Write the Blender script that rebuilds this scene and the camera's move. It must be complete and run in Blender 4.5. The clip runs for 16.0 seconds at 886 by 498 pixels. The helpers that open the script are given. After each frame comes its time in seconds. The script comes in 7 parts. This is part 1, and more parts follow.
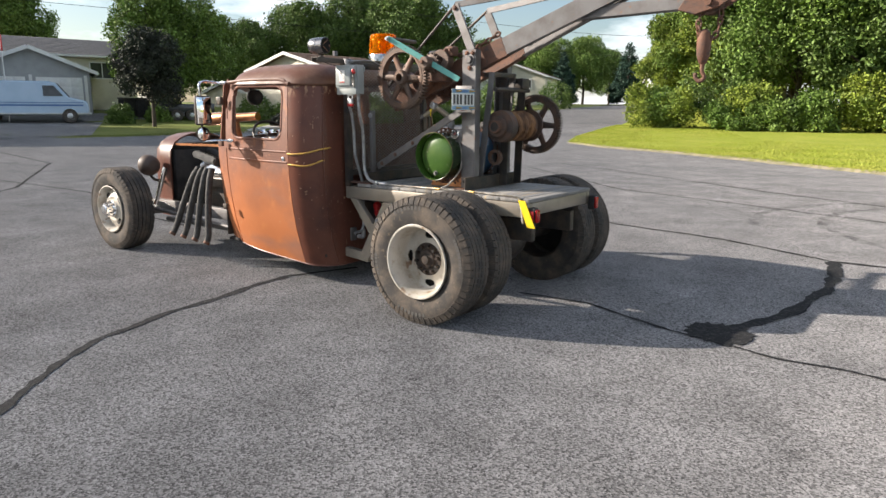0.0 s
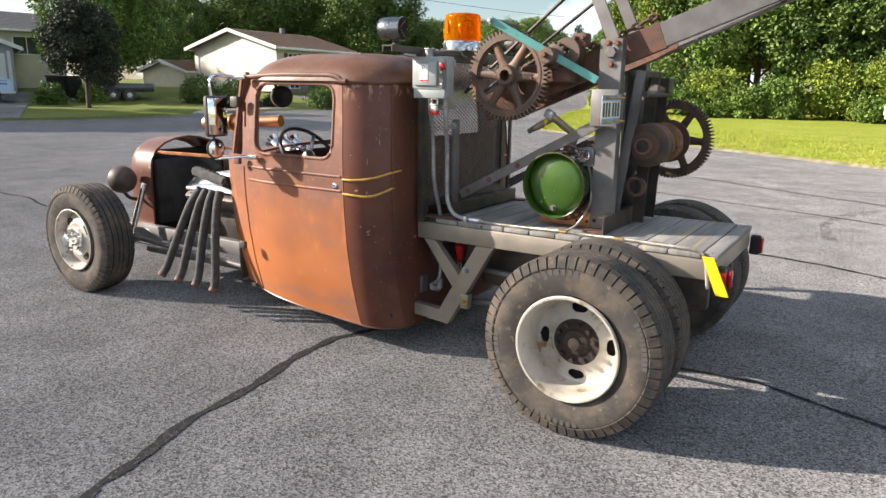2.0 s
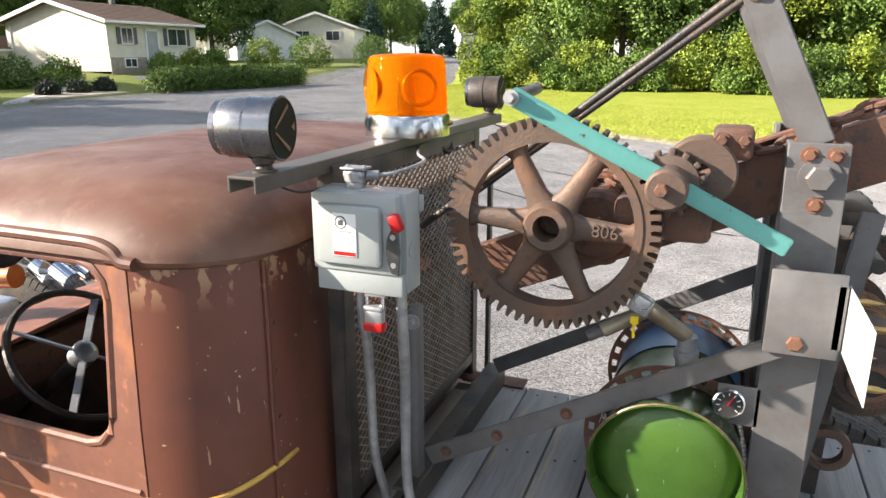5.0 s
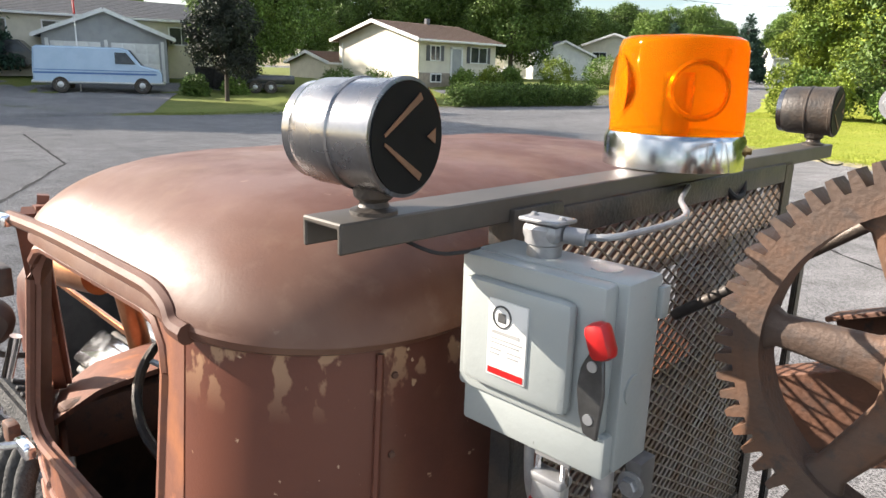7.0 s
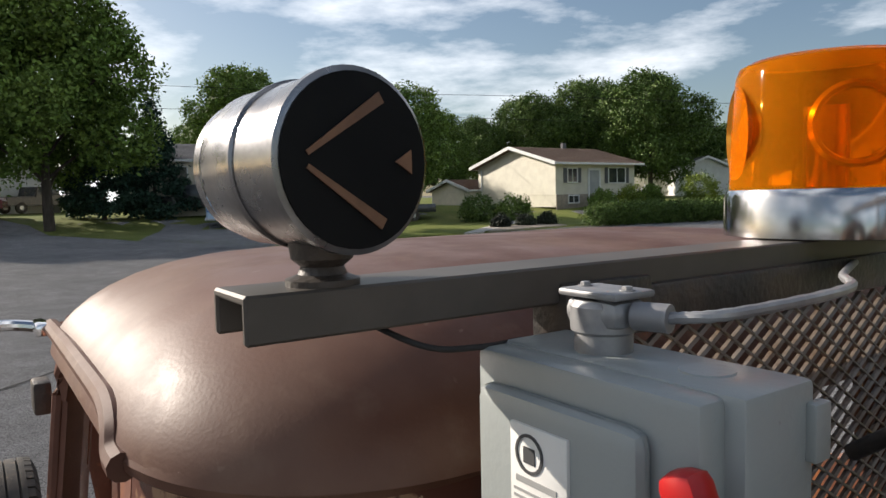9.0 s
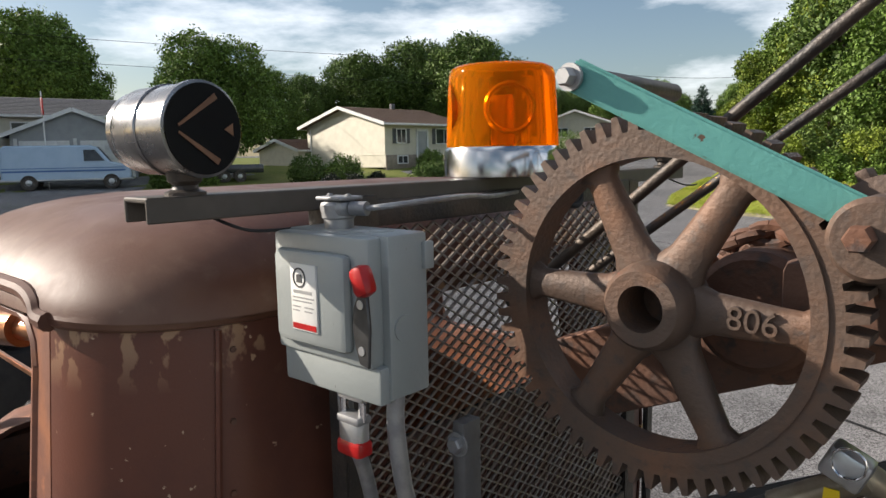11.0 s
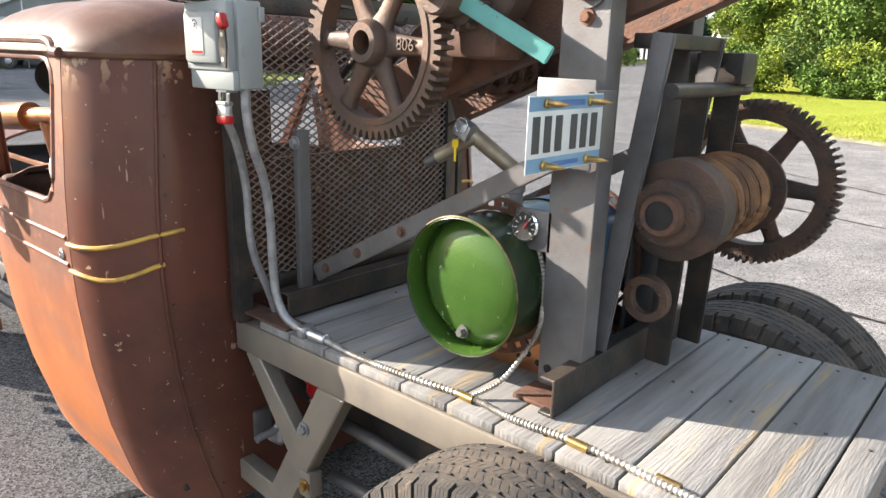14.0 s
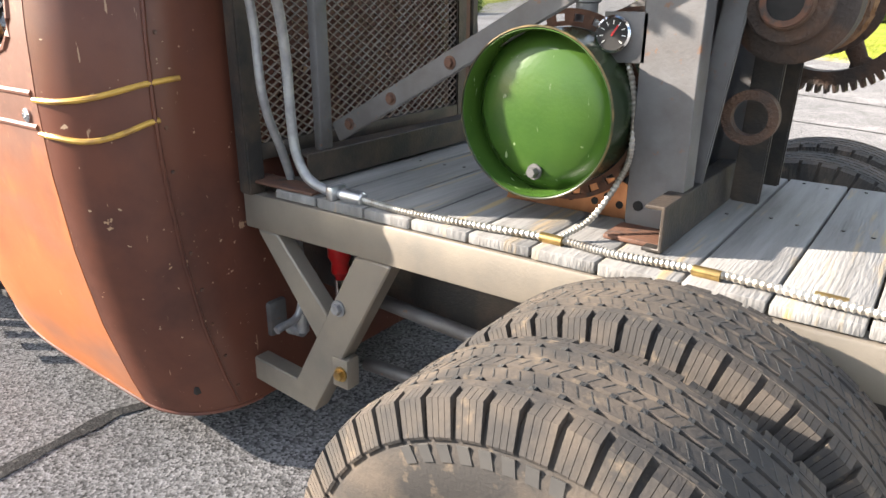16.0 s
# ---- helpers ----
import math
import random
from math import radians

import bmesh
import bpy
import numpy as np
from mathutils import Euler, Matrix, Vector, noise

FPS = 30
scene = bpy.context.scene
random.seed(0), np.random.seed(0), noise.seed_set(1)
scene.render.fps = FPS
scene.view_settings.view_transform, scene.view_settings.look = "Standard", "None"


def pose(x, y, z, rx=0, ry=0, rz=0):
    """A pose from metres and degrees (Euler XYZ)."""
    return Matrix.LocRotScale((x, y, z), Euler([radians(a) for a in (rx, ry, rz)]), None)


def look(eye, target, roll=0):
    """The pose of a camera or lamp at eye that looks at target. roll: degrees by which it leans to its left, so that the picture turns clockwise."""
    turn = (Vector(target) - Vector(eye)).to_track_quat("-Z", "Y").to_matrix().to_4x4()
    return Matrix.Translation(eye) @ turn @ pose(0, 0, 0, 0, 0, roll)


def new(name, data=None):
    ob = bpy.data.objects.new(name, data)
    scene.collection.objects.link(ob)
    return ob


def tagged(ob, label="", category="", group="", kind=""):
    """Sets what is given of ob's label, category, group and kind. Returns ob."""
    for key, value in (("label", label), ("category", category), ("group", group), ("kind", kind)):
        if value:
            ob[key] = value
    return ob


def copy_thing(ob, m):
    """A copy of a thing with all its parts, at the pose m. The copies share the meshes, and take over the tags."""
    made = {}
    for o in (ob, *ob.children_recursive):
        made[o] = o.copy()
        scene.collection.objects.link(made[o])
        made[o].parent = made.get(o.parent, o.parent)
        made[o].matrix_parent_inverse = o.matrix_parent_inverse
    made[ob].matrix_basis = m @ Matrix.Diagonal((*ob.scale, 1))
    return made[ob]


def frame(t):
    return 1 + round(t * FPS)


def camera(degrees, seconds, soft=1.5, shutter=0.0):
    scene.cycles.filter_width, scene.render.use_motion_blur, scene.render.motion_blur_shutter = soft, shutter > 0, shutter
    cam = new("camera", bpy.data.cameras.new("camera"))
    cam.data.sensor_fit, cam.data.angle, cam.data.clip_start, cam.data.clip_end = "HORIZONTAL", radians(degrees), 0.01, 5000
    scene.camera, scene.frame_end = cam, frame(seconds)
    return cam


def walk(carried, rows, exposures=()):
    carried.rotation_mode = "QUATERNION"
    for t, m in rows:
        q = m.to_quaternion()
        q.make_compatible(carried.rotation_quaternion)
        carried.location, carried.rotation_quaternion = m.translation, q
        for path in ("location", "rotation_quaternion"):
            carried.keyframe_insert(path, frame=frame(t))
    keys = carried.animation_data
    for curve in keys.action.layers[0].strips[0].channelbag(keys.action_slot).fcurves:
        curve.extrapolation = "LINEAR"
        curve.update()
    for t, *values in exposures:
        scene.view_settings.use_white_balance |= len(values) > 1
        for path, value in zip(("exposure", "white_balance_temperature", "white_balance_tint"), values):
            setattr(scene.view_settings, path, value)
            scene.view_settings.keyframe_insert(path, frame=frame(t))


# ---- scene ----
cam = camera(64.6, 16.0)
PATH = [
    (0, (2.586, -4.223, 1.298), (1.4, -2.663, 0.899), 0.3),
    (0.5, (2.136, -4.256, 1.352), (1.01, -2.645, 0.985), 1.2),
    (1, (1.759, -4.134, 1.423), (0.693, -2.484, 1.047), -0.1),
    (1.5, (1.418, -3.843, 1.463), (0.344, -2.216, 1.014), 0.6),
    (2, (1.015, -3.636, 1.43), (-0.028, -1.99, 0.979), 0.9),
    (2.5, (0.677, -3.329, 1.48), (-0.239, -1.602, 1.058), -0.5),
    (3, (0.423, -2.944, 1.517), (-0.494, -1.232, 1.038), 0.8),
    (3.5, (0.19, -2.633, 1.626), (-0.625, -0.88, 1.112), 1.0),
    (4, (-0.023, -2.318, 1.722), (-0.757, -0.52, 1.244), -0.4),
    (4.2, (-0.093, -2.209, 1.753), (-0.792, -0.404, 1.249), -0.0),
    (6.3, (-0.521, -1.387, 1.843), (-1.279, 0.374, 1.275), 1.6),
    (6.5, (-0.521, -1.344, 1.831), (-1.427, 0.345, 1.26), 1.9),
    (7, (-0.558, -1.228, 1.759), (-1.904, 0.168, 1.271), 1.7),
    (7.5, (-0.617, -1.115, 1.698), (-2.175, 0.100, 1.389), 1.5),
    (8, (-0.654, -1.006, 1.677), (-2.345, 0.057, 1.576), -0.4),
    (8.2, (-0.677, -0.970, 1.669), (-2.397, 0.048, 1.604), -1.0),
    (10.3, (-0.483, -1.046, 1.69), (-1.91, 0.325, 1.399), -1.7),
    (10.5, (-0.419, -1.082, 1.664), (-1.833, 0.317, 1.457), -0.9),
    (11, (-0.286, -1.206, 1.664), (-1.615, 0.265, 1.398), -1.1),
    (11.5, (-0.112, -1.295, 1.666), (-1.387, 0.216, 1.362), -0.4),
    (12, (0.076, -1.366, 1.662), (-1.155, 0.175, 1.325), 1.8),
    (12.5, (0.228, -1.449, 1.669), (-0.937, 0.128, 1.277), 1.5),
    (13, (0.402, -1.539, 1.643), (-0.756, 0.025, 1.185), 0.7),
    (13.5, (0.536, -1.573, 1.595), (-0.63, -0.033, 1.077), -0.2),
    (14, (0.581, -1.596, 1.465), (-0.683, -0.14, 0.934), 1.6),
    (14.5, (0.515, -1.608, 1.344), (-0.762, -0.169, 0.798), -0.1),
    (15, (0.414, -1.602, 1.247), (-0.762, -0.114, 0.61), 0.9),
    (15.5, (0.361, -1.598, 1.181), (-0.761, -0.082, 0.517), 1.1),
    (16, (0.273, -1.621, 1.176), (-0.829, -0.097, 0.495), 0.3),
]
walk(cam, [(t, look(eye, target, roll)) for t, eye, target, roll in PATH],
     [(0, 1.15), (2.5, 1.38), (4, 1.6), (6.5, 1.7), (7, 1.65), (7.5, 1.4), (8.2, 0.6), (10.5, 0.58), (11, 0.7), (12.5, 1.5), (14, 1.82), (16, 2.05)])

# ---- world and sun ----
SUN_AZ = (-0.883, -0.469)          # horizontal direction towards the sun
SUN_EL = radians(24.5)
world = bpy.data.worlds.new("sky")
scene.world = world
world.use_nodes = True
wn, wl = world.node_tree.nodes, world.node_tree.links
wn.clear()
w_out = wn.new("ShaderNodeOutputWorld")
w_bg = wn.new("ShaderNodeBackground")
w_sky = wn.new("ShaderNodeTexSky")
w_sky.sky_type = "NISHITA"
w_sky.sun_disc = False
w_sky.sun_elevation = SUN_EL
w_sky.sun_rotation = math.atan2(SUN_AZ[0], SUN_AZ[1])
w_sky.air_density, w_sky.dust_density, w_sky.ozone_density = 1.0, 1.2, 1.2
w_tc = wn.new("ShaderNodeTexCoord")
w_map = wn.new("ShaderNodeMapping")
w_map.inputs["Scale"].default_value = (1.2, 1.2, 4.2)
w_map.inputs["Location"].default_value = (3.3, 0.4, 0.7)
w_noise = wn.new("ShaderNodeTexNoise")
w_noise.inputs["Scale"].default_value = 1.6
w_noise.inputs["Detail"].default_value = 8
w_noise.inputs["Roughness"].default_value = 0.58
w_ramp = wn.new("ShaderNodeValToRGB")
w_ramp.color_ramp.elements[0].position = 0.48
w_ramp.color_ramp.elements[1].position = 0.67
w_mix = wn.new("ShaderNodeMix")
w_mix.data_type = "RGBA"
w_mix.inputs["B"].default_value = (13.5, 13.8, 14.4, 1)
wl.new(w_tc.outputs["Generated"], w_map.inputs["Vector"])
wl.new(w_map.outputs["Vector"], w_noise.inputs["Vector"])
wl.new(w_noise.outputs["Fac"], w_ramp.inputs["Fac"])
wl.new(w_ramp.outputs["Color"], w_mix.inputs["Factor"])
wl.new(w_sky.outputs["Color"], w_mix.inputs["A"])
wl.new(w_mix.outputs["Result"], w_bg.inputs["Color"])
w_bg.inputs["Strength"].default_value = 0.072
wl.new(w_bg.outputs["Background"], w_out.inputs["Surface"])
sun_data = bpy.data.lights.new("sun", "SUN")
sun_data.energy, sun_data.angle, sun_data.color = 5.0, radians(0.55), (1.0, 0.90, 0.79)
sun = new("sun", sun_data)
sun.matrix_world = look((-20, -12, 15), (-20 - SUN_AZ[0], -12 - SUN_AZ[1], 15 - math.tan(SUN_EL)))


# ---- materials ----
def mat(name, base, rough=0.6, metal=0.0, second=None, scale=8.0, lo=0.4, hi=0.62, detail=5.0,
        third=None, scale3=40.0, lo3=0.55, hi3=0.68, bump=0.0, bump_scale=60.0, rand=0.0, island=0.0,
        stretch=(1, 1, 1), rough2=None, spec=0.5, alpha=1.0, trans=0.0, coat=0.0, ior=1.45):
    """A surface of two or three tones in object space, with fine relief."""
    m = bpy.data.materials.new(name)
    m.use_nodes = True
    n, l = m.node_tree.nodes, m.node_tree.links
    b = n["Principled BSDF"]
    b.inputs["Roughness"].default_value = rough
    b.inputs["Metallic"].default_value = metal
    b.inputs["Specular IOR Level"].default_value = spec
    b.inputs["Transmission Weight"].default_value = trans
    b.inputs["Coat Weight"].default_value = coat
    b.inputs["IOR"].default_value = ior
    tc = n.new("ShaderNodeTexCoord")
    mp = n.new("ShaderNodeMapping")
    mp.inputs["Scale"].default_value = stretch
    l.new(tc.outputs["Object"], mp.inputs["Vector"])
    col = n.new("ShaderNodeRGB")
    col.outputs[0].default_value = (*base, 1)
    out = col.outputs[0]

    def layer(out, colour, sc, a, z, det):
        t = n.new("ShaderNodeTexNoise")
        t.inputs["Scale"].default_value, t.inputs["Detail"].default_value = sc, det
        t.inputs["Roughness"].default_value = 0.6
        l.new(mp.outputs["Vector"], t.inputs["Vector"])
        r = n.new("ShaderNodeMapRange")
        r.inputs["From Min"].default_value, r.inputs["From Max"].default_value = a, z
        l.new(t.outputs["Fac"], r.inputs["Value"])
        x = n.new("ShaderNodeMix")
        x.data_type = "RGBA"
        l.new(r.outputs["Result"], x.inputs["Factor"])
        l.new(out, x.inputs["A"])
        x.inputs["B"].default_value = (*colour, 1)
        return x.outputs["Result"], r.outputs["Result"]

    if second:
        out, f2 = layer(out, second, scale, lo, hi, detail)
        if rough2 is not None:
            rr = n.new("ShaderNodeMapRange")
            rr.inputs["To Min"].default_value, rr.inputs["To Max"].default_value = rough, rough2
            l.new(f2, rr.inputs["Value"])
            l.new(rr.outputs["Result"], b.inputs["Roughness"])
    if third:
        out, _ = layer(out, third, scale3, lo3, hi3, 4.0)
    if rand or island:
        h = n.new("ShaderNodeHueSaturation")
        if rand:
            src = n.new("ShaderNodeObjectInfo").outputs["Random"]
        else:
            src = n.new("ShaderNodeNewGeometry").outputs["Random Per Island"]
        r = n.new("ShaderNodeMapRange")
        k = rand or island
        r.inputs["To Min"].default_value, r.inputs["To Max"].default_value = 1 - k, 1 + k
        l.new(src, r.inputs["Value"])
        l.new(r.outputs["Result"], h.inputs["Value"])
        l.new(out, h.inputs["Color"])
        out = h.outputs["Color"]
    l.new(out, b.inputs["Base Color"])
    if bump:
        t = n.new("ShaderNodeTexNoise")
        t.inputs["Scale"].default_value, t.inputs["Detail"].default_value = bump_scale, 4
        l.new(mp.outputs["Vector"], t.inputs["Vector"])
        bp = n.new("ShaderNodeBump")
        bp.inputs["Strength"].default_value, bp.inputs["Distance"].default_value = bump, 0.01
        l.new(t.outputs["Fac"], bp.inputs["Height"])
        l.new(bp.outputs["Normal"], b.inputs["Normal"])
    return m


def asphalt_material():
    m = mat("asphalt", (0.158, 0.153, 0.152), 0.9, 0, (0.112, 0.110, 0.112), 0.35, 0.35, 0.7, 6,
            (0.07, 0.068, 0.068), 2.6, 0.64, 0.78, bump=0.0, spec=0.2)
    m.node_tree.nodes["Principled BSDF"].inputs["Diffuse Roughness"].default_value = 1.0
    n, l = m.node_tree.nodes, m.node_tree.links
    b = n["Principled BSDF"]
    tc = n.new("ShaderNodeTexCoord")
    v = n.new("ShaderNodeTexVoronoi")
    v.inputs["Scale"].default_value = 130
    l.new(tc.outputs["Object"], v.inputs["Vector"])
    hs = n.new("ShaderNodeSeparateColor")
    l.new(v.outputs["Color"], hs.inputs["Color"])
    r = n.new("ShaderNodeMapRange")
    r.inputs["From Min"].default_value, r.inputs["From Max"].default_value = 0.0, 1.0
    r.inputs["To Min"].default_value, r.inputs["To Max"].default_value = 0.35, 2.15
    l.new(hs.outputs["Red"], r.inputs["Value"])
    nz = n.new("ShaderNodeTexNoise")
    nz.inputs["Scale"].default_value, nz.inputs["Detail"].default_value = 2.2, 6
    l.new(tc.outputs["Object"], nz.inputs["Vector"])
    r2 = n.new("ShaderNodeMapRange")
    r2.inputs["From Min"].default_value, r2.inputs["From Max"].default_value = 0.3, 0.7
    r2.inputs["To Min"].default_value, r2.inputs["To Max"].default_value = 0.78, 1.15
    l.new(nz.outputs["Fac"], r2.inputs["Value"])
    mm = n.new("ShaderNodeMath")
    mm.operation = "MULTIPLY"
    l.new(r.outputs["Result"], mm.inputs[0])
    l.new(r2.outputs["Result"], mm.inputs[1])
    h = n.new("ShaderNodeHueSaturation")
    l.new(mm.outputs[0], h.inputs["Value"])
    old = b.inputs["Base Color"].links[0].from_socket
    l.new(old, h.inputs["Color"])
    l.new(h.outputs["Color"], b.inputs["Base Color"])
    bp = n.new("ShaderNodeBump")
    bp.inputs["Strength"].default_value, bp.inputs["Distance"].default_value = 0.7, 0.004
    l.new(v.outputs["Distance"], bp.inputs["Height"])
    l.new(bp.outputs["Normal"], b.inputs["Normal"])
    return m


def zoned_rust(name, low, high, z0, z1):
    """Paint worn to orange rust low on the panel, browner oxide above, mixed by broad noise."""
    m = mat(name, high, 0.5, 0.0, tuple(c * 0.62 for c in high), 5.0, 0.42, 0.66, 7, (0.30, 0.12, 0.06), 28, 0.60, 0.74,
            bump=0.05, bump_scale=220, rough2=0.62, spec=0.4)
    n, l = m.node_tree.nodes, m.node_tree.links
    b = n["Principled BSDF"]
    tc = n.new("ShaderNodeTexCoord")
    sp = n.new("ShaderNodeSeparateXYZ")
    l.new(tc.outputs["Object"], sp.inputs["Vector"])
    nz = n.new("ShaderNodeTexNoise")
    nz.inputs["Scale"].default_value, nz.inputs["Detail"].default_value = 4.5, 7
    l.new(tc.outputs["Object"], nz.inputs["Vector"])
    ma = n.new("ShaderNodeMath")
    ma.operation = "MULTIPLY_ADD"
    ma.inputs[1].default_value, ma.inputs[2].default_value = 0.7, -0.35
    l.new(nz.outputs["Fac"], ma.inputs[0])
    ad = n.new("ShaderNodeMath")
    l.new(sp.outputs["Z"], ad.inputs[0])
    l.new(ma.outputs[0], ad.inputs[1])
    r = n.new("ShaderNodeMapRange")
    r.inputs["From Min"].default_value, r.inputs["From Max"].default_value = z0, z1
    r.inputs["To Min"].default_value, r.inputs["To Max"].default_value = 1, 0
    l.new(ad.outputs[0], r.inputs["Value"])
    x = n.new("ShaderNodeMix")
    x.data_type = "RGBA"
    l.new(r.outputs["Result"], x.inputs["Factor"])
    l.new(b.inputs["Base Color"].links[0].from_socket, x.inputs["A"])
    x.inputs["B"].default_value = (*low, 1)
    l.new(x.outputs["Result"], b.inputs["Base Color"])
    return m


M_ASPHALT = asphalt_material()
M_TAR = mat("tar", (0.022, 0.022, 0.023), 0.95, 0, (0.05, 0.05, 0.05), 26, 0.5, 0.7, 6, (0.10, 0.098, 0.095), 60, 0.60, 0.68, bump=0.5, bump_scale=90, spec=0.12)
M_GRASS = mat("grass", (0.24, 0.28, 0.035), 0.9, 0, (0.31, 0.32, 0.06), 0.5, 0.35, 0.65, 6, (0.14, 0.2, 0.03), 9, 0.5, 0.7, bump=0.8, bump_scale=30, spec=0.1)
# Duller grass for the far lawns, with tree shade darkened into its colour.
M_GRASS_DULL_SHADE = mat("dull_shaded_grass", (0.13, 0.16, 0.04), 0.9, 0, (0.18, 0.19, 0.06), 0.5, 0.35, 0.65, 6, (0.09, 0.12, 0.03), 9, 0.5, 0.7, bump=0.8, bump_scale=30, spec=0.1)
M_BLADE = mat("grass_blade", (0.26, 0.31, 0.04), 0.8, 0, (0.33, 0.34, 0.07), 0.6, island=0.35, spec=0.1)
M_DIRT = mat("dry_edge", (0.34, 0.29, 0.2), 0.95, 0, (0.2, 0.19, 0.1), 6, bump=0.6, bump_scale=50, spec=0.1)
M_CAB = zoned_rust("oxide_paint", (0.38, 0.128, 0.045), (0.185, 0.078, 0.05), 0.50, 0.98)
M_QUARTER = mat("oxide_quarter", (0.122, 0.046, 0.030), 0.28, 0.0, (0.068, 0.028, 0.021), 3, 0.42, 0.66, 7, (0.36, 0.23, 0.14), 12, 0.69, 0.70, spec=0.34, bump=0.04, bump_scale=240, rough2=0.55)
M_ROOF = mat("oxide_roof", (0.125, 0.056, 0.034), 0.40, 0.0, (0.085, 0.036, 0.024), 4.5, 0.4, 0.66, 7, (0.165, 0.095, 0.062), 16, 0.56, 0.80, spec=0.32, bump=0.04, bump_scale=260, rough2=0.62)
M_RUST = mat("rusty_iron", (0.11, 0.058, 0.040), 0.7, 0.15, (0.18, 0.08, 0.045), 7, 0.42, 0.68, 7, (0.06, 0.045, 0.04), 30, bump=0.2, bump_scale=130)
M_BASE = mat("polished_base_ring", (0.50, 0.50, 0.51), 0.14, 1.0, (0.36, 0.36, 0.36), 14, 0.45, 0.7, rough2=0.24)
M_GEAR = mat("cast_iron", (0.105, 0.072, 0.055), 0.58, 0.3, (0.175, 0.092, 0.055), 9, 0.46, 0.70, 6, (0.085, 0.064, 0.054), 45, bump=0.16, bump_scale=170)
M_GEAR_DARK = mat("dark_cast_iron", (0.055, 0.042, 0.036), 0.65, 0.2, (0.11, 0.062, 0.04), 12, bump=0.5, bump_scale=150)
M_STEEL = mat("weathered_steel", (0.165, 0.16, 0.16), 0.55, 0.45, (0.12, 0.11, 0.105), 9, 0.4, 0.66, 7, (0.22, 0.11, 0.06), 34, 0.64, 0.74, bump=0.07, bump_scale=180)
M_FRAME = mat("grey_frame_paint", (0.29, 0.25, 0.20), 0.42, 0.3, (0.20, 0.18, 0.155), 5, 0.4, 0.7, 5, bump=0.06, bump_scale=200)
M_DARK = mat("dark_steel", (0.045, 0.042, 0.04), 0.5, 0.4, (0.09, 0.07, 0.055), 10, bump=0.2, bump_scale=150)
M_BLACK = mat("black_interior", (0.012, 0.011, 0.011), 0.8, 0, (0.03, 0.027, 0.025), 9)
M_RUBBER = mat("tyre_rubber", (0.050, 0.046, 0.043), 0.85, 0, (0.125, 0.100, 0.078), 9, 0.42, 0.72, 7, (0.16, 0.125, 0.09), 34, 0.60, 0.74, bump=0.15, bump_scale=200, spec=0.3)
M_SIDEWALL = mat("tyre_lettering", (0.075, 0.07, 0.065), 0.85, 0, (0.06, 0.057, 0.054), 20)
M_RIM = mat("steel_rim_white", (0.46, 0.43, 0.38), 0.5, 0.1, (0.30, 0.26, 0.20), 9, 0.45, 0.7, 6, (0.20, 0.12, 0.07), 16, 0.58, 0.70, bump=0.1, bump_scale=120)
M_HUB = mat("dirty_hub", (0.018, 0.015, 0.013), 0.65, 0.1, (0.045, 0.03, 0.022), 22, bump=0.3, bump_scale=90)
M_CHROME = mat("chrome", (0.78, 0.78, 0.79), 0.12, 1.0, (0.6, 0.6, 0.6), 12, 0.5, 0.8, rough2=0.3)
M_ALU = mat("brushed_aluminium", (0.60, 0.61, 0.62), 0.32, 0.9, (0.45, 0.46, 0.47), 20, rough2=0.45)
M_GALV = mat("galvanised_conduit", (0.36, 0.36, 0.36), 0.45, 0.6, (0.26, 0.26, 0.27), 25, rough2=0.55)
M_FLEX = mat("flex_conduit", (0.50, 0.47, 0.42), 0.4, 0.6, (0.30, 0.26, 0.21), 30)
M_BRASS = mat("brass", (0.55, 0.38, 0.14), 0.3, 0.9, (0.38, 0.25, 0.1), 30)
M_COPPER = mat("copper_pipe", (0.55, 0.27, 0.14), 0.28, 0.9, (0.4, 0.18, 0.09), 10)
M_BOX = mat("grey_enamel", (0.29, 0.312, 0.305), 0.33, 0.0, (0.255, 0.275, 0.268), 6, 0.4, 0.7, 5, (0.22, 0.22, 0.21), 60, 0.70, 0.76, bump=0.05, bump_scale=150)
M_RED = mat("red_plastic", (0.42, 0.012, 0.012), 0.3, 0, (0.34, 0.01, 0.01), 20)
M_WHITE = mat("white_label", (0.72, 0.71, 0.68), 0.45, 0, (0.64, 0.63, 0.6), 20)
M_INK = mat("printed_ink", (0.06, 0.06, 0.06), 0.6)
M_TURQ = mat("turquoise_paint", (0.125, 0.36, 0.32), 0.42, 0, (0.10, 0.30, 0.275), 9, 0.4, 0.66, 6, (0.10, 0.07, 0.05), 38, 0.66, 0.72, bump=0.08, bump_scale=150)
M_GREEN = mat("green_tank_paint", (0.052, 0.110, 0.018), 0.26, 0, (0.030, 0.074, 0.012), 4, 0.4, 0.66, 5, (0.28, 0.36, 0.22), 70, 0.70, 0.78, bump=0.06, bump_scale=120)
M_GREEN_DARK = mat("dark_green_paint", (0.02, 0.035, 0.016), 0.25, 0.1, (0.035, 0.05, 0.022), 6)
M_BLUE = mat("blue_cylinder_paint", (0.03, 0.09, 0.19), 0.35, 0.1, (0.05, 0.12, 0.22), 6)
M_YELLOW = mat("yellow_reflector", (0.78, 0.55, 0.01), 0.45, 0, (0.7, 0.47, 0.01), 12)
M_LAMP_RED = mat("red_lens", (0.30, 0.006, 0.006), 0.15)
M_RIM_EDGE = mat("bare_rim_edge", (0.16, 0.11, 0.045), 0.45, 0.3, (0.05, 0.045, 0.02), 30, 0.45, 0.6, 6)
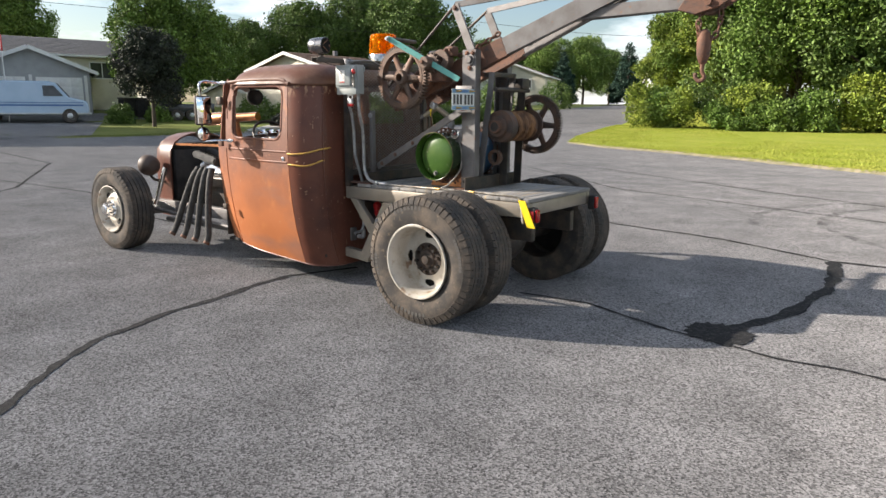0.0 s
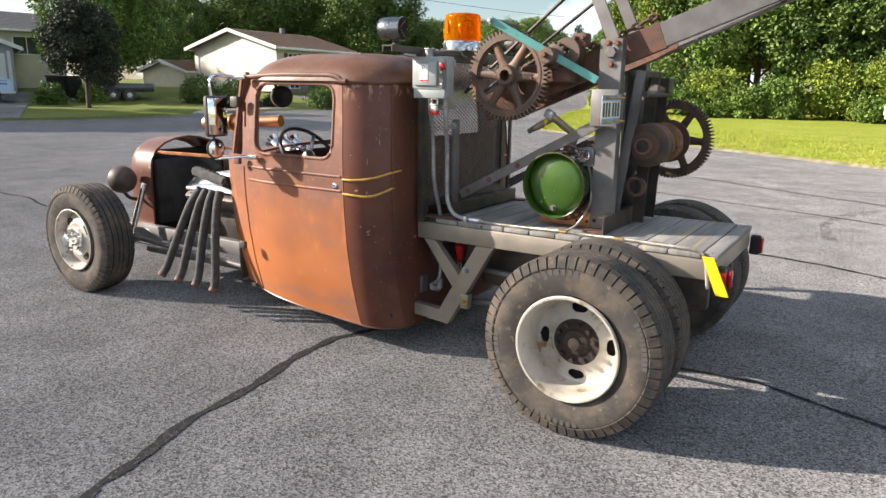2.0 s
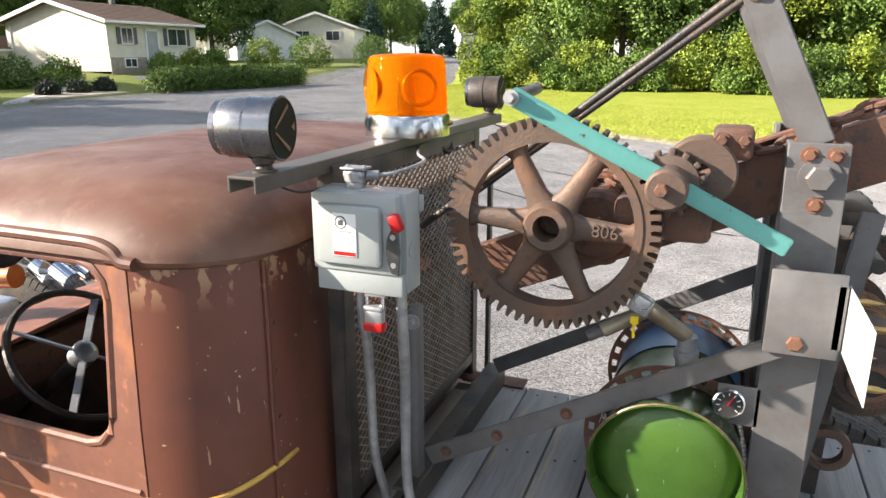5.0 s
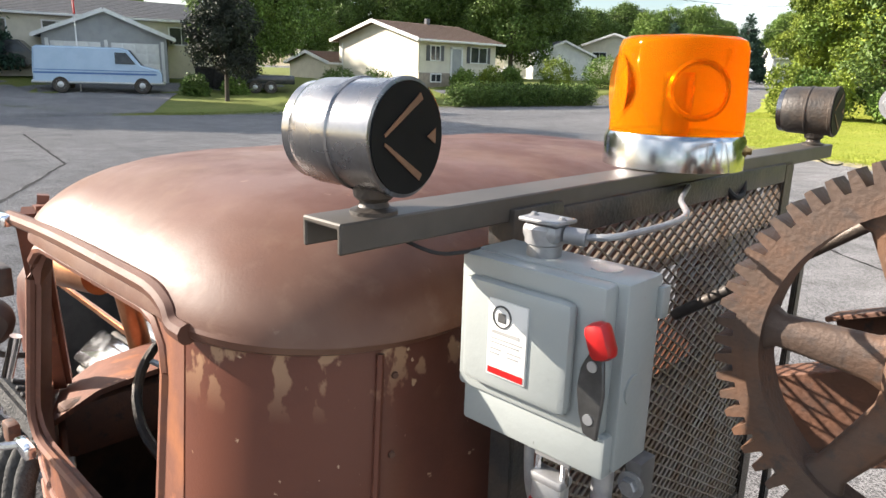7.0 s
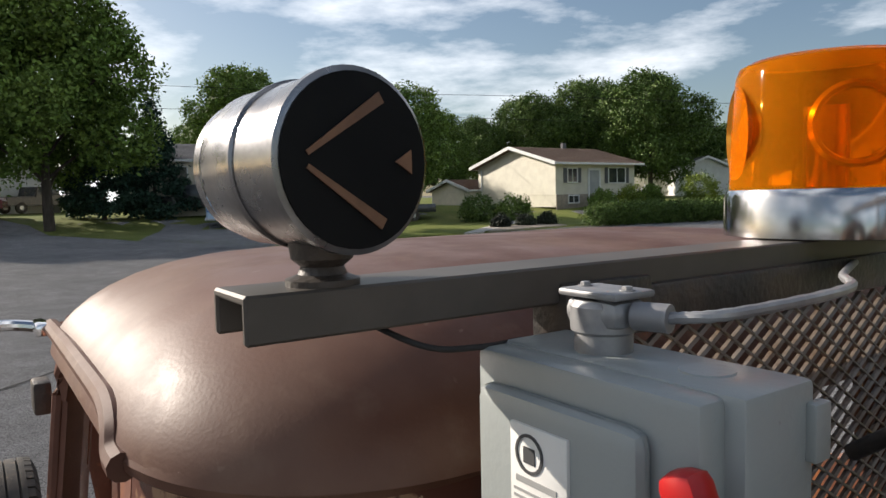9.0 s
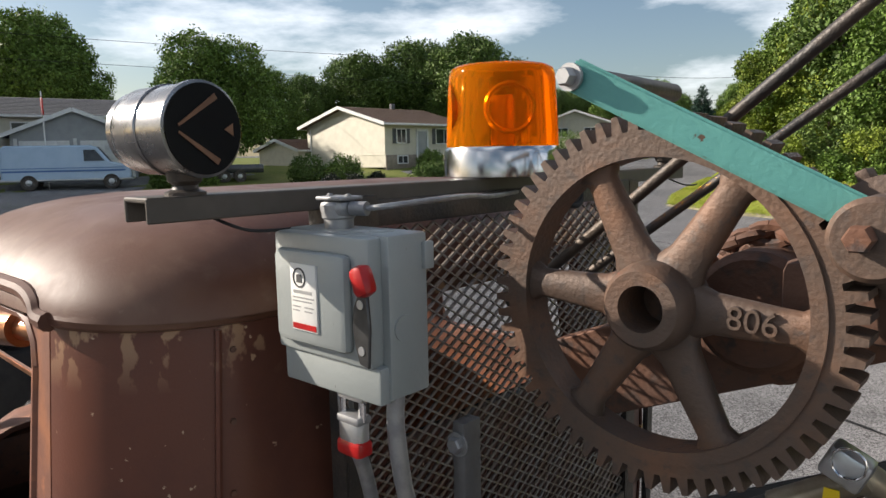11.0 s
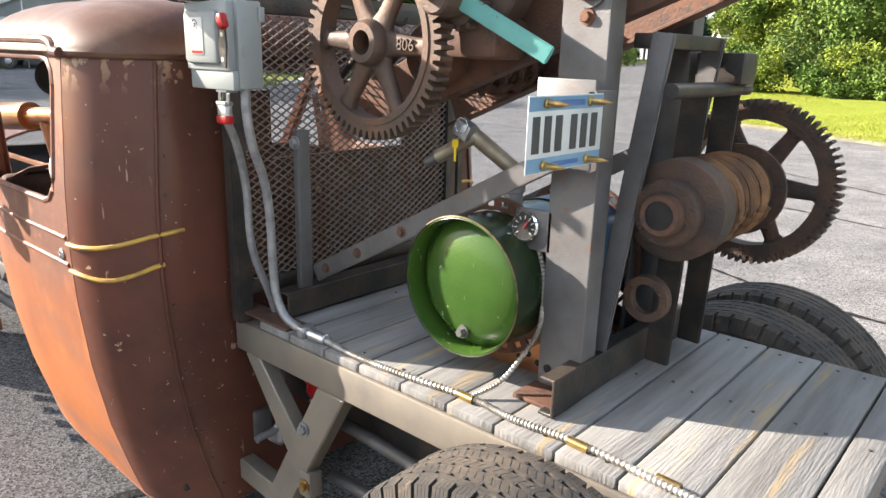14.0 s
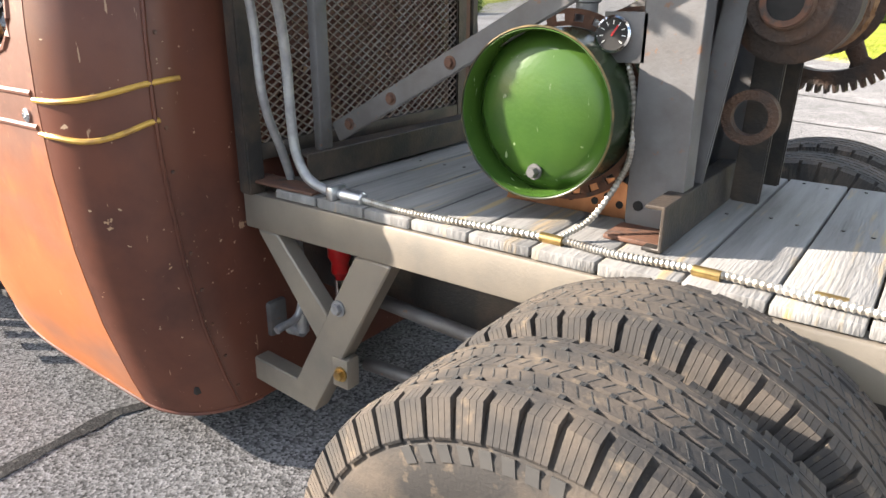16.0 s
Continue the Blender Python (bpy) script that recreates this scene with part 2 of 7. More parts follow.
M_GOLD = mat("gold_stripe", (0.50, 0.30, 0.06), 0.42, 0.2, (0.30, 0.16, 0.05), 18, 0.45, 0.65, 6)
M_PLATE = mat("plate_blue", (0.20, 0.36, 0.52), 0.4, 0.2, (0.14, 0.27, 0.43), 8)
M_PLATE_W = mat("plate_white", (0.66, 0.68, 0.67), 0.4, 0.1, (0.58, 0.6, 0.6), 9)
M_LEVER = mat("dull_lever_steel", (0.13, 0.13, 0.13), 0.35, 0.8, (0.08, 0.08, 0.08), 20)
M_PRINT = mat("faded_print", (0.30, 0.30, 0.29), 0.6)
M_FACE = mat("lamp_face_black", (0.006, 0.006, 0.007), 0.5, 0, (0.010, 0.010, 0.010), 9, spec=0.12)
M_MESH = mat("expanded_metal", (0.20, 0.17, 0.145), 0.5, 0.4, (0.16, 0.11, 0.075), 16, bump=0.2, bump_scale=150)
M_ORANGE_TANK = mat("rusty_radiator", (0.16, 0.06, 0.03), 0.7, 0.1, (0.06, 0.04, 0.03), 5, bump=0.3, bump_scale=70)
M_TWIST = mat("black_header_wrap", (0.03, 0.03, 0.03), 0.75, 0, (0.06, 0.058, 0.055), 25, bump=0.5, bump_scale=120)
M_HOUSE = mat("cream_siding", (0.66, 0.62, 0.50), 0.6, 0, (0.6, 0.56, 0.45), 2)
M_HOUSE_GREY = mat("grey_siding", (0.36, 0.37, 0.37), 0.6, 0, (0.32, 0.33, 0.33), 2)
M_HOUSE_WHITE = mat("white_siding", (0.70, 0.70, 0.67), 0.6, 0, (0.62, 0.62, 0.6), 2)
M_BRICK = mat("stone_base", (0.33, 0.28, 0.22), 0.8, 0, (0.24, 0.2, 0.16), 5, bump=0.4, bump_scale=20)
M_SHINGLE = mat("brown_shingles", (0.17, 0.105, 0.07), 0.85, 0, (0.13, 0.08, 0.055), 6, bump=0.5, bump_scale=25)
M_SHINGLE_G = mat("grey_shingles", (0.12, 0.12, 0.125), 0.85, 0, (0.09, 0.09, 0.095), 6, bump=0.5, bump_scale=25)
M_TRIM = mat("white_trim", (0.75, 0.75, 0.73), 0.5, 0, (0.68, 0.68, 0.66), 5)
M_PANE = mat("window_pane", (0.03, 0.035, 0.04), 0.06, 0, (0.05, 0.055, 0.06), 2)
M_BARK = mat("bark", (0.09, 0.07, 0.055), 0.9, 0, (0.05, 0.04, 0.03), 8, bump=0.8, bump_scale=20, stretch=(1, 1, 0.2))
M_LEAF = mat("leaves", (0.105, 0.172, 0.033), 0.6, 0, (0.145, 0.21, 0.042), 0.5, 0.4, 0.65, 4, island=0.5, spec=0.25)
M_LEAF_Y = mat("sunny_leaves", (0.19, 0.235, 0.03), 0.6, 0, (0.10, 0.15, 0.025), 0.8, 0.4, 0.65, 4, island=0.45, spec=0.25)
M_LEAF_D = mat("dark_leaves", (0.080, 0.132, 0.030), 0.6, 0, (0.115, 0.17, 0.04), 0.5, 0.4, 0.65, 4, island=0.5, spec=0.25)
M_LEAF_P = mat("plum_leaves", (0.025, 0.028, 0.022), 0.6, 0, (0.04, 0.05, 0.03), 0.7, island=0.5, spec=0.25)
M_NEEDLE = mat("spruce_needles", (0.022, 0.05, 0.035), 0.7, 0, (0.04, 0.075, 0.05), 0.7, island=0.5, spec=0.2)
M_VAN = mat("pale_blue_van_paint", (0.40, 0.53, 0.68), 0.25, 0.0, (0.37, 0.50, 0.65), 2, coat=0.4)
M_VAN_STRIPE = mat("blue_stripe", (0.07, 0.16, 0.38), 0.3)
M_CAR_DARK = mat("dark_car_paint", (0.03, 0.033, 0.04), 0.25, 0.1, (0.05, 0.05, 0.055), 3, coat=0.4)
M_CAR_RED = mat("red_car_paint", (0.22, 0.02, 0.02), 0.25, 0.1, (0.17, 0.02, 0.02), 3, coat=0.4)
M_CONCRETE = mat("concrete", (0.42, 0.40, 0.37), 0.85, 0, (0.34, 0.33, 0.3), 3, bump=0.3, bump_scale=40)
M_SHADE_GLASS = mat("mirror_glass", (0.9, 0.9, 0.9), 0.02, 1.0)


def amber_material():
    m = bpy.data.materials.new("amber_dome")
    m.use_nodes = True
    n, l = m.node_tree.nodes, m.node_tree.links
    b = n["Principled BSDF"]
    b.inputs["Base Color"].default_value = (1.0, 0.43, 0.018, 1)
    b.inputs["Roughness"].default_value = 0.08
    b.inputs["Transmission Weight"].default_value = 0.9
    b.inputs["IOR"].default_value = 1.05
    return m


M_AMBER = amber_material()
M_ARROW = mat("dull_amber", (0.20, 0.10, 0.055), 0.5, 0.0, (0.14, 0.07, 0.04), 20)
M_ROPE = mat("rusty_rope", (0.24, 0.125, 0.055), 0.7, 0.2, (0.11, 0.06, 0.035), 14, bump=0.4, bump_scale=200)
M_VALVE = mat("dull_brass", (0.36, 0.31, 0.23), 0.4, 0.6, (0.25, 0.2, 0.14), 20)
M_LAMP = mat("aged_aluminium", (0.25, 0.25, 0.26), 0.2, 0.95, (0.12, 0.12, 0.125), 10, rough2=0.42)
M_BAR = mat("brown_bar_paint", (0.10, 0.085, 0.072), 0.5, 0.2, (0.075, 0.065, 0.055), 8)
M_AMBER_IN = mat("amber_reflector", (0.62, 0.30, 0.04), 0.15, 0.7, (0.45, 0.16, 0.01), 20)


def plank_material():
    m = mat("weathered_plank", (0.265, 0.257, 0.245), 0.75, 0, (0.175, 0.168, 0.16), 6, 0.38, 0.66, 8, (0.40, 0.30, 0.17), 5, 0.60, 0.72,
            bump=0.35, bump_scale=40, stretch=(5, 0.35, 1), rand=0.16, spec=0.25)
    return m


M_PLANK = plank_material()
M_HEADLAMP = mat("dull_brown_headlamp", (0.06, 0.042, 0.035), 0.55, 0.1, (0.09, 0.06, 0.045), 9, 0.4, 0.7, 6)



def worn(m, colour, stretch, scale, lo, hi, z0=None, z1=None):
    """Adds bare scratches or flaked patches to a paint, wholly or only between two heights."""
    n, l = m.node_tree.nodes, m.node_tree.links
    b = n["Principled BSDF"]
    tc = n.new("ShaderNodeTexCoord")
    mp = n.new("ShaderNodeMapping")
    mp.inputs["Scale"].default_value = stretch
    mp.inputs["Rotation"].default_value = (0.1, 0.15, 0.3)
    l.new(tc.outputs["Object"], mp.inputs["Vector"])
    t = n.new("ShaderNodeTexNoise")
    t.inputs["Scale"].default_value, t.inputs["Detail"].default_value = scale, 5
    l.new(mp.outputs["Vector"], t.inputs["Vector"])
    r = n.new("ShaderNodeMapRange")
    r.inputs["From Min"].default_value, r.inputs["From Max"].default_value = lo, hi
    l.new(t.outputs["Fac"], r.inputs["Value"])
    fac = r.outputs["Result"]
    if z0 is not None:
        sp = n.new("ShaderNodeSeparateXYZ")
        l.new(tc.outputs["Object"], sp.inputs["Vector"])
        q = n.new("ShaderNodeMapRange")
        q.inputs["From Min"].default_value, q.inputs["From Max"].default_value = z0, z1
        l.new(sp.outputs["Z"], q.inputs["Value"])
        k = n.new("ShaderNodeMath")
        k.operation = "MULTIPLY"
        l.new(fac, k.inputs[0])
        l.new(q.outputs["Result"], k.inputs[1])
        fac = k.outputs[0]
    x = n.new("ShaderNodeMix")
    x.data_type = "RGBA"
    l.new(fac, x.inputs["Factor"])
    l.new(b.inputs["Base Color"].links[0].from_socket, x.inputs["A"])
    x.inputs["B"].default_value = (*colour, 1)
    l.new(x.outputs["Result"], b.inputs["Base Color"])


worn(M_QUARTER, (0.34, 0.22, 0.14), (1, 1, 0.16), 70, 0.71, 0.73)
worn(M_QUARTER, (0.36, 0.22, 0.13), (1, 1, 0.7), 26, 0.56, 0.60, 1.35, 1.44)
worn(M_QUARTER, (0.42, 0.30, 0.20), (0.5, 1, 1), 55, 0.70, 0.72)
worn(M_CAB, (0.19, 0.105, 0.08), (0.5, 0.5, 1.3), 3.2, 0.56, 0.80)
worn(M_CAB, (0.46, 0.17, 0.055), (1, 1, 0.6), 9, 0.60, 0.85)
worn(M_CAB, (0.40, 0.24, 0.14), (1, 1, 0.3), 60, 0.715, 0.735)
worn(M_ROOF, (0.19, 0.115, 0.08), (0.6, 1, 1), 3.4, 0.52, 0.80)
worn(M_ROOF, (0.27, 0.18, 0.13), (1, 1, 1), 26, 0.70, 0.78)
worn(M_GREEN, (0.30, 0.36, 0.22), (1, 1, 0.25), 90, 0.70, 0.72)
worn(M_GREEN, (0.26, 0.32, 0.18), (0.2, 1, 1), 70, 0.71, 0.73)
worn(M_TURQ, (0.10, 0.06, 0.04), (1, 1, 1), 30, 0.70, 0.72)
worn(M_BOX, (0.16, 0.16, 0.15), (1, 1, 0.3), 80, 0.715, 0.73)


# ---- mesh helpers ----
def smooth(bm, angle=0.6):
    bm.normal_update()
    for f in bm.faces:
        f.smooth = True
    for e in bm.edges:
        e.smooth = len(e.link_faces) == 2 and e.calc_face_angle(0) < angle
    return bm


BASES = {}


def thing(name, loc, label, category, group="", kind=""):
    ob = tagged(new(name), label, category, group, kind)
    ob.location = loc
    ob.empty_display_size = 0.1
    BASES[ob] = Matrix.Translation(loc)
    return ob


def part(name, bm, material, parent, label="", sharp=0.6):
    """Links a bmesh, in world coordinates, as one mesh under a thing or a part."""
    smooth(bm, sharp)
    me = bpy.data.meshes.new(name)
    bm.to_mesh(me)
    bm.free()
    me.materials.append(material)
    ob = new(name, me)
    if parent is not None:
        ob.parent = parent
        ob.matrix_parent_inverse = BASES[parent].inverted()
    BASES[ob] = Matrix.Identity(4) if parent is None else Matrix.Identity(4)
    if label:
        ob["label"] = label
    if name in ("tread_band", "tread_pattern", "sidewall_lettering"):
        ob["kind"] = "stuff"
    return ob


def solo(name, bm, material, label, category, group="", kind="", sharp=0.6):
    return tagged(part(name, bm, material, None, sharp=sharp), label, category, group, kind)


def bx(x0, x1, y0, y1, z0, z1, bev=0.004, m=None, bm=None):
    own = bmesh.new()
    bmesh.ops.create_cube(own, size=1)
    for v in own.verts:
        v.co = Vector(((x0 + x1) / 2 + v.co.x * (x1 - x0), (y0 + y1) / 2 + v.co.y * (y1 - y0), (z0 + z1) / 2 + v.co.z * (z1 - z0)))
    if bev:
        bmesh.ops.bevel(own, geom=own.edges[:], offset=bev, segments=2, affect="EDGES", profile=0.5)
    if m is not None:
        own.transform(m)
    return join(bm, own)


def join(bm, own):
    if bm is None:
        return own
    me = bpy.data.meshes.new("tmp")
    own.to_mesh(me)
    own.free()
    bm.from_mesh(me)
    bpy.data.meshes.remove(me)
    return bm


def lathe(profile, m=None, seg=32, bm=None, caps=True):
    """Turns (radius, height) pairs round z."""
    own = bmesh.new()
    rings = []
    for r, h in profile:
        rings.append([own.verts.new((r * math.cos(2 * math.pi * i / seg), r * math.sin(2 * math.pi * i / seg), h)) for i in range(seg)])
    for a, b in zip(rings, rings[1:]):
        for i in range(seg):
            own.faces.new((a[i], a[(i + 1) % seg], b[(i + 1) % seg], b[i]))
    if caps:
        if profile[0][0] > 1e-4:
            own.faces.new(rings[0][::-1])
        if profile[-1][0] > 1e-4:
            own.faces.new(rings[-1])
    bmesh.ops.remove_doubles(own, verts=own.verts[:], dist=1e-5)
    bmesh.ops.recalc_face_normals(own, faces=own.faces[:])
    if m is not None:
        own.transform(m)
    return join(bm, own)


def along(p0, p1):
    """The pose whose z runs from p0 towards p1."""
    d = Vector(p1) - Vector(p0)
    return Matrix.Translation(p0) @ d.to_track_quat("Z", "Y").to_matrix().to_4x4()


def rod(p0, p1, r, seg=16, bm=None, bev=0.0, r1=None):
    h = (Vector(p1) - Vector(p0)).length
    r1 = r if r1 is None else r1
    prof = [(r - bev, 0), (r, bev), (r1, h - bev), (r1 - bev, h)] if bev else [(r, 0), (r1, h)]
    return lathe(prof, along(p0, p1), seg, bm)


def spline(points, n=8):
    pts = [Vector(p) for p in points]
    pts = [2 * pts[0] - pts[1]] + pts + [2 * pts[-1] - pts[-2]]
    out = []
    for i in range(1, len(pts) - 2):
        for k in range(n):
            t = k / n
            a, b, c, d = pts[i - 1:i + 3]
            out.append(0.5 * (2 * b + (c - a) * t + (2 * a - 5 * b + 4 * c - d) * t * t + (3 * b - a - 3 * c + d) * t ** 3))
    out.append(pts[-2])
    return out


def tube(points, r, seg=10, bm=None, n=8, curved=True, ribs=0.0):
    pts = spline(points, n) if curved else [Vector(p) for p in points]
    own = bmesh.new()
    rings = []
    ref = Vector((0.3, 0.2, 1)).normalized()
    for i, p in enumerate(pts):
        d = (pts[min(i + 1, len(pts) - 1)] - pts[max(i - 1, 0)]).normalized()
        s = d.cross(ref)
        if s.length < 1e-3:
            s = d.cross(Vector((1, 0, 0)))
        s.normalize()
        u = s.cross(d)
        rr = r * (1 + ribs * (1 if i % 2 else -1))
        rings.append([own.verts.new(p + rr * (math.cos(2 * math.pi * k / seg) * s + math.sin(2 * math.pi * k / seg) * u)) for k in range(seg)])
    for a, b in zip(rings, rings[1:]):
        for k in range(seg):
            own.faces.new((a[k], a[(k + 1) % seg], b[(k + 1) % seg], b[k]))
    own.faces.new(rings[0][::-1])
    own.faces.new(rings[-1])
    bmesh.ops.recalc_face_normals(own, faces=own.faces[:])
    return join(bm, own)


def prism(poly, depth, m=None, bm=None, bev=0.0):
    """A flat outline in x, z pushed along y by depth."""
    own = bmesh.new()
    f = own.faces.new([own.verts.new((x, 0, z)) for x, z in poly])
    e = bmesh.ops.extrude_face_region(own, geom=[f])
    bmesh.ops.translate(own, verts=[v for v in e["geom"] if isinstance(v, bmesh.types.BMVert)], vec=(0, depth, 0))
    bmesh.ops.recalc_face_normals(own, faces=own.faces[:])
    if bev:
        bmesh.ops.bevel(own, geom=own.edges[:], offset=bev, segments=1, affect="EDGES")
    if m is not None:
        own.transform(m)
    return join(bm, own)


def thicken(bm, t):
    """Gives a sheet depth t behind its faces."""
    bm.normal_update()
    shift = {v: -v.normal * t for v in bm.verts}
    old = list(bm.verts)
    back = {v: bm.verts.new(v.co + shift[v]) for v in old}
    faces = list(bm.faces)
    rim = [(e.link_loops[0].vert, e.link_loops[0].link_loop_next.vert) for e in bm.edges if len(e.link_faces) == 1]
    for f in faces:
        bm.faces.new([back[v] for v in reversed(f.verts)])
    for a, b in rim:
        bm.faces.new((b, a, back[a], back[b]))
    return bm


def beam(p0, p1, width, height, bm=None, bev=0.004, up=(0, 0, 1), height1=None):
    """A bar of width (sideways) and height (in the plane of up) from p0 to p1."""
    p0, p1 = Vector(p0), Vector(p1)
    d = (p1 - p0).normalized()
    s = d.cross(Vector(up)).normalized()
    u = s.cross(d)
    own = bmesh.new()
    h1 = height if height1 is None else height1
    vs = []
    for p, h in ((p0, height), (p1, h1)):
        for a, b in ((-1, -1), (1, -1), (1, 1), (-1, 1)):
            vs.append(own.verts.new(p + s * a * width / 2 + u * b * h / 2))
    for q in ((0, 1, 2, 3), (7, 6, 5, 4), (0, 4, 5, 1), (1, 5, 6, 2), (2, 6, 7, 3), (3, 7, 4, 0)):
        own.faces.new([vs[i] for i in q])
    bmesh.ops.recalc_face_normals(own, faces=own.faces[:])
    if bev:
        bmesh.ops.bevel(own, geom=own.edges[:], offset=bev, segments=2, affect="EDGES")
    return join(bm, own)


def channel(p0, p1, width, height, wall, up=(0, 0, 1), open_side=1, bm=None):
    """A C channel: a web of height and two flanges that stick out sideways by width."""
    p0, p1 = Vector(p0), Vector(p1)
    d = (p1 - p0).normalized()
    s = d.cross(Vector(up)).normalized() * open_side
    u = d.cross(s).normalized()
    h, w = height / 2, width + wall
    prof = [(0, -h), (w, -h), (w, -h + wall), (wall, -h + wall), (wall, h - wall), (w, h - wall), (w, h), (0, h)]
    own = bmesh.new()
    ends = [[own.verts.new(p + s * (a - wall / 2) + u * b) for a, b in prof] for p in (p0, p1)]
    own.faces.new(ends[0])
    own.faces.new(ends[1][::-1])
    for k in range(8):
        own.faces.new((ends[0][k], ends[0][(k + 1) % 8], ends[1][(k + 1) % 8], ends[1][k]))
    bmesh.ops.recalc_face_normals(own, faces=own.faces[:])
    bmesh.ops.bevel(own, geom=own.edges[:], offset=0.0018, segments=1, affect="EDGES")
    return join(bm, own)


def bolt(p, axis, r, h, bm=None, washer=True):
    """A hexagon head with its washer, standing on p along axis."""
    p, a = Vector(p), Vector(axis).normalized()
    m = along(p, p + a)
    if washer:
        bm = lathe([(r * 1.45, 0), (r * 1.45, h * 0.25)], m, 20, bm)
    return lathe([(r, 0), (r, h * 0.85), (r * 0.85, h)], m, 6, bm)


def gear_bm(radius, teeth, tooth, width, rim, spokes, hub_r, bore_r, spoke_w):
    """A cast spoked gear round y; the teeth stand on the rim."""
    bm = bmesh.new()
    root = radius - tooth
    n = teeth * 6
    prof = []
    for i in range(n):
        k = (i % 6) / 6
        r = root if k < 0.34 else (radius if 0.45 < k < 0.9 else (root + radius) / 2)
        prof.append((r, 2 * math.pi * i / n))
    front, back, fin, bin_ = [], [], [], []
    for r, a in prof:
        c, s = math.cos(a), math.sin(a)
        front.append(bm.verts.new((r * c, -width / 2, r * s)))
        back.append(bm.verts.new((r * c, width / 2, r * s)))
        fin.append(bm.verts.new(((root - rim) * c, -width / 2, (root - rim) * s)))
        bin_.append(bm.verts.new(((root - rim) * c, width / 2, (root - rim) * s)))
    for i in range(n):
        j = (i + 1) % n
        bm.faces.new((front[i], front[j], fin[j], fin[i]))
        bm.faces.new((back[j], back[i], bin_[i], bin_[j]))
        bm.faces.new((front[j], front[i], back[i], back[j]))
        bm.faces.new((fin[i], fin[j], bin_[j], bin_[i]))
    bmesh.ops.recalc_face_normals(bm, faces=bm.faces[:])
    return bm


def text_bm(body, size, m, depth=0.0015):
    """Raised lettering as a mesh."""
    cu = bpy.data.curves.new("t", "FONT")
    cu.body, cu.size, cu.extrude, cu.align_x, cu.align_y = body, size, depth, "CENTER", "CENTER"
    ob = bpy.data.objects.new("t", cu)
    scene.collection.objects.link(ob)
    bpy.context.view_layer.update()
    me = ob.evaluated_get(bpy.context.evaluated_depsgraph_get()).to_mesh()
    bm = bmesh.new()
    bm.from_mesh(me)
    bm.transform(m)
    bpy.data.objects.remove(ob)
    return bm


# ---- tow truck ----
YW = -0.140                     # centre line of deck and rear wheels
YC = -0.12                      # centre line of the truck
truck = thing("tow_truck", (-1.8, YC, 0), "rusty vintage hot rod tow truck with plank deck and gear-driven crane", "tow truck")


def my(y):
    return 2 * YC - y


def mw(y):
    return 2 * YW - y


def half_width(z):
    zs = (0.10, 0.14, 0.22, 0.40, 0.60, 0.80, 0.95, 1.10, 1.30, 1.46, 1.50)
    ws = (0.630, 0.645, 0.672, 0.722, 0.757, 0.776, 0.780, 0.772, 0.752, 0.735, 0.730)
    return float(np.interp(z, zs, ws))


CAB_BACK, CAB_R = -1.115, 0.212


def cab_point(s, z):
    """Left flank and rear of the cab. s < 0: metres ahead of the corner; 0..1: round the corner; 1..2: to the centre line."""
    w = half_width(z)
    back = CAB_BACK - 0.035 * max(0, (z - 0.9) / 0.6) ** 1.5
    r = CAB_R
    if s <= 0:
        x = back - r + s
        taper = 0.0 if x > -1.75 else 0.16 * ((-1.75 - x) / 0.6) ** 2 * 0.9
        return Vector((x, YC - w + taper * (1 if z < 1.6 else 0), z))
    if s <= 1:
        a = s * math.pi / 2
        return Vector((back - r + r * math.sin(a), YC - w + r - r * math.cos(a), z))
    return Vector((back, YC - w + r + (s - 1) * (w - r), z))


def in_round_rect(x, z, x0, x1, z0, z1, r):
    dx = max(x0 + r - x, x - (x1 - r), 0)
    dz = max(z0 + r - z, z - (z1 - r), 0)
    return x0 < x < x1 and z0 < z < z1 and math.hypot(dx, dz) < r


def to_round_rect(x, z, x0, x1, z0, z1, r):
    cx, cz = min(max(x, x0 + r), x1 - r), min(max(z, z0 + r), z1 - r)
    dx, dz = x - cx, z - cz
    d = math.hypot(dx, dz)
    if d > 1e-6:
        return cx + dx / d * r, cz + dz / d * r
    return x, z


WIN = (-1.975, -1.41, 1.055, 1.435, 0.07)
DOOR_X = (-2.115, -1.327)


def bottom(x):
    return 0.128 + 0.085 * max(0, (-1.2 - x) / 1.1) ** 1.15


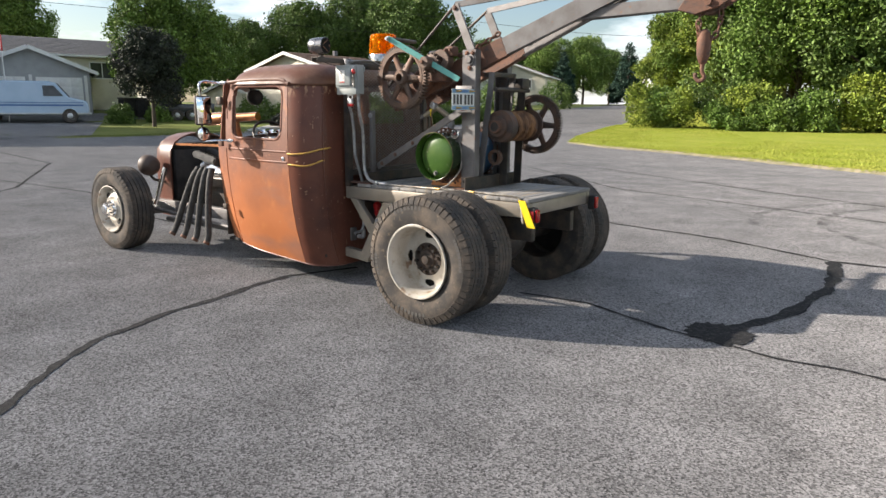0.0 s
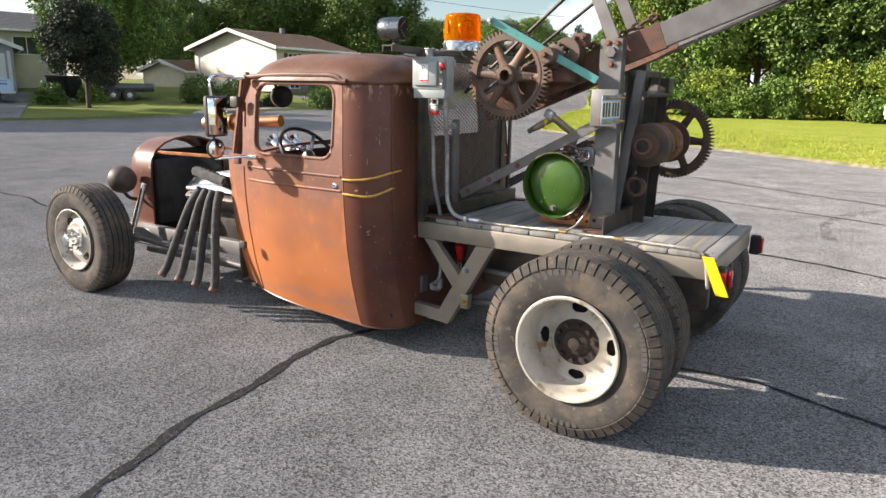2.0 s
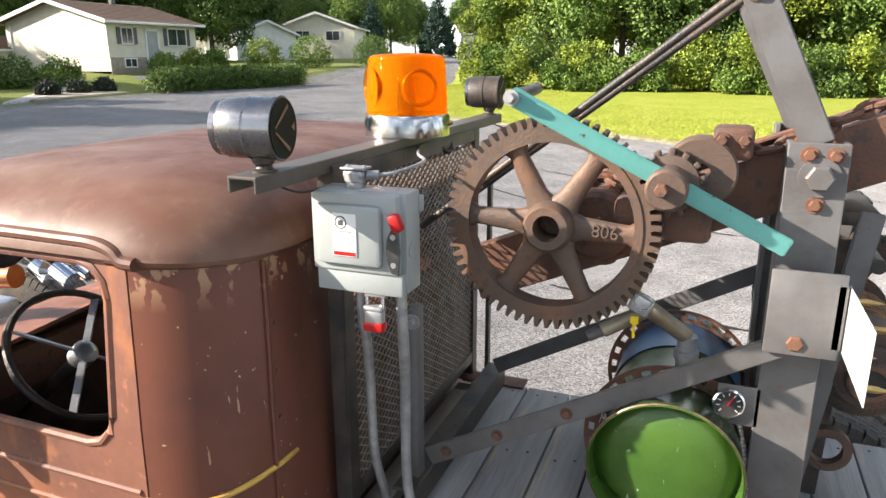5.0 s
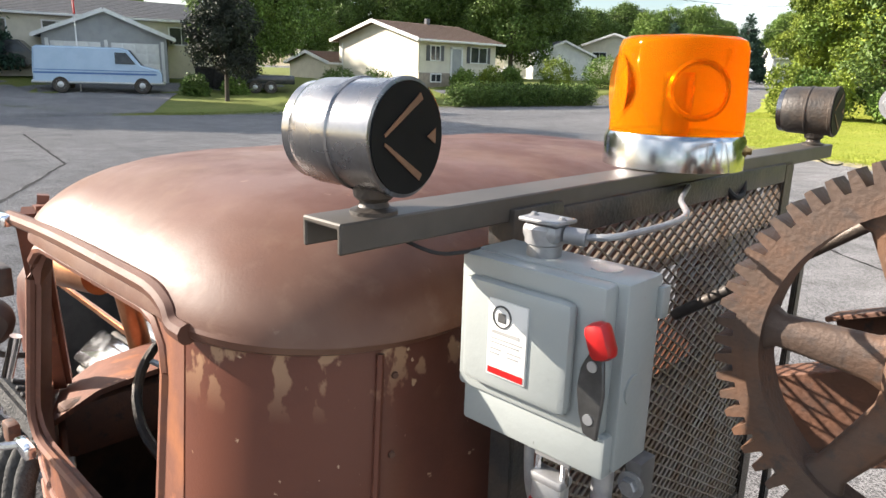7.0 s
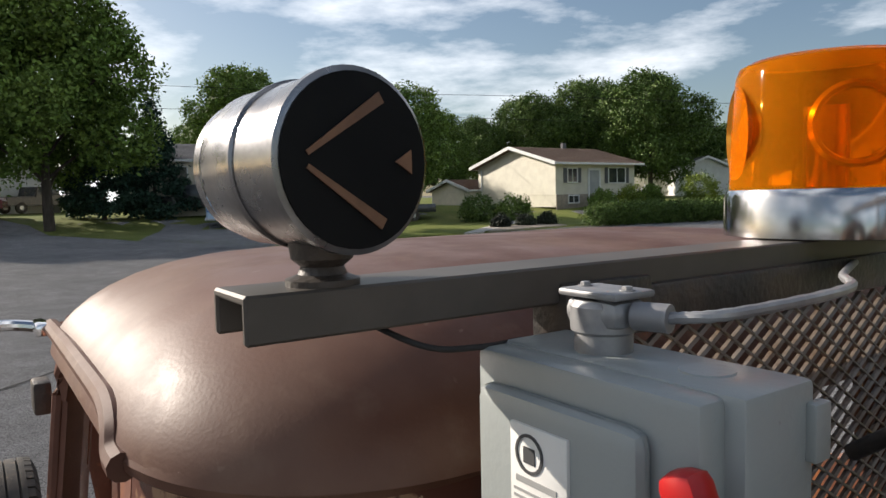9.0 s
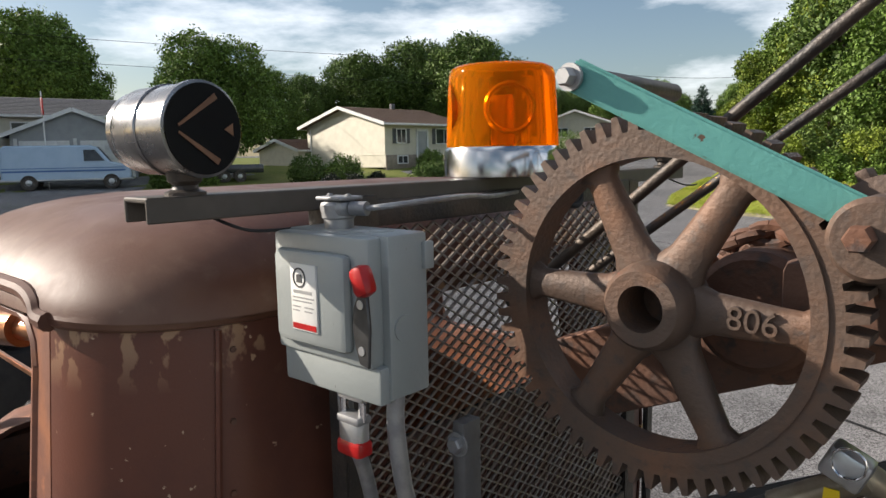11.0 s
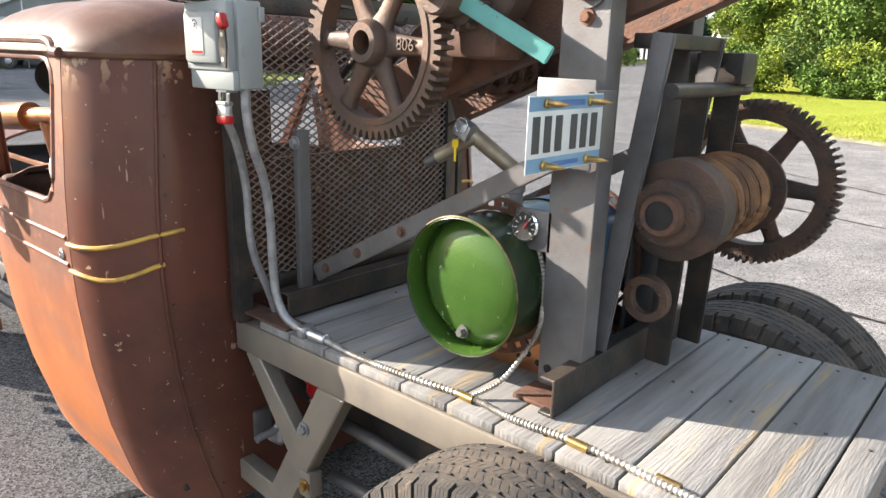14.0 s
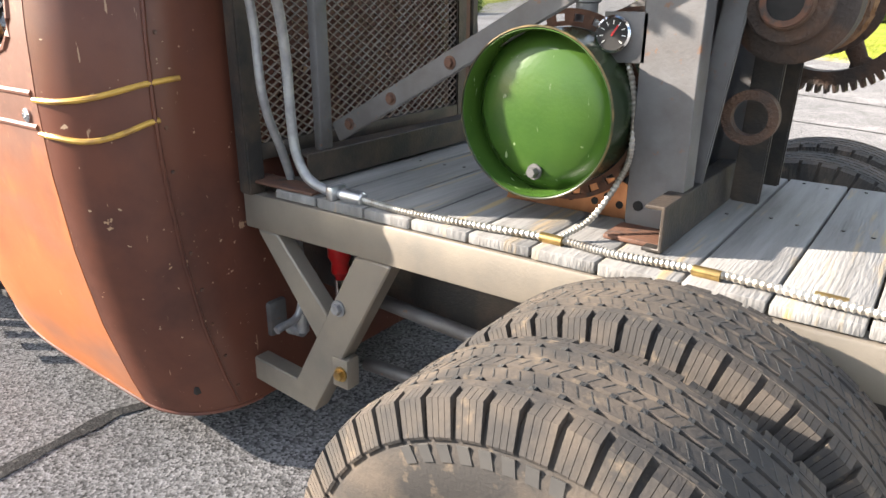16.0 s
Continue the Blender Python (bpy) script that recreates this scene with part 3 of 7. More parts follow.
def flank(name, s_list, z_list, keep, material, label, mirror, window=None, drop=True):
    bm = bmesh.new()
    grid = []
    for s in s_list:
        col = []
        for z in z_list:
            p = cab_point(s, z)
            if drop and z < 0.45:
                k = (z - z_list[0]) / (0.45 - z_list[0])
                zz = bottom(p.x) + k * (0.45 - bottom(p.x))
                p = cab_point(s, zz)
            col.append(bm.verts.new(p))
        grid.append(col)
    for i in range(len(s_list) - 1):
        for j in range(len(z_list) - 1):
            vs = (grid[i][j], grid[i + 1][j], grid[i + 1][j + 1], grid[i][j + 1])
            c = sum((v.co for v in vs), Vector()) / 4
            if keep(c, (s_list[i] + s_list[i + 1]) / 2) and not (window and in_round_rect(c.x, c.z, *window)):
                bm.faces.new(vs)
    bmesh.ops.delete(bm, geom=[v for v in bm.verts if not v.link_faces], context="VERTS")
    if window:
        x0, x1, z0, z1, r = window
        for v in bm.verts:
            if any(len(e.link_faces) == 1 for e in v.link_edges) and x0 - 0.04 < v.co.x < x1 + 0.04 and z0 - 0.04 < v.co.z < z1 + 0.04:
                x, z = to_round_rect(v.co.x, v.co.z, *window)
                if math.hypot(x - v.co.x, z - v.co.z) < 0.024:
                    v.co.x, v.co.z = x, z
                    v.co.y = YC - half_width(z)
    if mirror:
        for v in bm.verts:
            v.co.y = my(v.co.y)
        bmesh.ops.reverse_faces(bm, faces=bm.faces[:])
    bmesh.ops.recalc_face_normals(bm, faces=bm.faces[:])
    up = sum(((f.normal.y) * f.calc_area() for f in bm.faces), 0.0)
    if (up > 0) != mirror:
        bmesh.ops.reverse_faces(bm, faces=bm.faces[:])
    thicken(bm, 0.022)
    return part(name, bm, material, truck, label)


zz = list(np.linspace(0.14, 0.45, 8)) + list(np.arange(0.49, 1.0, 0.06)) + list(np.arange(1.0, 1.496, 0.0275))
s_side = list(np.linspace(-0.98, 0.0, 41))
s_corner = list(np.linspace(0, 1, 13))[1:]
s_back = list(np.linspace(1, 2, 9))[1:]
for mirror in (False, True):
    side = "left" if not mirror else "right"
    d = flank("door", s_side[:-1] + [-0.005], zz, lambda c, s: DOOR_X[0] + 0.004 < c.x and c.z < 1.475, M_CAB,
              "cab door, orange rust below and brown oxide above", mirror, WIN)
    flank("cab_quarter", [0.0] + s_corner + s_back, zz, lambda c, s: c.z < 1.452 and not (c.x > -1.2 and abs(c.y - YC) < 0.30 and 1.17 < c.z < 1.41), M_QUARTER, "brown oxide rear quarter of the cab", mirror)
    flank("cowl_side", list(np.arange(-1.02, -0.70, 0.02)), zz, lambda c, s: c.x < DOOR_X[0] - 0.003 and (c.z < 1.04 or c.x > -2.135) and c.x > -2.36, M_CAB,
          "rusty cowl side panel ahead of the door", mirror)
    sg = -1 if not mirror else 1

    def sy(y):
        return y if sg < 0 else my(y)

    # drip rail over the door that steps up at the rear corner
    pts = [(-2.09, sy(YC - 0.735), 1.462), (-1.8, sy(YC - 0.742), 1.478), (-1.5, sy(YC - 0.742), 1.478), (-1.42, sy(YC - 0.744), 1.476), (-1.375, sy(YC - 0.748), 1.466),
           (-1.352, sy(YC - 0.752), 1.450), (-1.32, sy(YC - 0.752), 1.447)]
    part("drip_rail", tube(pts, 0.014, 10), M_ROOF, truck)
    # seam below the roof round the rear corner
    pts = [cab_point(s, 1.45) for s in [-0.04] + s_corner + s_back]
    pts = [(p.x + 0.002, sy(p.y - 0.004), p.z) for p in pts]
    part("roof_seam", tube(pts, 0.015, 10, n=2), M_ROOF, truck)
    # riveted panel seam down the rear quarter
    seam = [cab_point(0.80, z) for z in np.linspace(0.15, 1.43, 16)]
    part("panel_seam", tube([(p.x + 0.002, sy(p.y - 0.002), p.z) for p in seam], 0.005, 6, n=2), M_QUARTER, truck)
    for z in np.linspace(0.2, 1.4, 13):
        p = cab_point(0.86, z)
        q = Vector((p.x + 0.001, sy(p.y - 0.001), p.z))
        part("panel_screw", lathe([(0.005, 0), (0.004, 0.003), (0, 0.0035)], along(q, q + Vector((1, sg * 0.25, 0))), 8), M_RUST, truck)
    # raised belt stripes
    for z0, rise, last in ((0.960, (0, 0, 0, 0.003, 0.010, 0.022, 0.034, 0.041, 0.043), 12), (0.886, (0, 0, -0.002, -0.008, -0.006, 0.008, 0.026, 0.036, 0.040), 10)):
        pts = [cab_point(s, z0 + float(np.interp(s, (-0.05, 0, 0.15, 0.3, 0.45, 0.6, 0.75, 0.9, 1.0), rise))) for s in [-0.006] + s_corner[:last]]
        pts = [(p.x, sy(p.y - 0.003), p.z) for p in pts]
        part("belt_stripe", tube(pts, 0.0065, 8, n=2), M_GOLD, truck, "gold-painted raised belt line")
        pts = [cab_point(s, z0 + 0.012) for s in np.linspace(-0.74, -0.02, 18)]
        pts = [(p.x, sy(p.y + 0.002), p.z) for p in pts]
        part("door_moulding", tube(pts, 0.008, 8, n=2), M_CAB, truck)
    # window surround
    x0, x1, z0, z1, r = WIN
    ring = []
    for cx, cz, a0 in ((x1 - r, z1 - r, 0), (x0 + r, z1 - r, 90), (x0 + r, z0 + r, 180), (x1 - r, z0 + r, 270)):
        for a in (0, 30, 60, 90):
            aa = radians(a0 + a)
            z = cz + r * math.sin(aa)
            ring.append((cx + r * math.cos(aa), sy(YC - half_width(z) + 0.004), z))
    part("window_surround", tube(ring + [ring[0]], 0.010, 8, n=1, curved=False), M_CAB, truck)
    # hinges, lock, latch hardware
    hb = bx(-2.135, -2.09, sy(-0.885) - 0.012, sy(-0.885) + 0.012, 0.49, 0.535, 0.005)
    part("door_hinge", hb, M_DARK, truck)
    part("door_hinge", bx(-2.135, -2.09, sy(-0.895) - 0.012, sy(-0.895) + 0.012, 0.985, 1.03, 0.005), M_RUST, truck)
    lk = lathe([(0.016, 0), (0.016, 0.006), (0.010, 0.009), (0.007, 0.009), (0.007, 0.002)], along((-1.385, sy(-0.897), 0.922), (-1.385, sy(-0.897) + sg * 1, 0.922)), 20)
    part("door_lock", lk, M_CHROME, truck, "round door lock escutcheon")
    # rocker lip
    pts = [(x, sy(cab_point(x - (CAB_BACK - CAB_R), bottom(x)).y), bottom(x) + 0.004) for x in np.linspace(-2.34, -1.36, 10)]
    pts += [(p.x, sy(p.y), bottom(p.x) + 0.004) for p in [cab_point(s, 0.13) for s in s_corner]]
    part("rocker_lip", tube(pts, 0.006, 8, n=2), M_QUARTER, truck)
    # windscreen pillar
    part("pillar", beam((-2.30, sy(YC - 0.62), 1.0), (-2.10, sy(YC - 0.70), 1.47), 0.05, 0.05, None, 0.012), M_CAB, truck)
    part("mirror_bracket", bx(-2.16, -2.10, sy(-0.875) - 0.015, sy(-0.875) + 0.015, 1.30, 1.36, 0.006), M_DARK, truck)


# roof crown: a round-cornered plan that rolls over its edge and then crowns gently
def roof_bm():
    bm = bmesh.new()
    x0, x1, w, z0 = -2.125, -1.118, 0.756, 1.450
    ex, cx = (x1 - x0) / 2, (x0 + x1) / 2
    per = 15
    rings = []
    for d in (0, 0.003, 0.009, 0.018, 0.032, 0.052, 0.078, 0.11, 0.15, 0.20, 0.26, 0.33, 0.41, ex - 0.001):
        roll = (1 - (1 - min(d / 0.30, 1)) ** 2.6) ** 0.62
        z = z0 + 0.135 * roll + 0.022 * (d / ex) ** 0.8
        r = max(0.245 - 0.35 * d, 0.02)
        hx, hy = ex - d, w - d
        r = min(r, hx)
        ring = []
        for sx, sy_, a0 in ((1, 1, 0), (-1, 1, 90), (-1, -1, 180), (1, -1, 270)):
            for k in range(per):
                a = radians(a0 + 90 * k / (per - 1))
                ring.append((cx + sx * (hx - r) + r * math.cos(a), YC + sy_ * (hy - r) + r * math.sin(a)))
        # extra points along the straight flanks
        full = []
        for k, p in enumerate(ring):
            full.append(p)
            if k % per == per - 1:
                q = ring[(k + 1) % len(ring)]
                full += [(p[0] + (q[0] - p[0]) * t / 6, p[1] + (q[1] - p[1]) * t / 6) for t in range(1, 6)]
        rings.append([bm.verts.new((x, y, z)) for x, y in full])
    n = len(rings[0])
    for a, b in zip(rings, rings[1:]):
        for i in range(n):
            bm.faces.new((a[i], a[(i + 1) % n], b[(i + 1) % n], b[i]))
    bmesh.ops.remove_doubles(bm, verts=bm.verts[:], dist=0.003)
    bmesh.ops.recalc_face_normals(bm, faces=bm.faces[:])
    return bm


part("roof", roof_bm(), M_ROOF, truck, "domed brown oxide cab roof with worn pale patches", 1.0)
part("roof_lining", bx(-2.05, -1.2, YC - 0.66, YC + 0.66, 1.46, 1.475, 0.004), M_BLACK, truck)
part("windscreen_header", beam((-2.105, YC - 0.70, 1.452), (-2.105, YC + 0.70, 1.452), 0.05, 0.05, None, 0.012), M_CAB, truck)
# cowl top and dash
cowl = bmesh.new()
rows = []
for x, w, z in ((-2.36, 0.60, 0.985), (-2.30, 0.62, 1.0), (-2.2, 0.66, 1.015), (-2.10, 0.70, 1.025)):
    rows.append([cowl.verts.new((x, YC + w * k, z + 0.045 * (1 - k * k) + (-0.03 if abs(k) > 0.95 else 0))) for k in np.linspace(-1, 1, 15)])
for a, b in zip(rows, rows[1:]):
    for i in range(14):
        cowl.faces.new((a[i], a[i + 1], b[i + 1], b[i]))
thicken(cowl, 0.012)
part("cowl_top", cowl, M_CAB, truck)
part("firewall", bx(-2.34, -2.32, YC - 0.60, YC + 0.60, 0.24, 0.99, 0.004), M_DARK, truck)
part("dash", bx(-2.16, -2.10, YC - 0.68, YC + 0.68, 0.90, 1.03, 0.02), M_RUST, truck)
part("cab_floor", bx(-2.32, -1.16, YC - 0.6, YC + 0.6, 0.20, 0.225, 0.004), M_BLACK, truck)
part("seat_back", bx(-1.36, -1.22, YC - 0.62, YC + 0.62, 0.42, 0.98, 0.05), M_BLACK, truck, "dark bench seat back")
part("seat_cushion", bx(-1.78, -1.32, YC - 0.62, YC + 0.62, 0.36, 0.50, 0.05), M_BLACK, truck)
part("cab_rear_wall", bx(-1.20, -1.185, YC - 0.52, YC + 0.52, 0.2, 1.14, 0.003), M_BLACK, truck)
# steering wheel
SWC, SWT = Vector((-1.93, -0.50, 1.02)), Vector((0.75, 0.0, 0.66)).normalized()
sm = along(SWC, SWC + SWT)
ring = [sm @ Vector((0.20 * math.cos(2 * math.pi * i / 40), 0.20 * math.sin(2 * math.pi * i / 40), 0)) for i in range(41)]
sw = part("steering_wheel", tube(ring, 0.011, 8, curved=False), M_DARK, truck, "thin-rimmed black steering wheel")
part("hub", lathe([(0.035, -0.03), (0.035, 0.01), (0.02, 0.02)], sm, 20), M_ALU, sw)
for k in range(4):
    a = radians(45 + 90 * k)
    part("spoke", beam(sm @ Vector((0, 0, 0)), sm @ Vector((0.195 * math.cos(a), 0.195 * math.sin(a), 0)), 0.022, 0.006, None, 0.002), M_ALU, sw)
part("steering_column", rod(SWC, SWC - SWT * 0.5, 0.02), M_DARK, truck)
fan = part("cab_fan", lathe([(0.02, -0.05), (0.05, -0.045), (0.062, -0.01), (0.062, 0.03), (0.05, 0.035), (0.018, 0.02)], along((-2.03, -0.62, 1.36), (-1.80, -0.75, 1.36)), 24), M_DARK, truck, "small black fan hung at the pillar")
part("bracket", rod((-2.03, -0.62, 1.36), (-2.07, -0.64, 1.45), 0.008), M_DARK, fan)

# door mirror
mir = part("door_mirror", bx(-0.018, 0.018, -0.066, 0.066, -0.108, 0.108, 0.017, pose(-2.06, -1.075, 1.258, 0, 0, -8)), M_DARK, truck, "tall black oblong door mirror")
part("mirror_glass", bx(0.017, 0.021, -0.056, 0.056, -0.096, 0.096, 0.0015, pose(-2.06, -1.075, 1.258, 0, 0, -8)), M_SHADE_GLASS, mir)
spot = part("spot_mirror", lathe([(0.0, -0.03), (0.035, -0.026), (0.052, -0.008), (0.056, 0.0), (0.052, 0.006)], along((-2.075, -1.075, 1.085), (-1.075, -1.2, 1.085)), 32), M_DARK, truck, "round black convex spot mirror")
part("mirror_glass", lathe([(0.051, 0.004), (0.035, 0.010), (0.0, 0.014)], along((-2.075, -1.075, 1.085), (-1.075, -1.2, 1.085)), 32, caps=False), M_SHADE_GLASS, spot)
part("mirror_post", rod((-2.085, -1.075, 1.03), (-2.085, -1.075, 1.44), 0.008, 10), M_DARK, truck)
part("mirror_arm", tube([(-2.10, -0.865, 1.46), (-2.12, -0.93, 1.468), (-2.10, -1.04, 1.468), (-2.09, -1.075, 1.44), (-2.085, -1.075, 1.36)], 0.010, 10), M_CHROME, truck, "polished tubular mirror arm")
part("mirror_arm_clamp", bx(-2.12, -2.04, -0.885, -0.862, 1.452, 1.475, 0.006), M_CHROME, truck)
part("mirror_stay", tube([(-1.985, -0.905, 1.035), (-2.03, -0.98, 1.035), (-2.085, -1.075, 1.03)], 0.008, 8), M_CHROME, truck)
part("mirror_stay_clamp", bx(-2.01, -1.94, -0.918, -0.895, 1.02, 1.045, 0.006), M_CHROME, truck)


# ---- wheels ----
def tyre_bm(R, width, inner, lugs):
    """A tyre round y, centred, with ribs and shoulder blocks."""
    h = width / 2
    prof = [(inner, -h * 0.72), (inner + 0.012, -h * 0.86), (inner + (R - inner) * 0.35, -h * 0.995), (inner + (R - inner) * 0.62, -h), (R - 0.045, -h * 0.95),
            (R - 0.022, -h * 0.84)]
    for y0, y1 in ((-0.66, -0.52), (-0.44, -0.17), (-0.10, 0.10), (0.17, 0.44), (0.52, 0.66)):
        prof += [(R - 0.010, h * y0 - 0.003), (R, h * y0), (R, h * y1), (R - 0.010, h * y1 + 0.003)]
    prof += [(R - 0.022, h * 0.84), (R - 0.045, h * 0.95), (inner + (R - inner) * 0.62, h), (inner + (R - inner) * 0.35, h * 0.995), (inner + 0.012, h * 0.86), (inner, h * 0.72), (inner, -h * 0.72)]
    return lathe(prof, pose(0, 0, 0, -90), 96, caps=False)


def lug_bm(R, width, n):
    """Shoulder blocks that wrap from the tread down the shoulder, each cut by fine slits."""
    bm = bmesh.new()
    h = width / 2
    for i in range(n):
        a = 2 * math.pi * i / n
        for sgn in (-1, 1):
            turn = Matrix.Rotation(a + (math.pi / n if sgn > 0 else 0), 4, "Y")
            half = math.pi * R / n * 0.80
            for k in range(4):
                x0 = -half + k * half / 2 + 0.0004
                x1 = x0 + half / 2 - 0.0008
                for ys, zs in (((0.60, 0.86, 0.86, 0.60), (0.0005, -0.0055, -0.020, -0.018)), ((0.86, 1.012, 1.0, 0.86), (-0.0055, -0.046, -0.050, -0.022))):
                    vs = [bm.verts.new(turn @ Vector((x * (0.93 if z < -0.03 else 1), sgn * h * y, R + z))) for x in (x0, x1) for y, z in zip(ys, zs)]
                    for q in ((0, 1, 2, 3), (7, 6, 5, 4), (0, 4, 5, 1), (1, 5, 6, 2), (2, 6, 7, 3), (3, 7, 4, 0)):
                        bm.faces.new([vs[g] for g in q])
    bmesh.ops.recalc_face_normals(bm, faces=bm.faces[:])
    return bm


def sipes_bm(R, width, n):
    """Dark notches along the grooves and thin slanting cuts across the ribs."""
    bm = bmesh.new()
    h = width / 2
    for i in range(n):
        a = 2 * math.pi * i / n
        for k, y in enumerate((-0.48, -0.135, 0.135, 0.48)):
            m = Matrix.Rotation(a + 0.4 * k * math.pi / n, 4, "Y") @ Matrix.Translation((0, h * y, R - 0.004))
            bx(-0.0036, 0.0036, -0.0042, 0.0042, -0.004, 0.0044, 0, m, bm)
        for k, (y, sl) in enumerate(((-0.31, 0.5), (0.0, -0.5), (0.31, 0.5))):
            for e in (0.25, 0.75):
                m = Matrix.Rotation(a + (e + 0.13 * k) * 2 * math.pi / n, 4, "Y") @ Matrix.Translation((0, h * y, R - 0.004)) @ Matrix.Rotation(sl, 4, "Z")
                bx(-0.0006, 0.0006, -h * (0.11 if k != 1 else 0.085), h * (0.11 if k != 1 else 0.085), -0.003, 0.0044, 0, m, bm)
    return bm


def side_marks(R, inner, y, arcs, m):
    """Bars where the moulded sidewall lettering sits."""
    bm = bmesh.new()
    rr = (R + inner) / 2 + 0.018
    for a0, a1, n in arcs:
        for i in range(n):
            a = radians(a0 + (a1 - a0) * i / n)
            mm = m @ Matrix.Rotation(a, 4, "Y") @ Matrix.Translation((0, y, rr))
            bx(-0.008, 0.008, -0.0012, 0.0012, -0.011, 0.011, 0, mm, bm)
    return bm


def dual_wheel(name, x, y_out, R, sgn, label):
    """Outer wheel of a dual pair; sgn: -1 faces -y."""
    w = 0.215
    c = y_out - sgn * w / 2
    base = Matrix.Translation((x, c, R))
    rim_r = 0.222
    f = Matrix.Translation((x, 0, R)) @ pose(0, 0, 0, 90 if sgn < 0 else -90)

    def p(r, depth):
        return (r, (-y_out if sgn < 0 else y_out) - depth)

    prof = [p(rim_r + 0.006, -0.002), p(rim_r - 0.004, -0.006), p(rim_r - 0.014, 0.004), p(rim_r - 0.022, 0.03), p(rim_r - 0.03, 0.06), p(rim_r - 0.032, 0.10),
            p(rim_r - 0.034, 0.120), p(0.182, 0.128)]
    wheel = part(name, lathe(prof, f, 64, caps=False), M_RIM, truck, label)
    # dished centre with hand holes
    disc = bmesh.new()
    n = 240
    rs = list(np.linspace(0.184, 0.098, 26))
    ds = list(np.interp(rs, (0.098, 0.116, 0.138, 0.156, 0.174, 0.184), (0.112, 0.120, 0.128, 0.131, 0.130, 0.127)))
    rings = []
    for r, dd in zip(rs, ds):
        rings.append([disc.verts.new(f @ Vector((r * math.cos(2 * math.pi * i / n), r * math.sin(2 * math.pi * i / n), (-y_out if sgn < 0 else y_out) - dd))) for i in range(n)])
    for j in range(len(rs) - 1):
        for i in range(n):
            a = (i + 0.5) / n * 4
            off = abs(a - round(a)) * 2 * math.pi / 4 * 0.148
            rm = (rs[j] + rs[j + 1]) / 2
            if (off / 0.036) ** 2 + ((rm - 0.150) / 0.0225) ** 2 < 1:
                continue
            disc.faces.new((rings[j][i], rings[j][(i + 1) % n], rings[j + 1][(i + 1) % n], rings[j + 1][i]))
    bmesh.ops.recalc_face_normals(disc, faces=disc.faces[:])
    thicken(disc, 0.006)
    part("wheel_disc", disc, M_RIM, wheel)
    part("brake_drum", lathe([p(0.19, 0.165), p(0.19, 0.2)], f, 40), M_BLACK, wheel)
    part("hub", lathe([p(0.104, 0.119), p(0.101, 0.112), p(0.060, 0.110), p(0.052, 0.100), p(0.030, 0.094), p(0.026, 0.082), p(0.0, 0.080)], f, 32, caps=False), M_HUB, wheel, "black greasy hub flange")
    part("rim_bead", lathe([p(rim_r + 0.004, -0.004), p(rim_r + 0.001, -0.009), p(rim_r - 0.007, -0.008), p(rim_r - 0.011, 0.0)], f, 64, caps=False), M_RIM, wheel)
    for k in range(10):
        a = 2 * math.pi * (k + 0.3) / 10
        q = f @ Vector((0.081 * math.cos(a), 0.081 * math.sin(a), (-y_out if sgn < 0 else y_out) - 0.111))
        part("lug_nut", bolt(q, (0, sgn, 0), 0.011, 0.022, None, False), M_HUB, wheel)
    t = tyre_bm(R, w, rim_r - 0.006, 0)
    t.transform(base)
    tyre = part("tyre", t, M_RUBBER, wheel, "worn black truck tyre with ribbed tread")
    lg = lug_bm(R, w, 54)
    lg.transform(base)
    part("tread_band", lg, M_RUBBER, wheel)
    sp = sipes_bm(R, w, 70)
    sp.transform(base)
    part("tread_pattern", sp, M_TWIST, wheel)
    mk = side_marks(R, rim_r, sgn * w / 2, ((-30, 10, 8), (60, 95, 10), (170, 210, 8), (250, 275, 6)), base)
    part("sidewall_lettering", mk, M_SIDEWALL, wheel)
    return wheel


R_REAR = 0.39
for sgn in (-1, 1):
    y_out = -1.085 if sgn < 0 else mw(-1.085)
    dual_wheel("rear_wheel_outer", 0.0, y_out, R_REAR, sgn, "outer dual rear wheel, worn white steel disc")
    inner_y = y_out - sgn * 0.255
    base = Matrix.Translation((0, inner_y - sgn * 0.1075, R_REAR))
    t = tyre_bm(R_REAR, 0.215, 0.2, 0)
    t.transform(base)
    iw = part("rear_wheel_inner", t, M_RUBBER, truck, "inner dual rear tyre")
    lg = lug_bm(R_REAR, 0.215, 54)
    lg.transform(base)
    part("tread_band", lg, M_RUBBER, iw)
    sp = sipes_bm(R_REAR, 0.215, 70)
    sp.transform(base)
    part("tread_pattern", sp, M_TWIST, iw)
    part("rim", lathe([(0.205, -0.09), (0.19, -0.05), (0.19, 0.05), (0.205, 0.09)], base @ pose(0, 0, 0, -90), 40, caps=False), M_HUB, iw)
part("rear_axle", rod((0, -0.75, R_REAR), (0, mw(-0.75), R_REAR), 0.05, 20), M_DARK, truck)
part("differential", lathe([(0.05, -0.16), (0.13, -0.09), (0.155, 0), (0.13, 0.09), (0.05, 0.16)], pose(0, YC, R_REAR, -90), 28), M_DARK, truck)
FX, FR = -3.63, 0.372
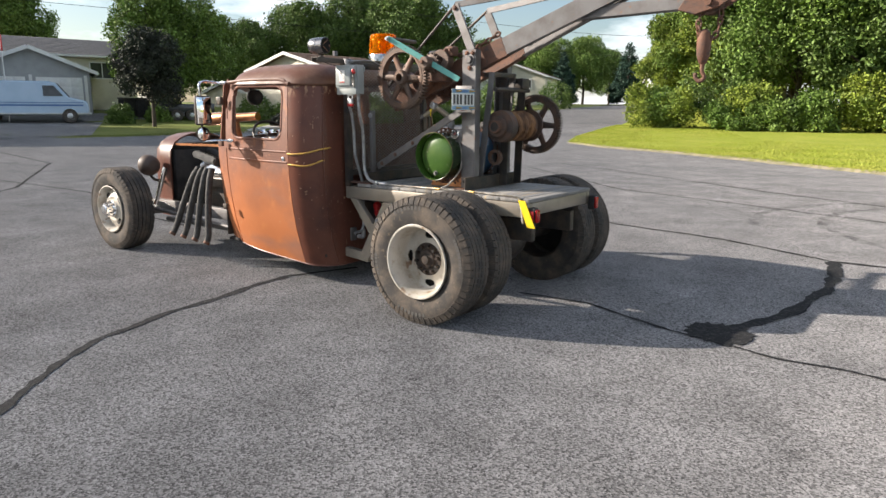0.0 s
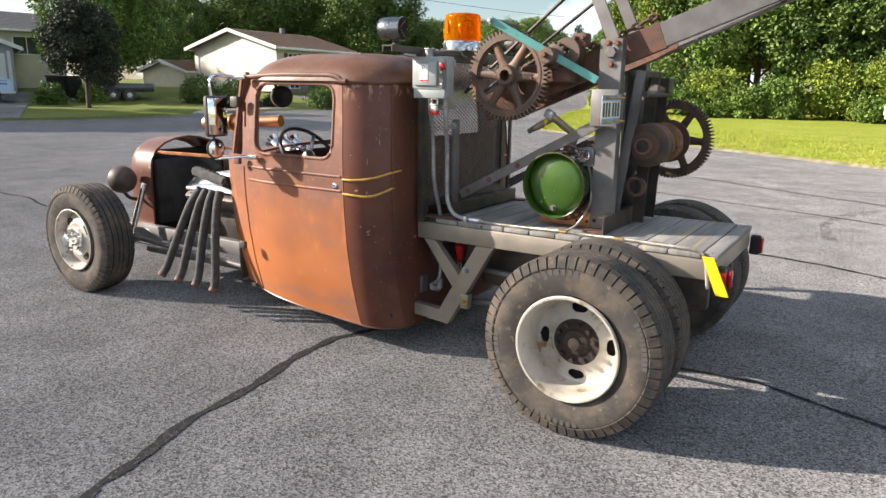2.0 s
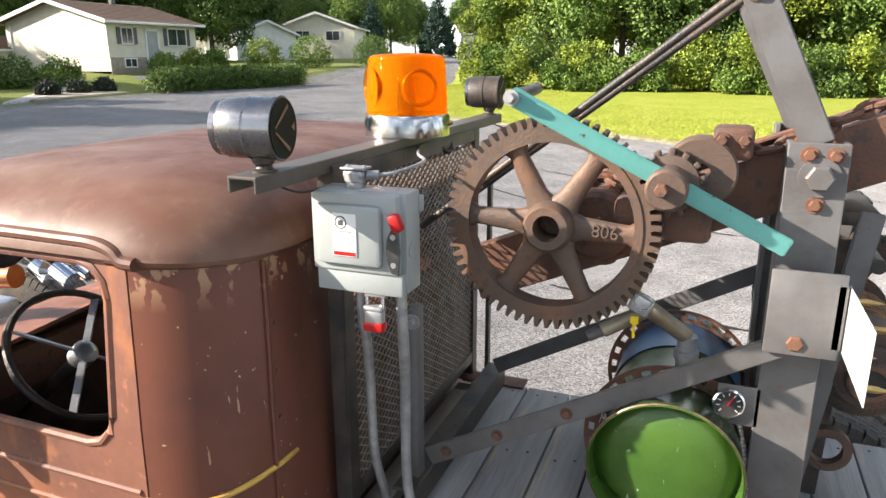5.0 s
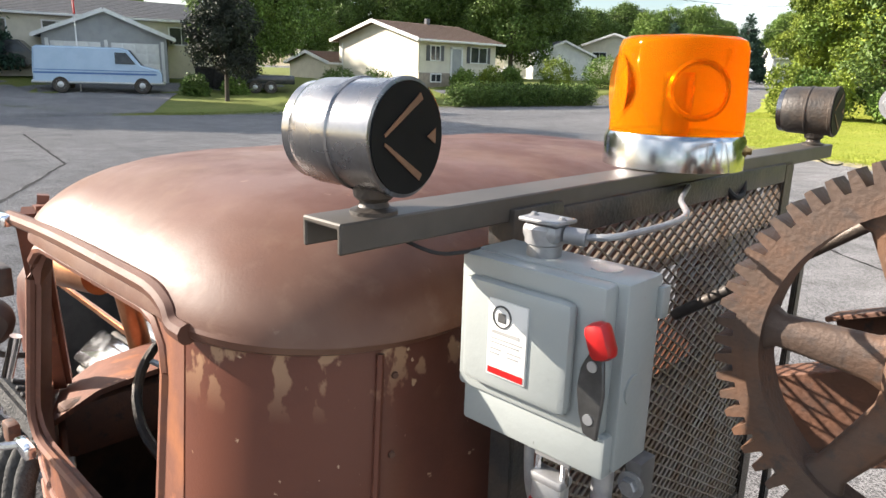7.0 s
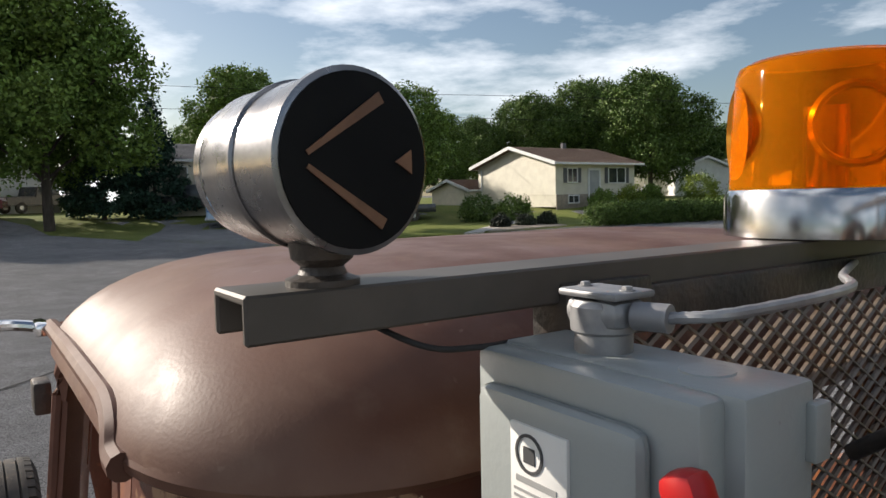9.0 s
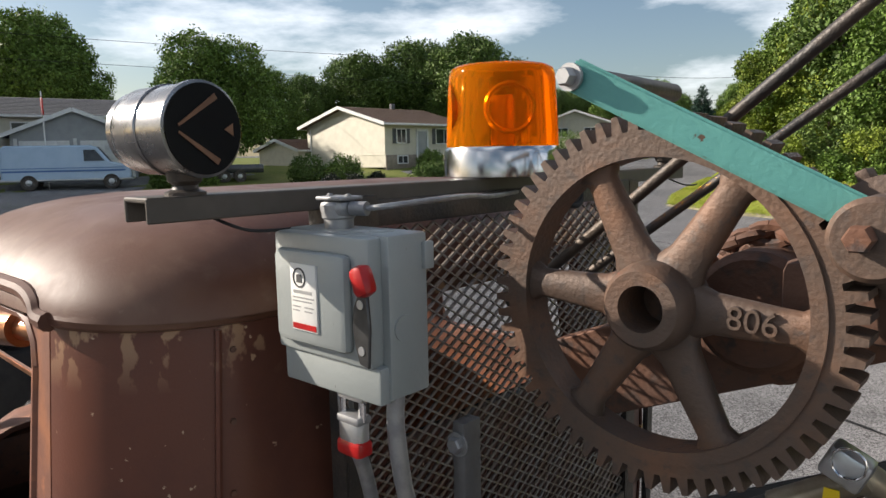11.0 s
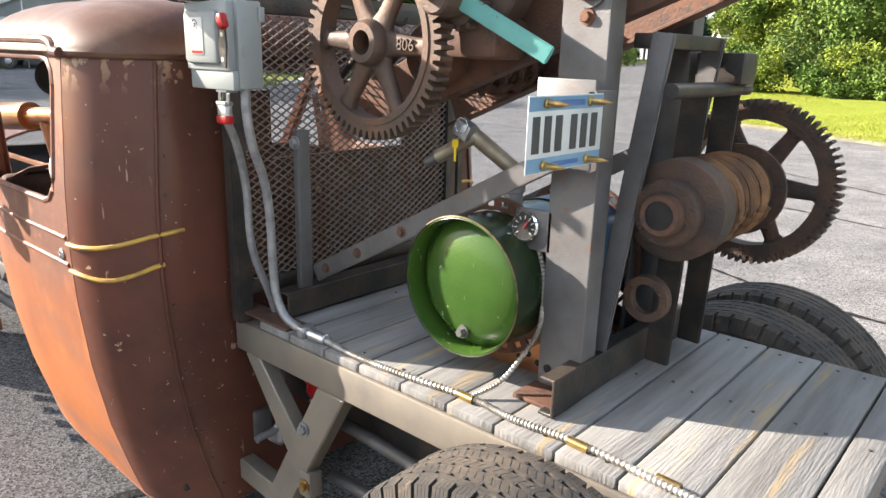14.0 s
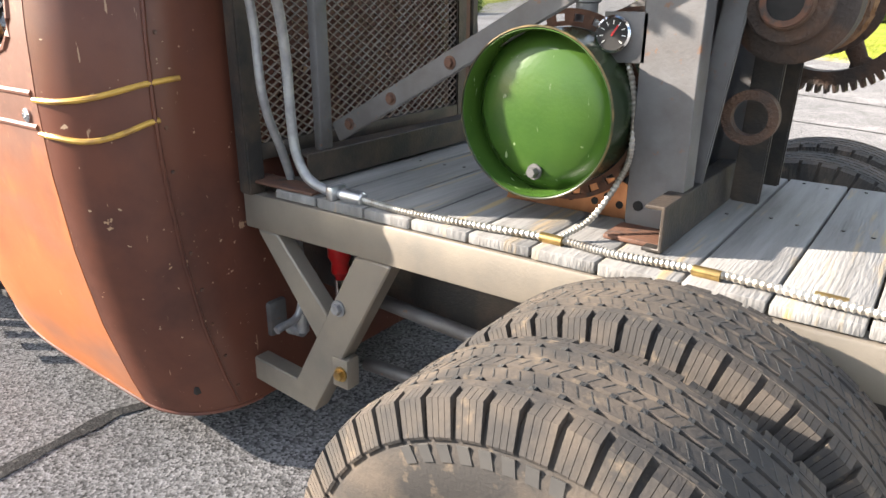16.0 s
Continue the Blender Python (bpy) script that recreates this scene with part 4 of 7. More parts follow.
for sgn in (-1, 1):
    y_out = -1.04 if sgn < 0 else my(-1.04)
    w = 0.235
    base = Matrix.Translation((FX, y_out - sgn * w / 2, FR))
    f = Matrix.Translation((FX, 0, FR)) @ pose(0, 0, 0, 90 if sgn < 0 else -90)
    yo = -y_out if sgn < 0 else y_out
    prof = [(0.212, yo + 0.003), (0.205, yo + 0.005), (0.196, yo - 0.01), (0.188, yo - 0.05), (0.178, yo - 0.07), (0.15, yo - 0.045), (0.11, yo - 0.03), (0.09, yo - 0.035), (0.0, yo - 0.035)]
    wheel = part("front_wheel", lathe(prof, f, 56, caps=False), M_RIM, truck, "narrow front wheel with dirty steel rim")
    t = tyre_bm(FR, w, 0.205, 0)
    t.transform(base)
    part("tyre", t, M_RUBBER, wheel, "black front tyre")
    lg = lug_bm(FR, w, 52)
    lg.transform(base)
    part("tread_band", lg, M_RUBBER, wheel)
    part("hub", lathe([(0.075, yo - 0.04), (0.075, yo - 0.015), (0.05, yo - 0.005), (0.045, yo + 0.05), (0.035, yo + 0.06), (0.018, yo + 0.062)], f, 28), M_CHROME, wheel, "polished front hub with long nuts")
    for k in range(8):
        a = 2 * math.pi * k / 8
        q = f @ Vector((0.062 * math.cos(a), 0.062 * math.sin(a), yo - 0.02))
        part("lug_nut", bolt(q, (0, sgn, 0), 0.011, 0.05, None, False), M_CHROME, wheel)
    for k in range(4):
        a = 2 * math.pi * k / 4 + 0.6
        q = f @ Vector((0.128 * math.cos(a), 0.128 * math.sin(a), yo - 0.042))
        part("hand_hole", lathe([(0.034, 0), (0.034, 0.008)], along(q, q + Vector((0, sgn, 0))), 20), M_BLACK, wheel)
part("front_axle", tube([(FX, -0.9, FR), (FX, -0.7, FR - 0.05), (FX, YC, FR - 0.09), (FX, my(-0.7), FR - 0.05), (FX, my(-0.9), FR)], 0.032, 12), M_STEEL, truck, "dropped tube front axle")
for s in (-1, 1):
    part("radius_rod", rod((FX, YC + s * 0.52, FR - 0.03), (-2.35, YC + s * 0.42, 0.24), 0.018), M_STEEL, truck)
    part("frame_rail", bx(-3.85, -1.1, YC + s * 0.36 - 0.03, YC + s * 0.36 + 0.03, 0.30, 0.40, 0.008), M_STEEL, truck)
    part("shock", rod((FX + 0.05, YC + s * 0.50, FR), (FX + 0.12, YC + s * 0.42, 0.72), 0.022), M_CHROME, truck)
    part("batwing", prism([(0, 0), (0.20, 0.02), (0.40, -0.04), (0.36, -0.10), (0.12, -0.07), (0.0, -0.08)], 0.012, Matrix.Translation((FX - 0.02, YC + s * 0.50, FR + 0.02))), M_ALU, truck)

# grille shell, radiator, headlamps
shell = bmesh.new()
prev = None
outline = []
for k in np.linspace(0, 1, 25):
    if k < 0.3:
        outline.append((YC - 0.33, 0.25 + 0.55 * k / 0.3))
    elif k <= 0.7:
        a = math.pi - (k - 0.3) / 0.4 * math.pi
        outline.append((YC + 0.33 * math.cos(a), 0.80 + 0.225 * math.sin(a) ** 0.8))
    else:
        outline.append((YC + 0.33, 0.80 - 0.55 * (k - 0.7) / 0.3))
rows = []
for x, g in ((-3.80, 0.93), (-3.775, 0.985), (-3.70, 1.0), (-3.54, 1.0)):
    rows.append([shell.verts.new((x, YC + (y - YC) * g, 0.6 + (z - 0.6) * g)) for y, z in outline])
for a, b in zip(rows, rows[1:]):
    for i in range(len(outline) - 1):
        shell.faces.new((a[i], a[i + 1], b[i + 1], b[i]))
thicken(shell, 0.014)
part("grille_shell", shell, M_QUARTER, truck, "rusty rounded grille shell")
part("radiator", bx(-3.76, -3.68, YC - 0.29, YC + 0.29, 0.28, 0.93, 0.01), M_BLACK, truck)
part("shroud", bx(-3.68, -3.52, YC - 0.30, YC + 0.30, 0.40, 0.88, 0.02), M_BLACK, truck)
for s in (-1, 1):
    hx, hy, hz = -3.69, YC + s * 0.47, 0.735
    hl = part("headlamp", lathe([(0.0, -0.085), (0.05, -0.078), (0.085, -0.045), (0.10, 0.0), (0.10, 0.035)], along((hx, hy, hz), (hx - 1, hy, hz)), 32), M_HEADLAMP, truck, "dark brown round headlamp bucket")
    part("lens", lathe([(0.097, 0.034), (0.07, 0.05), (0.0, 0.058)], along((hx, hy, hz), (hx - 1, hy, hz)), 32, caps=False), M_ALU, hl)
    part("headlamp_bracket", tube([(hx, hy, hz - 0.09), (hx + 0.02, hy - s * 0.03, 0.60), (hx + 0.03, YC + s * 0.34, 0.57)], 0.013, 8), M_DARK, truck)
part("support_bar", beam((-3.56, YC - 0.27, 0.93), (-2.34, YC - 0.33, 0.955), 0.016, 0.022, None, 0.003), M_COPPER, truck)
part("support_bar", beam((-3.56, YC + 0.27, 0.93), (-2.34, YC + 0.33, 0.955), 0.016, 0.022, None, 0.003), M_COPPER, truck)
# engine
eng = part("engine_block", bx(-3.25, -2.50, YC - 0.18, YC + 0.18, 0.30, 0.62, 0.02), M_DARK, truck, "greasy dark engine block")
for s in (-1, 1):
    m = pose(0, YC + s * 0.20, 0.66, -s * 38)
    part("cylinder_head", bx(-3.22, -2.54, -0.10, 0.10, -0.06, 0.06, 0.015, m), M_DARK, eng)
    part("valve_cover", bx(-3.20, -2.56, -0.075, 0.075, 0.06, 0.115, 0.02, m), M_CHROME, eng, "chrome valve cover")
part("intake_manifold", bx(-3.15, -2.60, YC - 0.11, YC + 0.11, 0.66, 0.80, 0.02), M_ALU, eng)
part("carburettor", bx(-2.95, -2.78, YC - 0.08, YC + 0.08, 0.80, 0.93, 0.02), M_ALU, eng)
part("distributor", rod((-2.50, YC + 0.02, 0.62), (-2.48, YC + 0.02, 0.88), 0.05, 20, bev=0.01), M_DARK, eng)
part("fan_pulley", lathe([(0.11, 0), (0.11, 0.02), (0.08, 0.03), (0.1, 0.05), (0.02, 0.06)], along((-3.28, YC, 0.55), (-3.5, YC, 0.55)), 32), M_ALU, eng)
for k in range(4):
    part("velocity_horn", lathe([(0.038, 0), (0.036, 0.09), (0.055, 0.115), (0.052, 0.115), (0.033, 0.088), (0.033, 0.0)], pose(-2.70 + 0.11 * (k % 2) - 0.05, YC + 0.20 + 0.10 * (k // 2), 0.97, 0, -60, 0), 24), M_CHROME, eng)
part("hose", tube([(-3.6, YC + 0.10, 0.83), (-3.4, YC + 0.02, 0.86), (-3.2, YC, 0.80)], 0.028, 10), M_BLACK, eng)
horn = part("copper_horn", lathe([(0.055, 0), (0.055, 0.20), (0.05, 0.22), (0.02, 0.22)], along((-2.52, -0.55, 1.19), (-2.82, -0.60, 1.17)), 28), M_COPPER, truck, "copper cylinder beside the windscreen")
part("tube", rod((-2.52, -0.55, 1.19), (-2.18, -0.48, 1.21), 0.035, 20), M_COPPER, horn)
part("upright", rod((-2.42, -0.53, 1.19), (-2.40, -0.50, 0.98), 0.03, 16), M_COPPER, horn)
# side headers: a finned box with four wrapped pipes a side
for s in (-1, 1):
    def hy(y):
        return y if s < 0 else my(y)
    m = pose(-2.50, hy(-0.70), 0.835, s * 24, 10, 0)
    hd = bmesh.new()
    top = [(-0.14, -0.13), (0.13, -0.10), (0.13, 0.14), (-0.10, 0.16)]
    vs = [[hd.verts.new(m @ Vector((x, y if s < 0 else -y, z))) for x, y in top] for z in (-0.028, 0.028)]
    hd.faces.new(vs[0][::-1])
    hd.faces.new(vs[1])
    for k in range(4):
        hd.faces.new((vs[0][k], vs[0][(k + 1) % 4], vs[1][(k + 1) % 4], vs[1][k]))
    bmesh.ops.recalc_face_normals(hd, faces=hd.faces[:])
    bmesh.ops.bevel(hd, geom=hd.edges[:], offset=0.012, segments=2, affect="EDGES")
    head = part("header_box", hd, M_TWIST, truck, "black finned exhaust collector box")
    for k in range(6):
        part("fin", bx(-0.11 + 0.038 * k, -0.095 + 0.038 * k, -0.10, 0.12, 0.026, 0.038, 0.004, m), M_TWIST, head)
    for k in range(4):
        x, f = -2.575 + 0.060 * k, 3 - k
        p = [(x, hy(-0.795), 0.79), (x - 0.020 * f, hy(-0.825), 0.70), (x - 0.054 * f - 0.01, hy(-0.845), 0.50), (x - 0.094 * f - 0.012, hy(-0.86), 0.27 - 0.004 * k),
             (x - 0.104 * f - 0.014, hy(-0.875), 0.215 - 0.008 * k)]
        part("exhaust_pipe", tube(p, 0.026, 12), M_TWIST, head, "wrapped black exhaust pipe")
        q = Vector(p[-1])
        part("exhaust_tip", lathe([(0.027, 0), (0.027, 0.022), (0.021, 0.022), (0.021, 0.0)], along(q, q + Vector((-0.1, s * 0.5, -0.7))), 20), M_RUST, head)
    part("side_pipe", rod((-3.5, hy(-0.55), 0.24), (-2.35, hy(-0.52), 0.24), 0.025, 14), M_STEEL, truck)


# ---- deck and frame ----
DY0, DY1 = -0.562, mw(-0.562)
for y, o in ((DY0, 1), (DY1, -1)):
    side = bx(-1.10, 0.445, min(y, y + o * 0.05), max(y, y + o * 0.05), 0.632, 0.722, 0.006)
    part("deck_side_rail", side, M_FRAME, truck, "grey-beige painted steel deck rail")
    # V bracket that drops from the rail to the foot ahead of the rear wheel
    ya = y if o > 0 else y - 0.05
    br = prism([(-0.735, 0.631), (-0.630, 0.631), (-0.895, 0.172), (-1.145, 0.195), (-1.145, 0.262), (-0.955, 0.248)], 0.05, Matrix.Translation((0, ya, 0)), None, 0.004)
    part("frame_leg", br, M_FRAME, truck)
    part("frame_strut", prism([(-1.06, 0.631), (-0.99, 0.631), (-0.80, 0.425), (-0.842, 0.345)], 0.045, Matrix.Translation((0, ya + 0.002, 0)), None, 0.004), M_FRAME, truck)
    part("gusset", bx(-0.82, -0.77, ya - 0.003, ya + 0.04, 0.28, 0.36, 0.004), M_FRAME, truck)
    part("frame_bolt", bolt((-0.79, y, 0.492), (0, -o, 0), 0.014, 0.016), M_GALV, truck)
    part("frame_bolt", bolt((-0.79, y - o * 0.003, 0.320), (0, -o, 0), 0.013, 0.016), M_BRASS, truck)
    part("trailing_rod", rod((-0.80, y + o * 0.10, 0.49), (0.0, y + o * 0.10, 0.44), 0.018, 16), M_STEEL, truck)
    part("trailing_rod", rod((-0.80, y + o * 0.10, 0.30), (0.0, y + o * 0.10, 0.33), 0.018, 16), M_STEEL, truck)
    part("inner_frame_rail", bx(-1.10, 0.40, y + o * 0.16 - 0.025, y + o * 0.16 + 0.025, 0.46, 0.60, 0.006), M_DARK, truck)
part("deck_rear_rail", bx(0.405, 0.446, DY0 + 0.05, DY1 - 0.05, 0.64, 0.722, 0.006), M_FRAME, truck)
part("cross_member", bx(-1.10, -1.03, DY0 + 0.05, DY1 - 0.05, 0.645, 0.722, 0.006), M_FRAME, truck)
part("cross_member", bx(-0.30, -0.24, DY0 + 0.05, DY1 - 0.05, 0.645, 0.722, 0.006), M_DARK, truck)
deck = part("deck_bearer", bx(-0.95, 0.43, YC - 0.30, YC - 0.24, 0.65, 0.722, 0.006), M_DARK, truck)
px = -0.985
k = 0
while px < 0.43:
    w = 0.136 + 0.008 * math.sin(k * 2.3)
    x1 = min(px + w, 0.452)
    part("plank", bx(px + 0.0025, x1 - 0.0025, DY0 + 0.003, DY1 - 0.003, 0.724 + 0.0015 * math.sin(k * 5), 0.747 + 0.002 * math.sin(k * 3.1), 0.004), M_PLANK, deck)
    for y in (DY0 + 0.05, YC, DY1 - 0.05):
        for q in (0.3, 0.7):
            part("nail_head", lathe([(0.004, 0), (0.004, 0.0016)], Matrix.Translation((px + w * q, y + 0.01 * math.sin(k * 7 + q * 9), 0.7475 + 0.002 * math.sin(k * 3.1))), 8), M_DARK, deck)
    px += w
    k += 1
# rear lamps and marker
for y, o in ((DY0, 1), (DY1, -1)):
    tl = part("tail_lamp", bx(0.452, 0.502, y - 0.012 if o > 0 else y - 0.04, y + 0.04 if o > 0 else y + 0.012, 0.60, 0.70, 0.01), M_BLACK, truck, "black tail lamp housing with red lens")
    part("lens", bx(0.501, 0.515, y - 0.008 if o > 0 else y - 0.036, y + 0.036 if o > 0 else y + 0.008, 0.61, 0.69, 0.006), M_LAMP_RED, tl)
    part("lens", bx(0.467, 0.497, y - o * 0.019, y - o * 0.011, 0.62, 0.68, 0.003) if o < 0 else bx(0.467, 0.497, y - 0.019, y - 0.011, 0.62, 0.68, 0.003), M_LAMP_RED, tl)
part("marker_strip", prism([(0.392, 0.742), (0.440, 0.742), (0.515, 0.580), (0.462, 0.580)], 0.006, Matrix.Translation((0, DY0 - 0.028, 0))), M_YELLOW, truck, "bright yellow marker strip at the deck corner")

part("air_bag", lathe([(0.012, 0.50), (0.024, 0.52), (0.022, 0.545), (0.030, 0.56), (0.030, 0.59), (0.012, 0.61)], Matrix.Translation((-0.90, -0.44, 0)), 24), M_RED, truck, "orange-red cap of the rear damper")
part("damper", rod((-0.90, -0.44, 0.30), (-0.90, -0.44, 0.50), 0.016, 16), M_CHROME, truck)

# ---- rack with expanded metal ----
RX = -1.072
rack = part("rack_post", beam((RX, -0.552, 0.722), (RX, -0.552, 1.60), 0.05, 0.04, None, 0.004, (1, 0, 0)), M_DARK, truck, "dark steel angle post of the rack")
part("rack_post", beam((RX, 0.312, 0.722), (RX, 0.312, 1.60), 0.05, 0.04, None, 0.004, (1, 0, 0)), M_DARK, truck)
part("rack_stay", beam((RX + 0.07, 0.30, 0.735), (RX + 0.07, 0.30, 1.45), 0.03, 0.012, None, 0.003, (1, 0, 0)), M_DARK, truck)
part("rack_rail", bx(RX - 0.02, RX + 0.02, -0.53, 0.29, 0.80, 0.84, 0.004), M_DARK, truck)
part("rack_rail", bx(RX - 0.02, RX + 0.02, -0.53, 0.29, 1.56, 1.60, 0.004), M_DARK, truck)
part("rack_foot", bx(-1.10, -0.86, -0.56, -0.49, 0.748, 0.756, 0.003), M_RUST, truck)
part("rack_foot", bx(-1.10, -0.86, 0.25, 0.32, 0.748, 0.756, 0.003), M_RUST, truck)
part("rack_channel", channel((-0.93, -0.50, 0.79), (-0.93, 0.26, 0.79), 0.05, 0.07, 0.008, open_side=-1), M_DARK, truck)
part("upright_strap", bx(-0.962, -0.938, -0.445, -0.405, 0.76, 1.265, 0.003), M_STEEL, truck)
part("strap_bolt", bolt((-0.95, -0.445, 1.231), (0, -1, 0), 0.013, 0.014), M_GALV, truck)


def lattice(y0, y1, z0, z1, x, dy, dz, t):
    bm = bmesh.new()
    ny, nz = int((y1 - y0) / dy), int((z1 - z0) / dz)
    for j in range(nz):
        for i in range(ny):
            ya, za = y0 + i * dy, z0 + j * dz
            for (a, b, c, d) in ((ya, za + dz / 2, ya + dy / 2, za + dz), (ya, za + dz / 2, ya + dy / 2, za), (ya + dy / 2, za, ya + dy, za + dz / 2), (ya + dy / 2, za + dz, ya + dy, za + dz / 2)):
                n = Vector((0, -(d - b), c - a)).normalized() * t
                s = Vector((0.0025, 0, 0))
                p, q = Vector((x, a, b)), Vector((x, c, d))
                vs = [bm.verts.new(v) for v in (p - n + s, q - n + s, q + n + s * 0.2, p + n + s * 0.2, p - n - s, q - n - s, q + n - s * 1.4, p + n - s * 1.4)]
                for f in ((0, 1, 2, 3), (7, 6, 5, 4), (0, 4, 5, 1), (3, 2, 6, 7)):
                    bm.faces.new([vs[g] for g in f])
    return bm


part("mesh_panel", lattice(-0.53, 0.292, 0.84, 1.565, RX + 0.012, 0.0355, 0.0217, 0.0016), M_MESH, truck, "rusty expanded metal mesh panel", 0.3)

# ---- lamp bar, beacon, spot lamps ----
BZ = 1.622
part("lamp_bar", channel((-1.088, -0.845, BZ - 0.003), (-1.088, 0.60, BZ - 0.003), 0.024, 0.060, 0.006, (1, 0, 0), 1), M_BAR, truck, "dark painted channel bar across the cab")
part("bar_plate", bx(-1.09, -1.05, -0.60, -0.50, 1.56, 1.608, 0.003), M_DARK, truck)
BC = (-1.090, -0.145)
BH = BZ - 0.013                 # the dome sits low in its shallow base
be = part("beacon_base", lathe([(0.098, BZ), (0.110, BZ + 0.002), (0.110, BZ + 0.046), (0.106, BZ + 0.055), (0.09, BZ + 0.057)], Matrix.Translation((BC[0], BC[1], 0)), 48), M_BASE, truck, "polished base ring of the beacon")
part("dome", lathe([(0.104, BH + 0.068), (0.1035, BH + 0.10), (0.098, BH + 0.198), (0.094, BH + 0.209), (0.085, BH + 0.214), (0.0, BH + 0.220), (0.0, BH + 0.215), (0.083, BH + 0.210), (0.094, BH + 0.195), (0.0995, BH + 0.10), (0.100, BH + 0.070)],
                   Matrix.Translation((BC[0], BC[1], 0)), 64, caps=False), M_AMBER, be, "translucent amber beacon dome").visible_shadow = False
part("lens_ring", lathe([(0.040, 0), (0.046, 0.005), (0.042, 0.010), (0.038, 0.008), (0.036, 0.003)], along((BC[0] + 0.055, BC[1] - 0.05, BH + 0.135), (BC[0] + 0.5, BC[1] - 0.6, BH + 0.135)), 36, caps=False), M_AMBER_IN, be)
part("reflector", lathe([(0.0, 0.0), (0.035, 0.008), (0.055, 0.03)], along((BC[0] - 0.05, BC[1] - 0.045, BH + 0.135), (BC[0] - 0.4, BC[1] - 0.4, BH + 0.135)), 32, caps=False), M_AMBER_IN, be)
part("rotator", rod((BC[0], BC[1], BZ + 0.05), (BC[0], BC[1], BH + 0.16), 0.022, 16), M_AMBER_IN, be)
part("terminal_screw", bolt((BC[0] + 0.105, BC[1] + 0.03, BH + 0.045), (1, 0.3, 0), 0.006, 0.01), M_BRASS, be)
for y in (-0.785, 0.53):
    c = Vector((-1.080, y, BZ + 0.077))
    ax = Vector((0.965, 0.15 if y < 0 else 0.05, 0.0)).normalized()
    m = along(c - ax * 0.05, c + ax) @ Matrix.Scale(0.62, 4)
    lamp = part("arrow_lamp", lathe([(0.05, -0.035), (0.078, -0.03), (0.0845, -0.015), (0.086, 0.05), (0.089, 0.052), (0.089, 0.056), (0.086, 0.058), (0.087, 0.13), (0.091, 0.132), (0.091, 0.142), (0.084, 0.144)], m, 48),
                M_LAMP if y < 0 else M_DARK, truck, "cylindrical aluminium turn-signal lamp with black arrow face")
    part("arrow_face", lathe([(0.085, 0.140), (0.085, 0.1465)], m, 40), M_FACE, lamp)
    # visor at the back top and arrow openings
    part("visor", lathe([(0.080, -0.028), (0.079, -0.045)], m, 48, caps=False), M_LAMP, lamp)
    f = m @ Matrix.Translation((0, 0, 0.1475))
    u = (f.to_3x3().inverted() @ Vector((0, 0, 1)))
    a0 = math.atan2(u.y, u.x) - math.pi / 2
    f = f @ Matrix.Rotation(a0, 4, "Z")
    for sgn in (-1, 1):
        sb = bmesh.new()
        a, b = Vector((-0.058, sgn * 0.006, 0)), Vector((0.028, sgn * 0.062, 0))
        d = (b - a).normalized()
        nn = Vector((-d.y, d.x, 0)) * 0.006
        own = [a - nn * 0.4, b - nn, b + nn, a + nn * 0.4]
        vs = [sb.verts.new(f @ (p + Vector((0, 0, h)))) for h in (0, 0.0015) for p in own]
        for q in ((0, 1, 2, 3), (7, 6, 5, 4), (0, 4, 5, 1), (1, 5, 6, 2), (2, 6, 7, 3), (3, 7, 4, 0)):
            sb.faces.new([vs[i] for i in q])
        bmesh.ops.recalc_face_normals(sb, faces=sb.faces[:])
        part("arrow_stroke", sb, M_ARROW, lamp, "dull amber arrow stroke")
    part("arrow_tail", lathe([(0.014, 0), (0.014, 0.0015)], f @ Matrix.Translation((0.058, 0, 0)) @ Matrix.Rotation(math.pi, 4, "Z"), 3), M_ARROW, lamp)
    part("lamp_foot", lathe([(0.024, 0.0), (0.024, 0.004), (0.016, 0.007), (0.014, 0.012), (0.020, 0.017), (0.022, 0.030)], Matrix.Translation((-1.082, y, BZ)), 28), M_DARK, lamp)
    part("lamp_wire", tube([(-1.10, y + 0.02, BZ - 0.02), (-1.06, y + 0.06, BZ - 0.045), (-1.05, y + 0.10, BZ - 0.05), (-1.05, y + 0.14, BZ - 0.05)], 0.0022, 6), M_BLACK, lamp)
part("beacon_wire", tube([(-1.08, 0.0, BZ - 0.01), (-1.05, 0.02, BZ - 0.06), (-1.05, 0.07, BZ - 0.06), (-1.07, 0.10, BZ - 0.01)], 0.006, 8), M_BLACK, truck)

# ---- switch box ----
X0, X1, Y0, Y1, Z0, Z1 = -1.055, -0.862, -0.682, -0.597, 1.378, 1.574
box = part("switch_box", bx(X0 + 0.002, X1, Y0 + 0.02, Y1, Z0, Z1, 0.004), M_BOX, truck, "grey enamelled electrical switch box")
lid = bx(X0, X1 - 0.012, Y0, Y0 + 0.026, Z0 + 0.04, Z1 - 0.002, 0.005)
part("lid", lid, M_BOX, box)
part("lid_boss", bx(X0 + 0.014, X1 - 0.040, Y0 - 0.014, Y0 + 0.004, Z0 + 0.055, Z1 - 0.022, 0.010), M_BOX, box)
part("lid_lower", bx(X0 + 0.004, X1 - 0.004, Y0 + 0.006, Y0 + 0.03, Z0 - 0.004, Z0 + 0.042, 0.004), M_BOX, box)
lab = part("label_plate", bx(X0 + 0.055, X0 + 0.105, Y0 - 0.0165, Y0 - 0.0135, Z0 + 0.075, Z0 + 0.158, 0.0005), M_WHITE, box, "white printed maker's label")
part("label_red", bx(X0 + 0.057, X0 + 0.103, Y0 - 0.0172, Y0 - 0.016, Z0 + 0.077, Z0 + 0.084, 0), M_RED, lab)
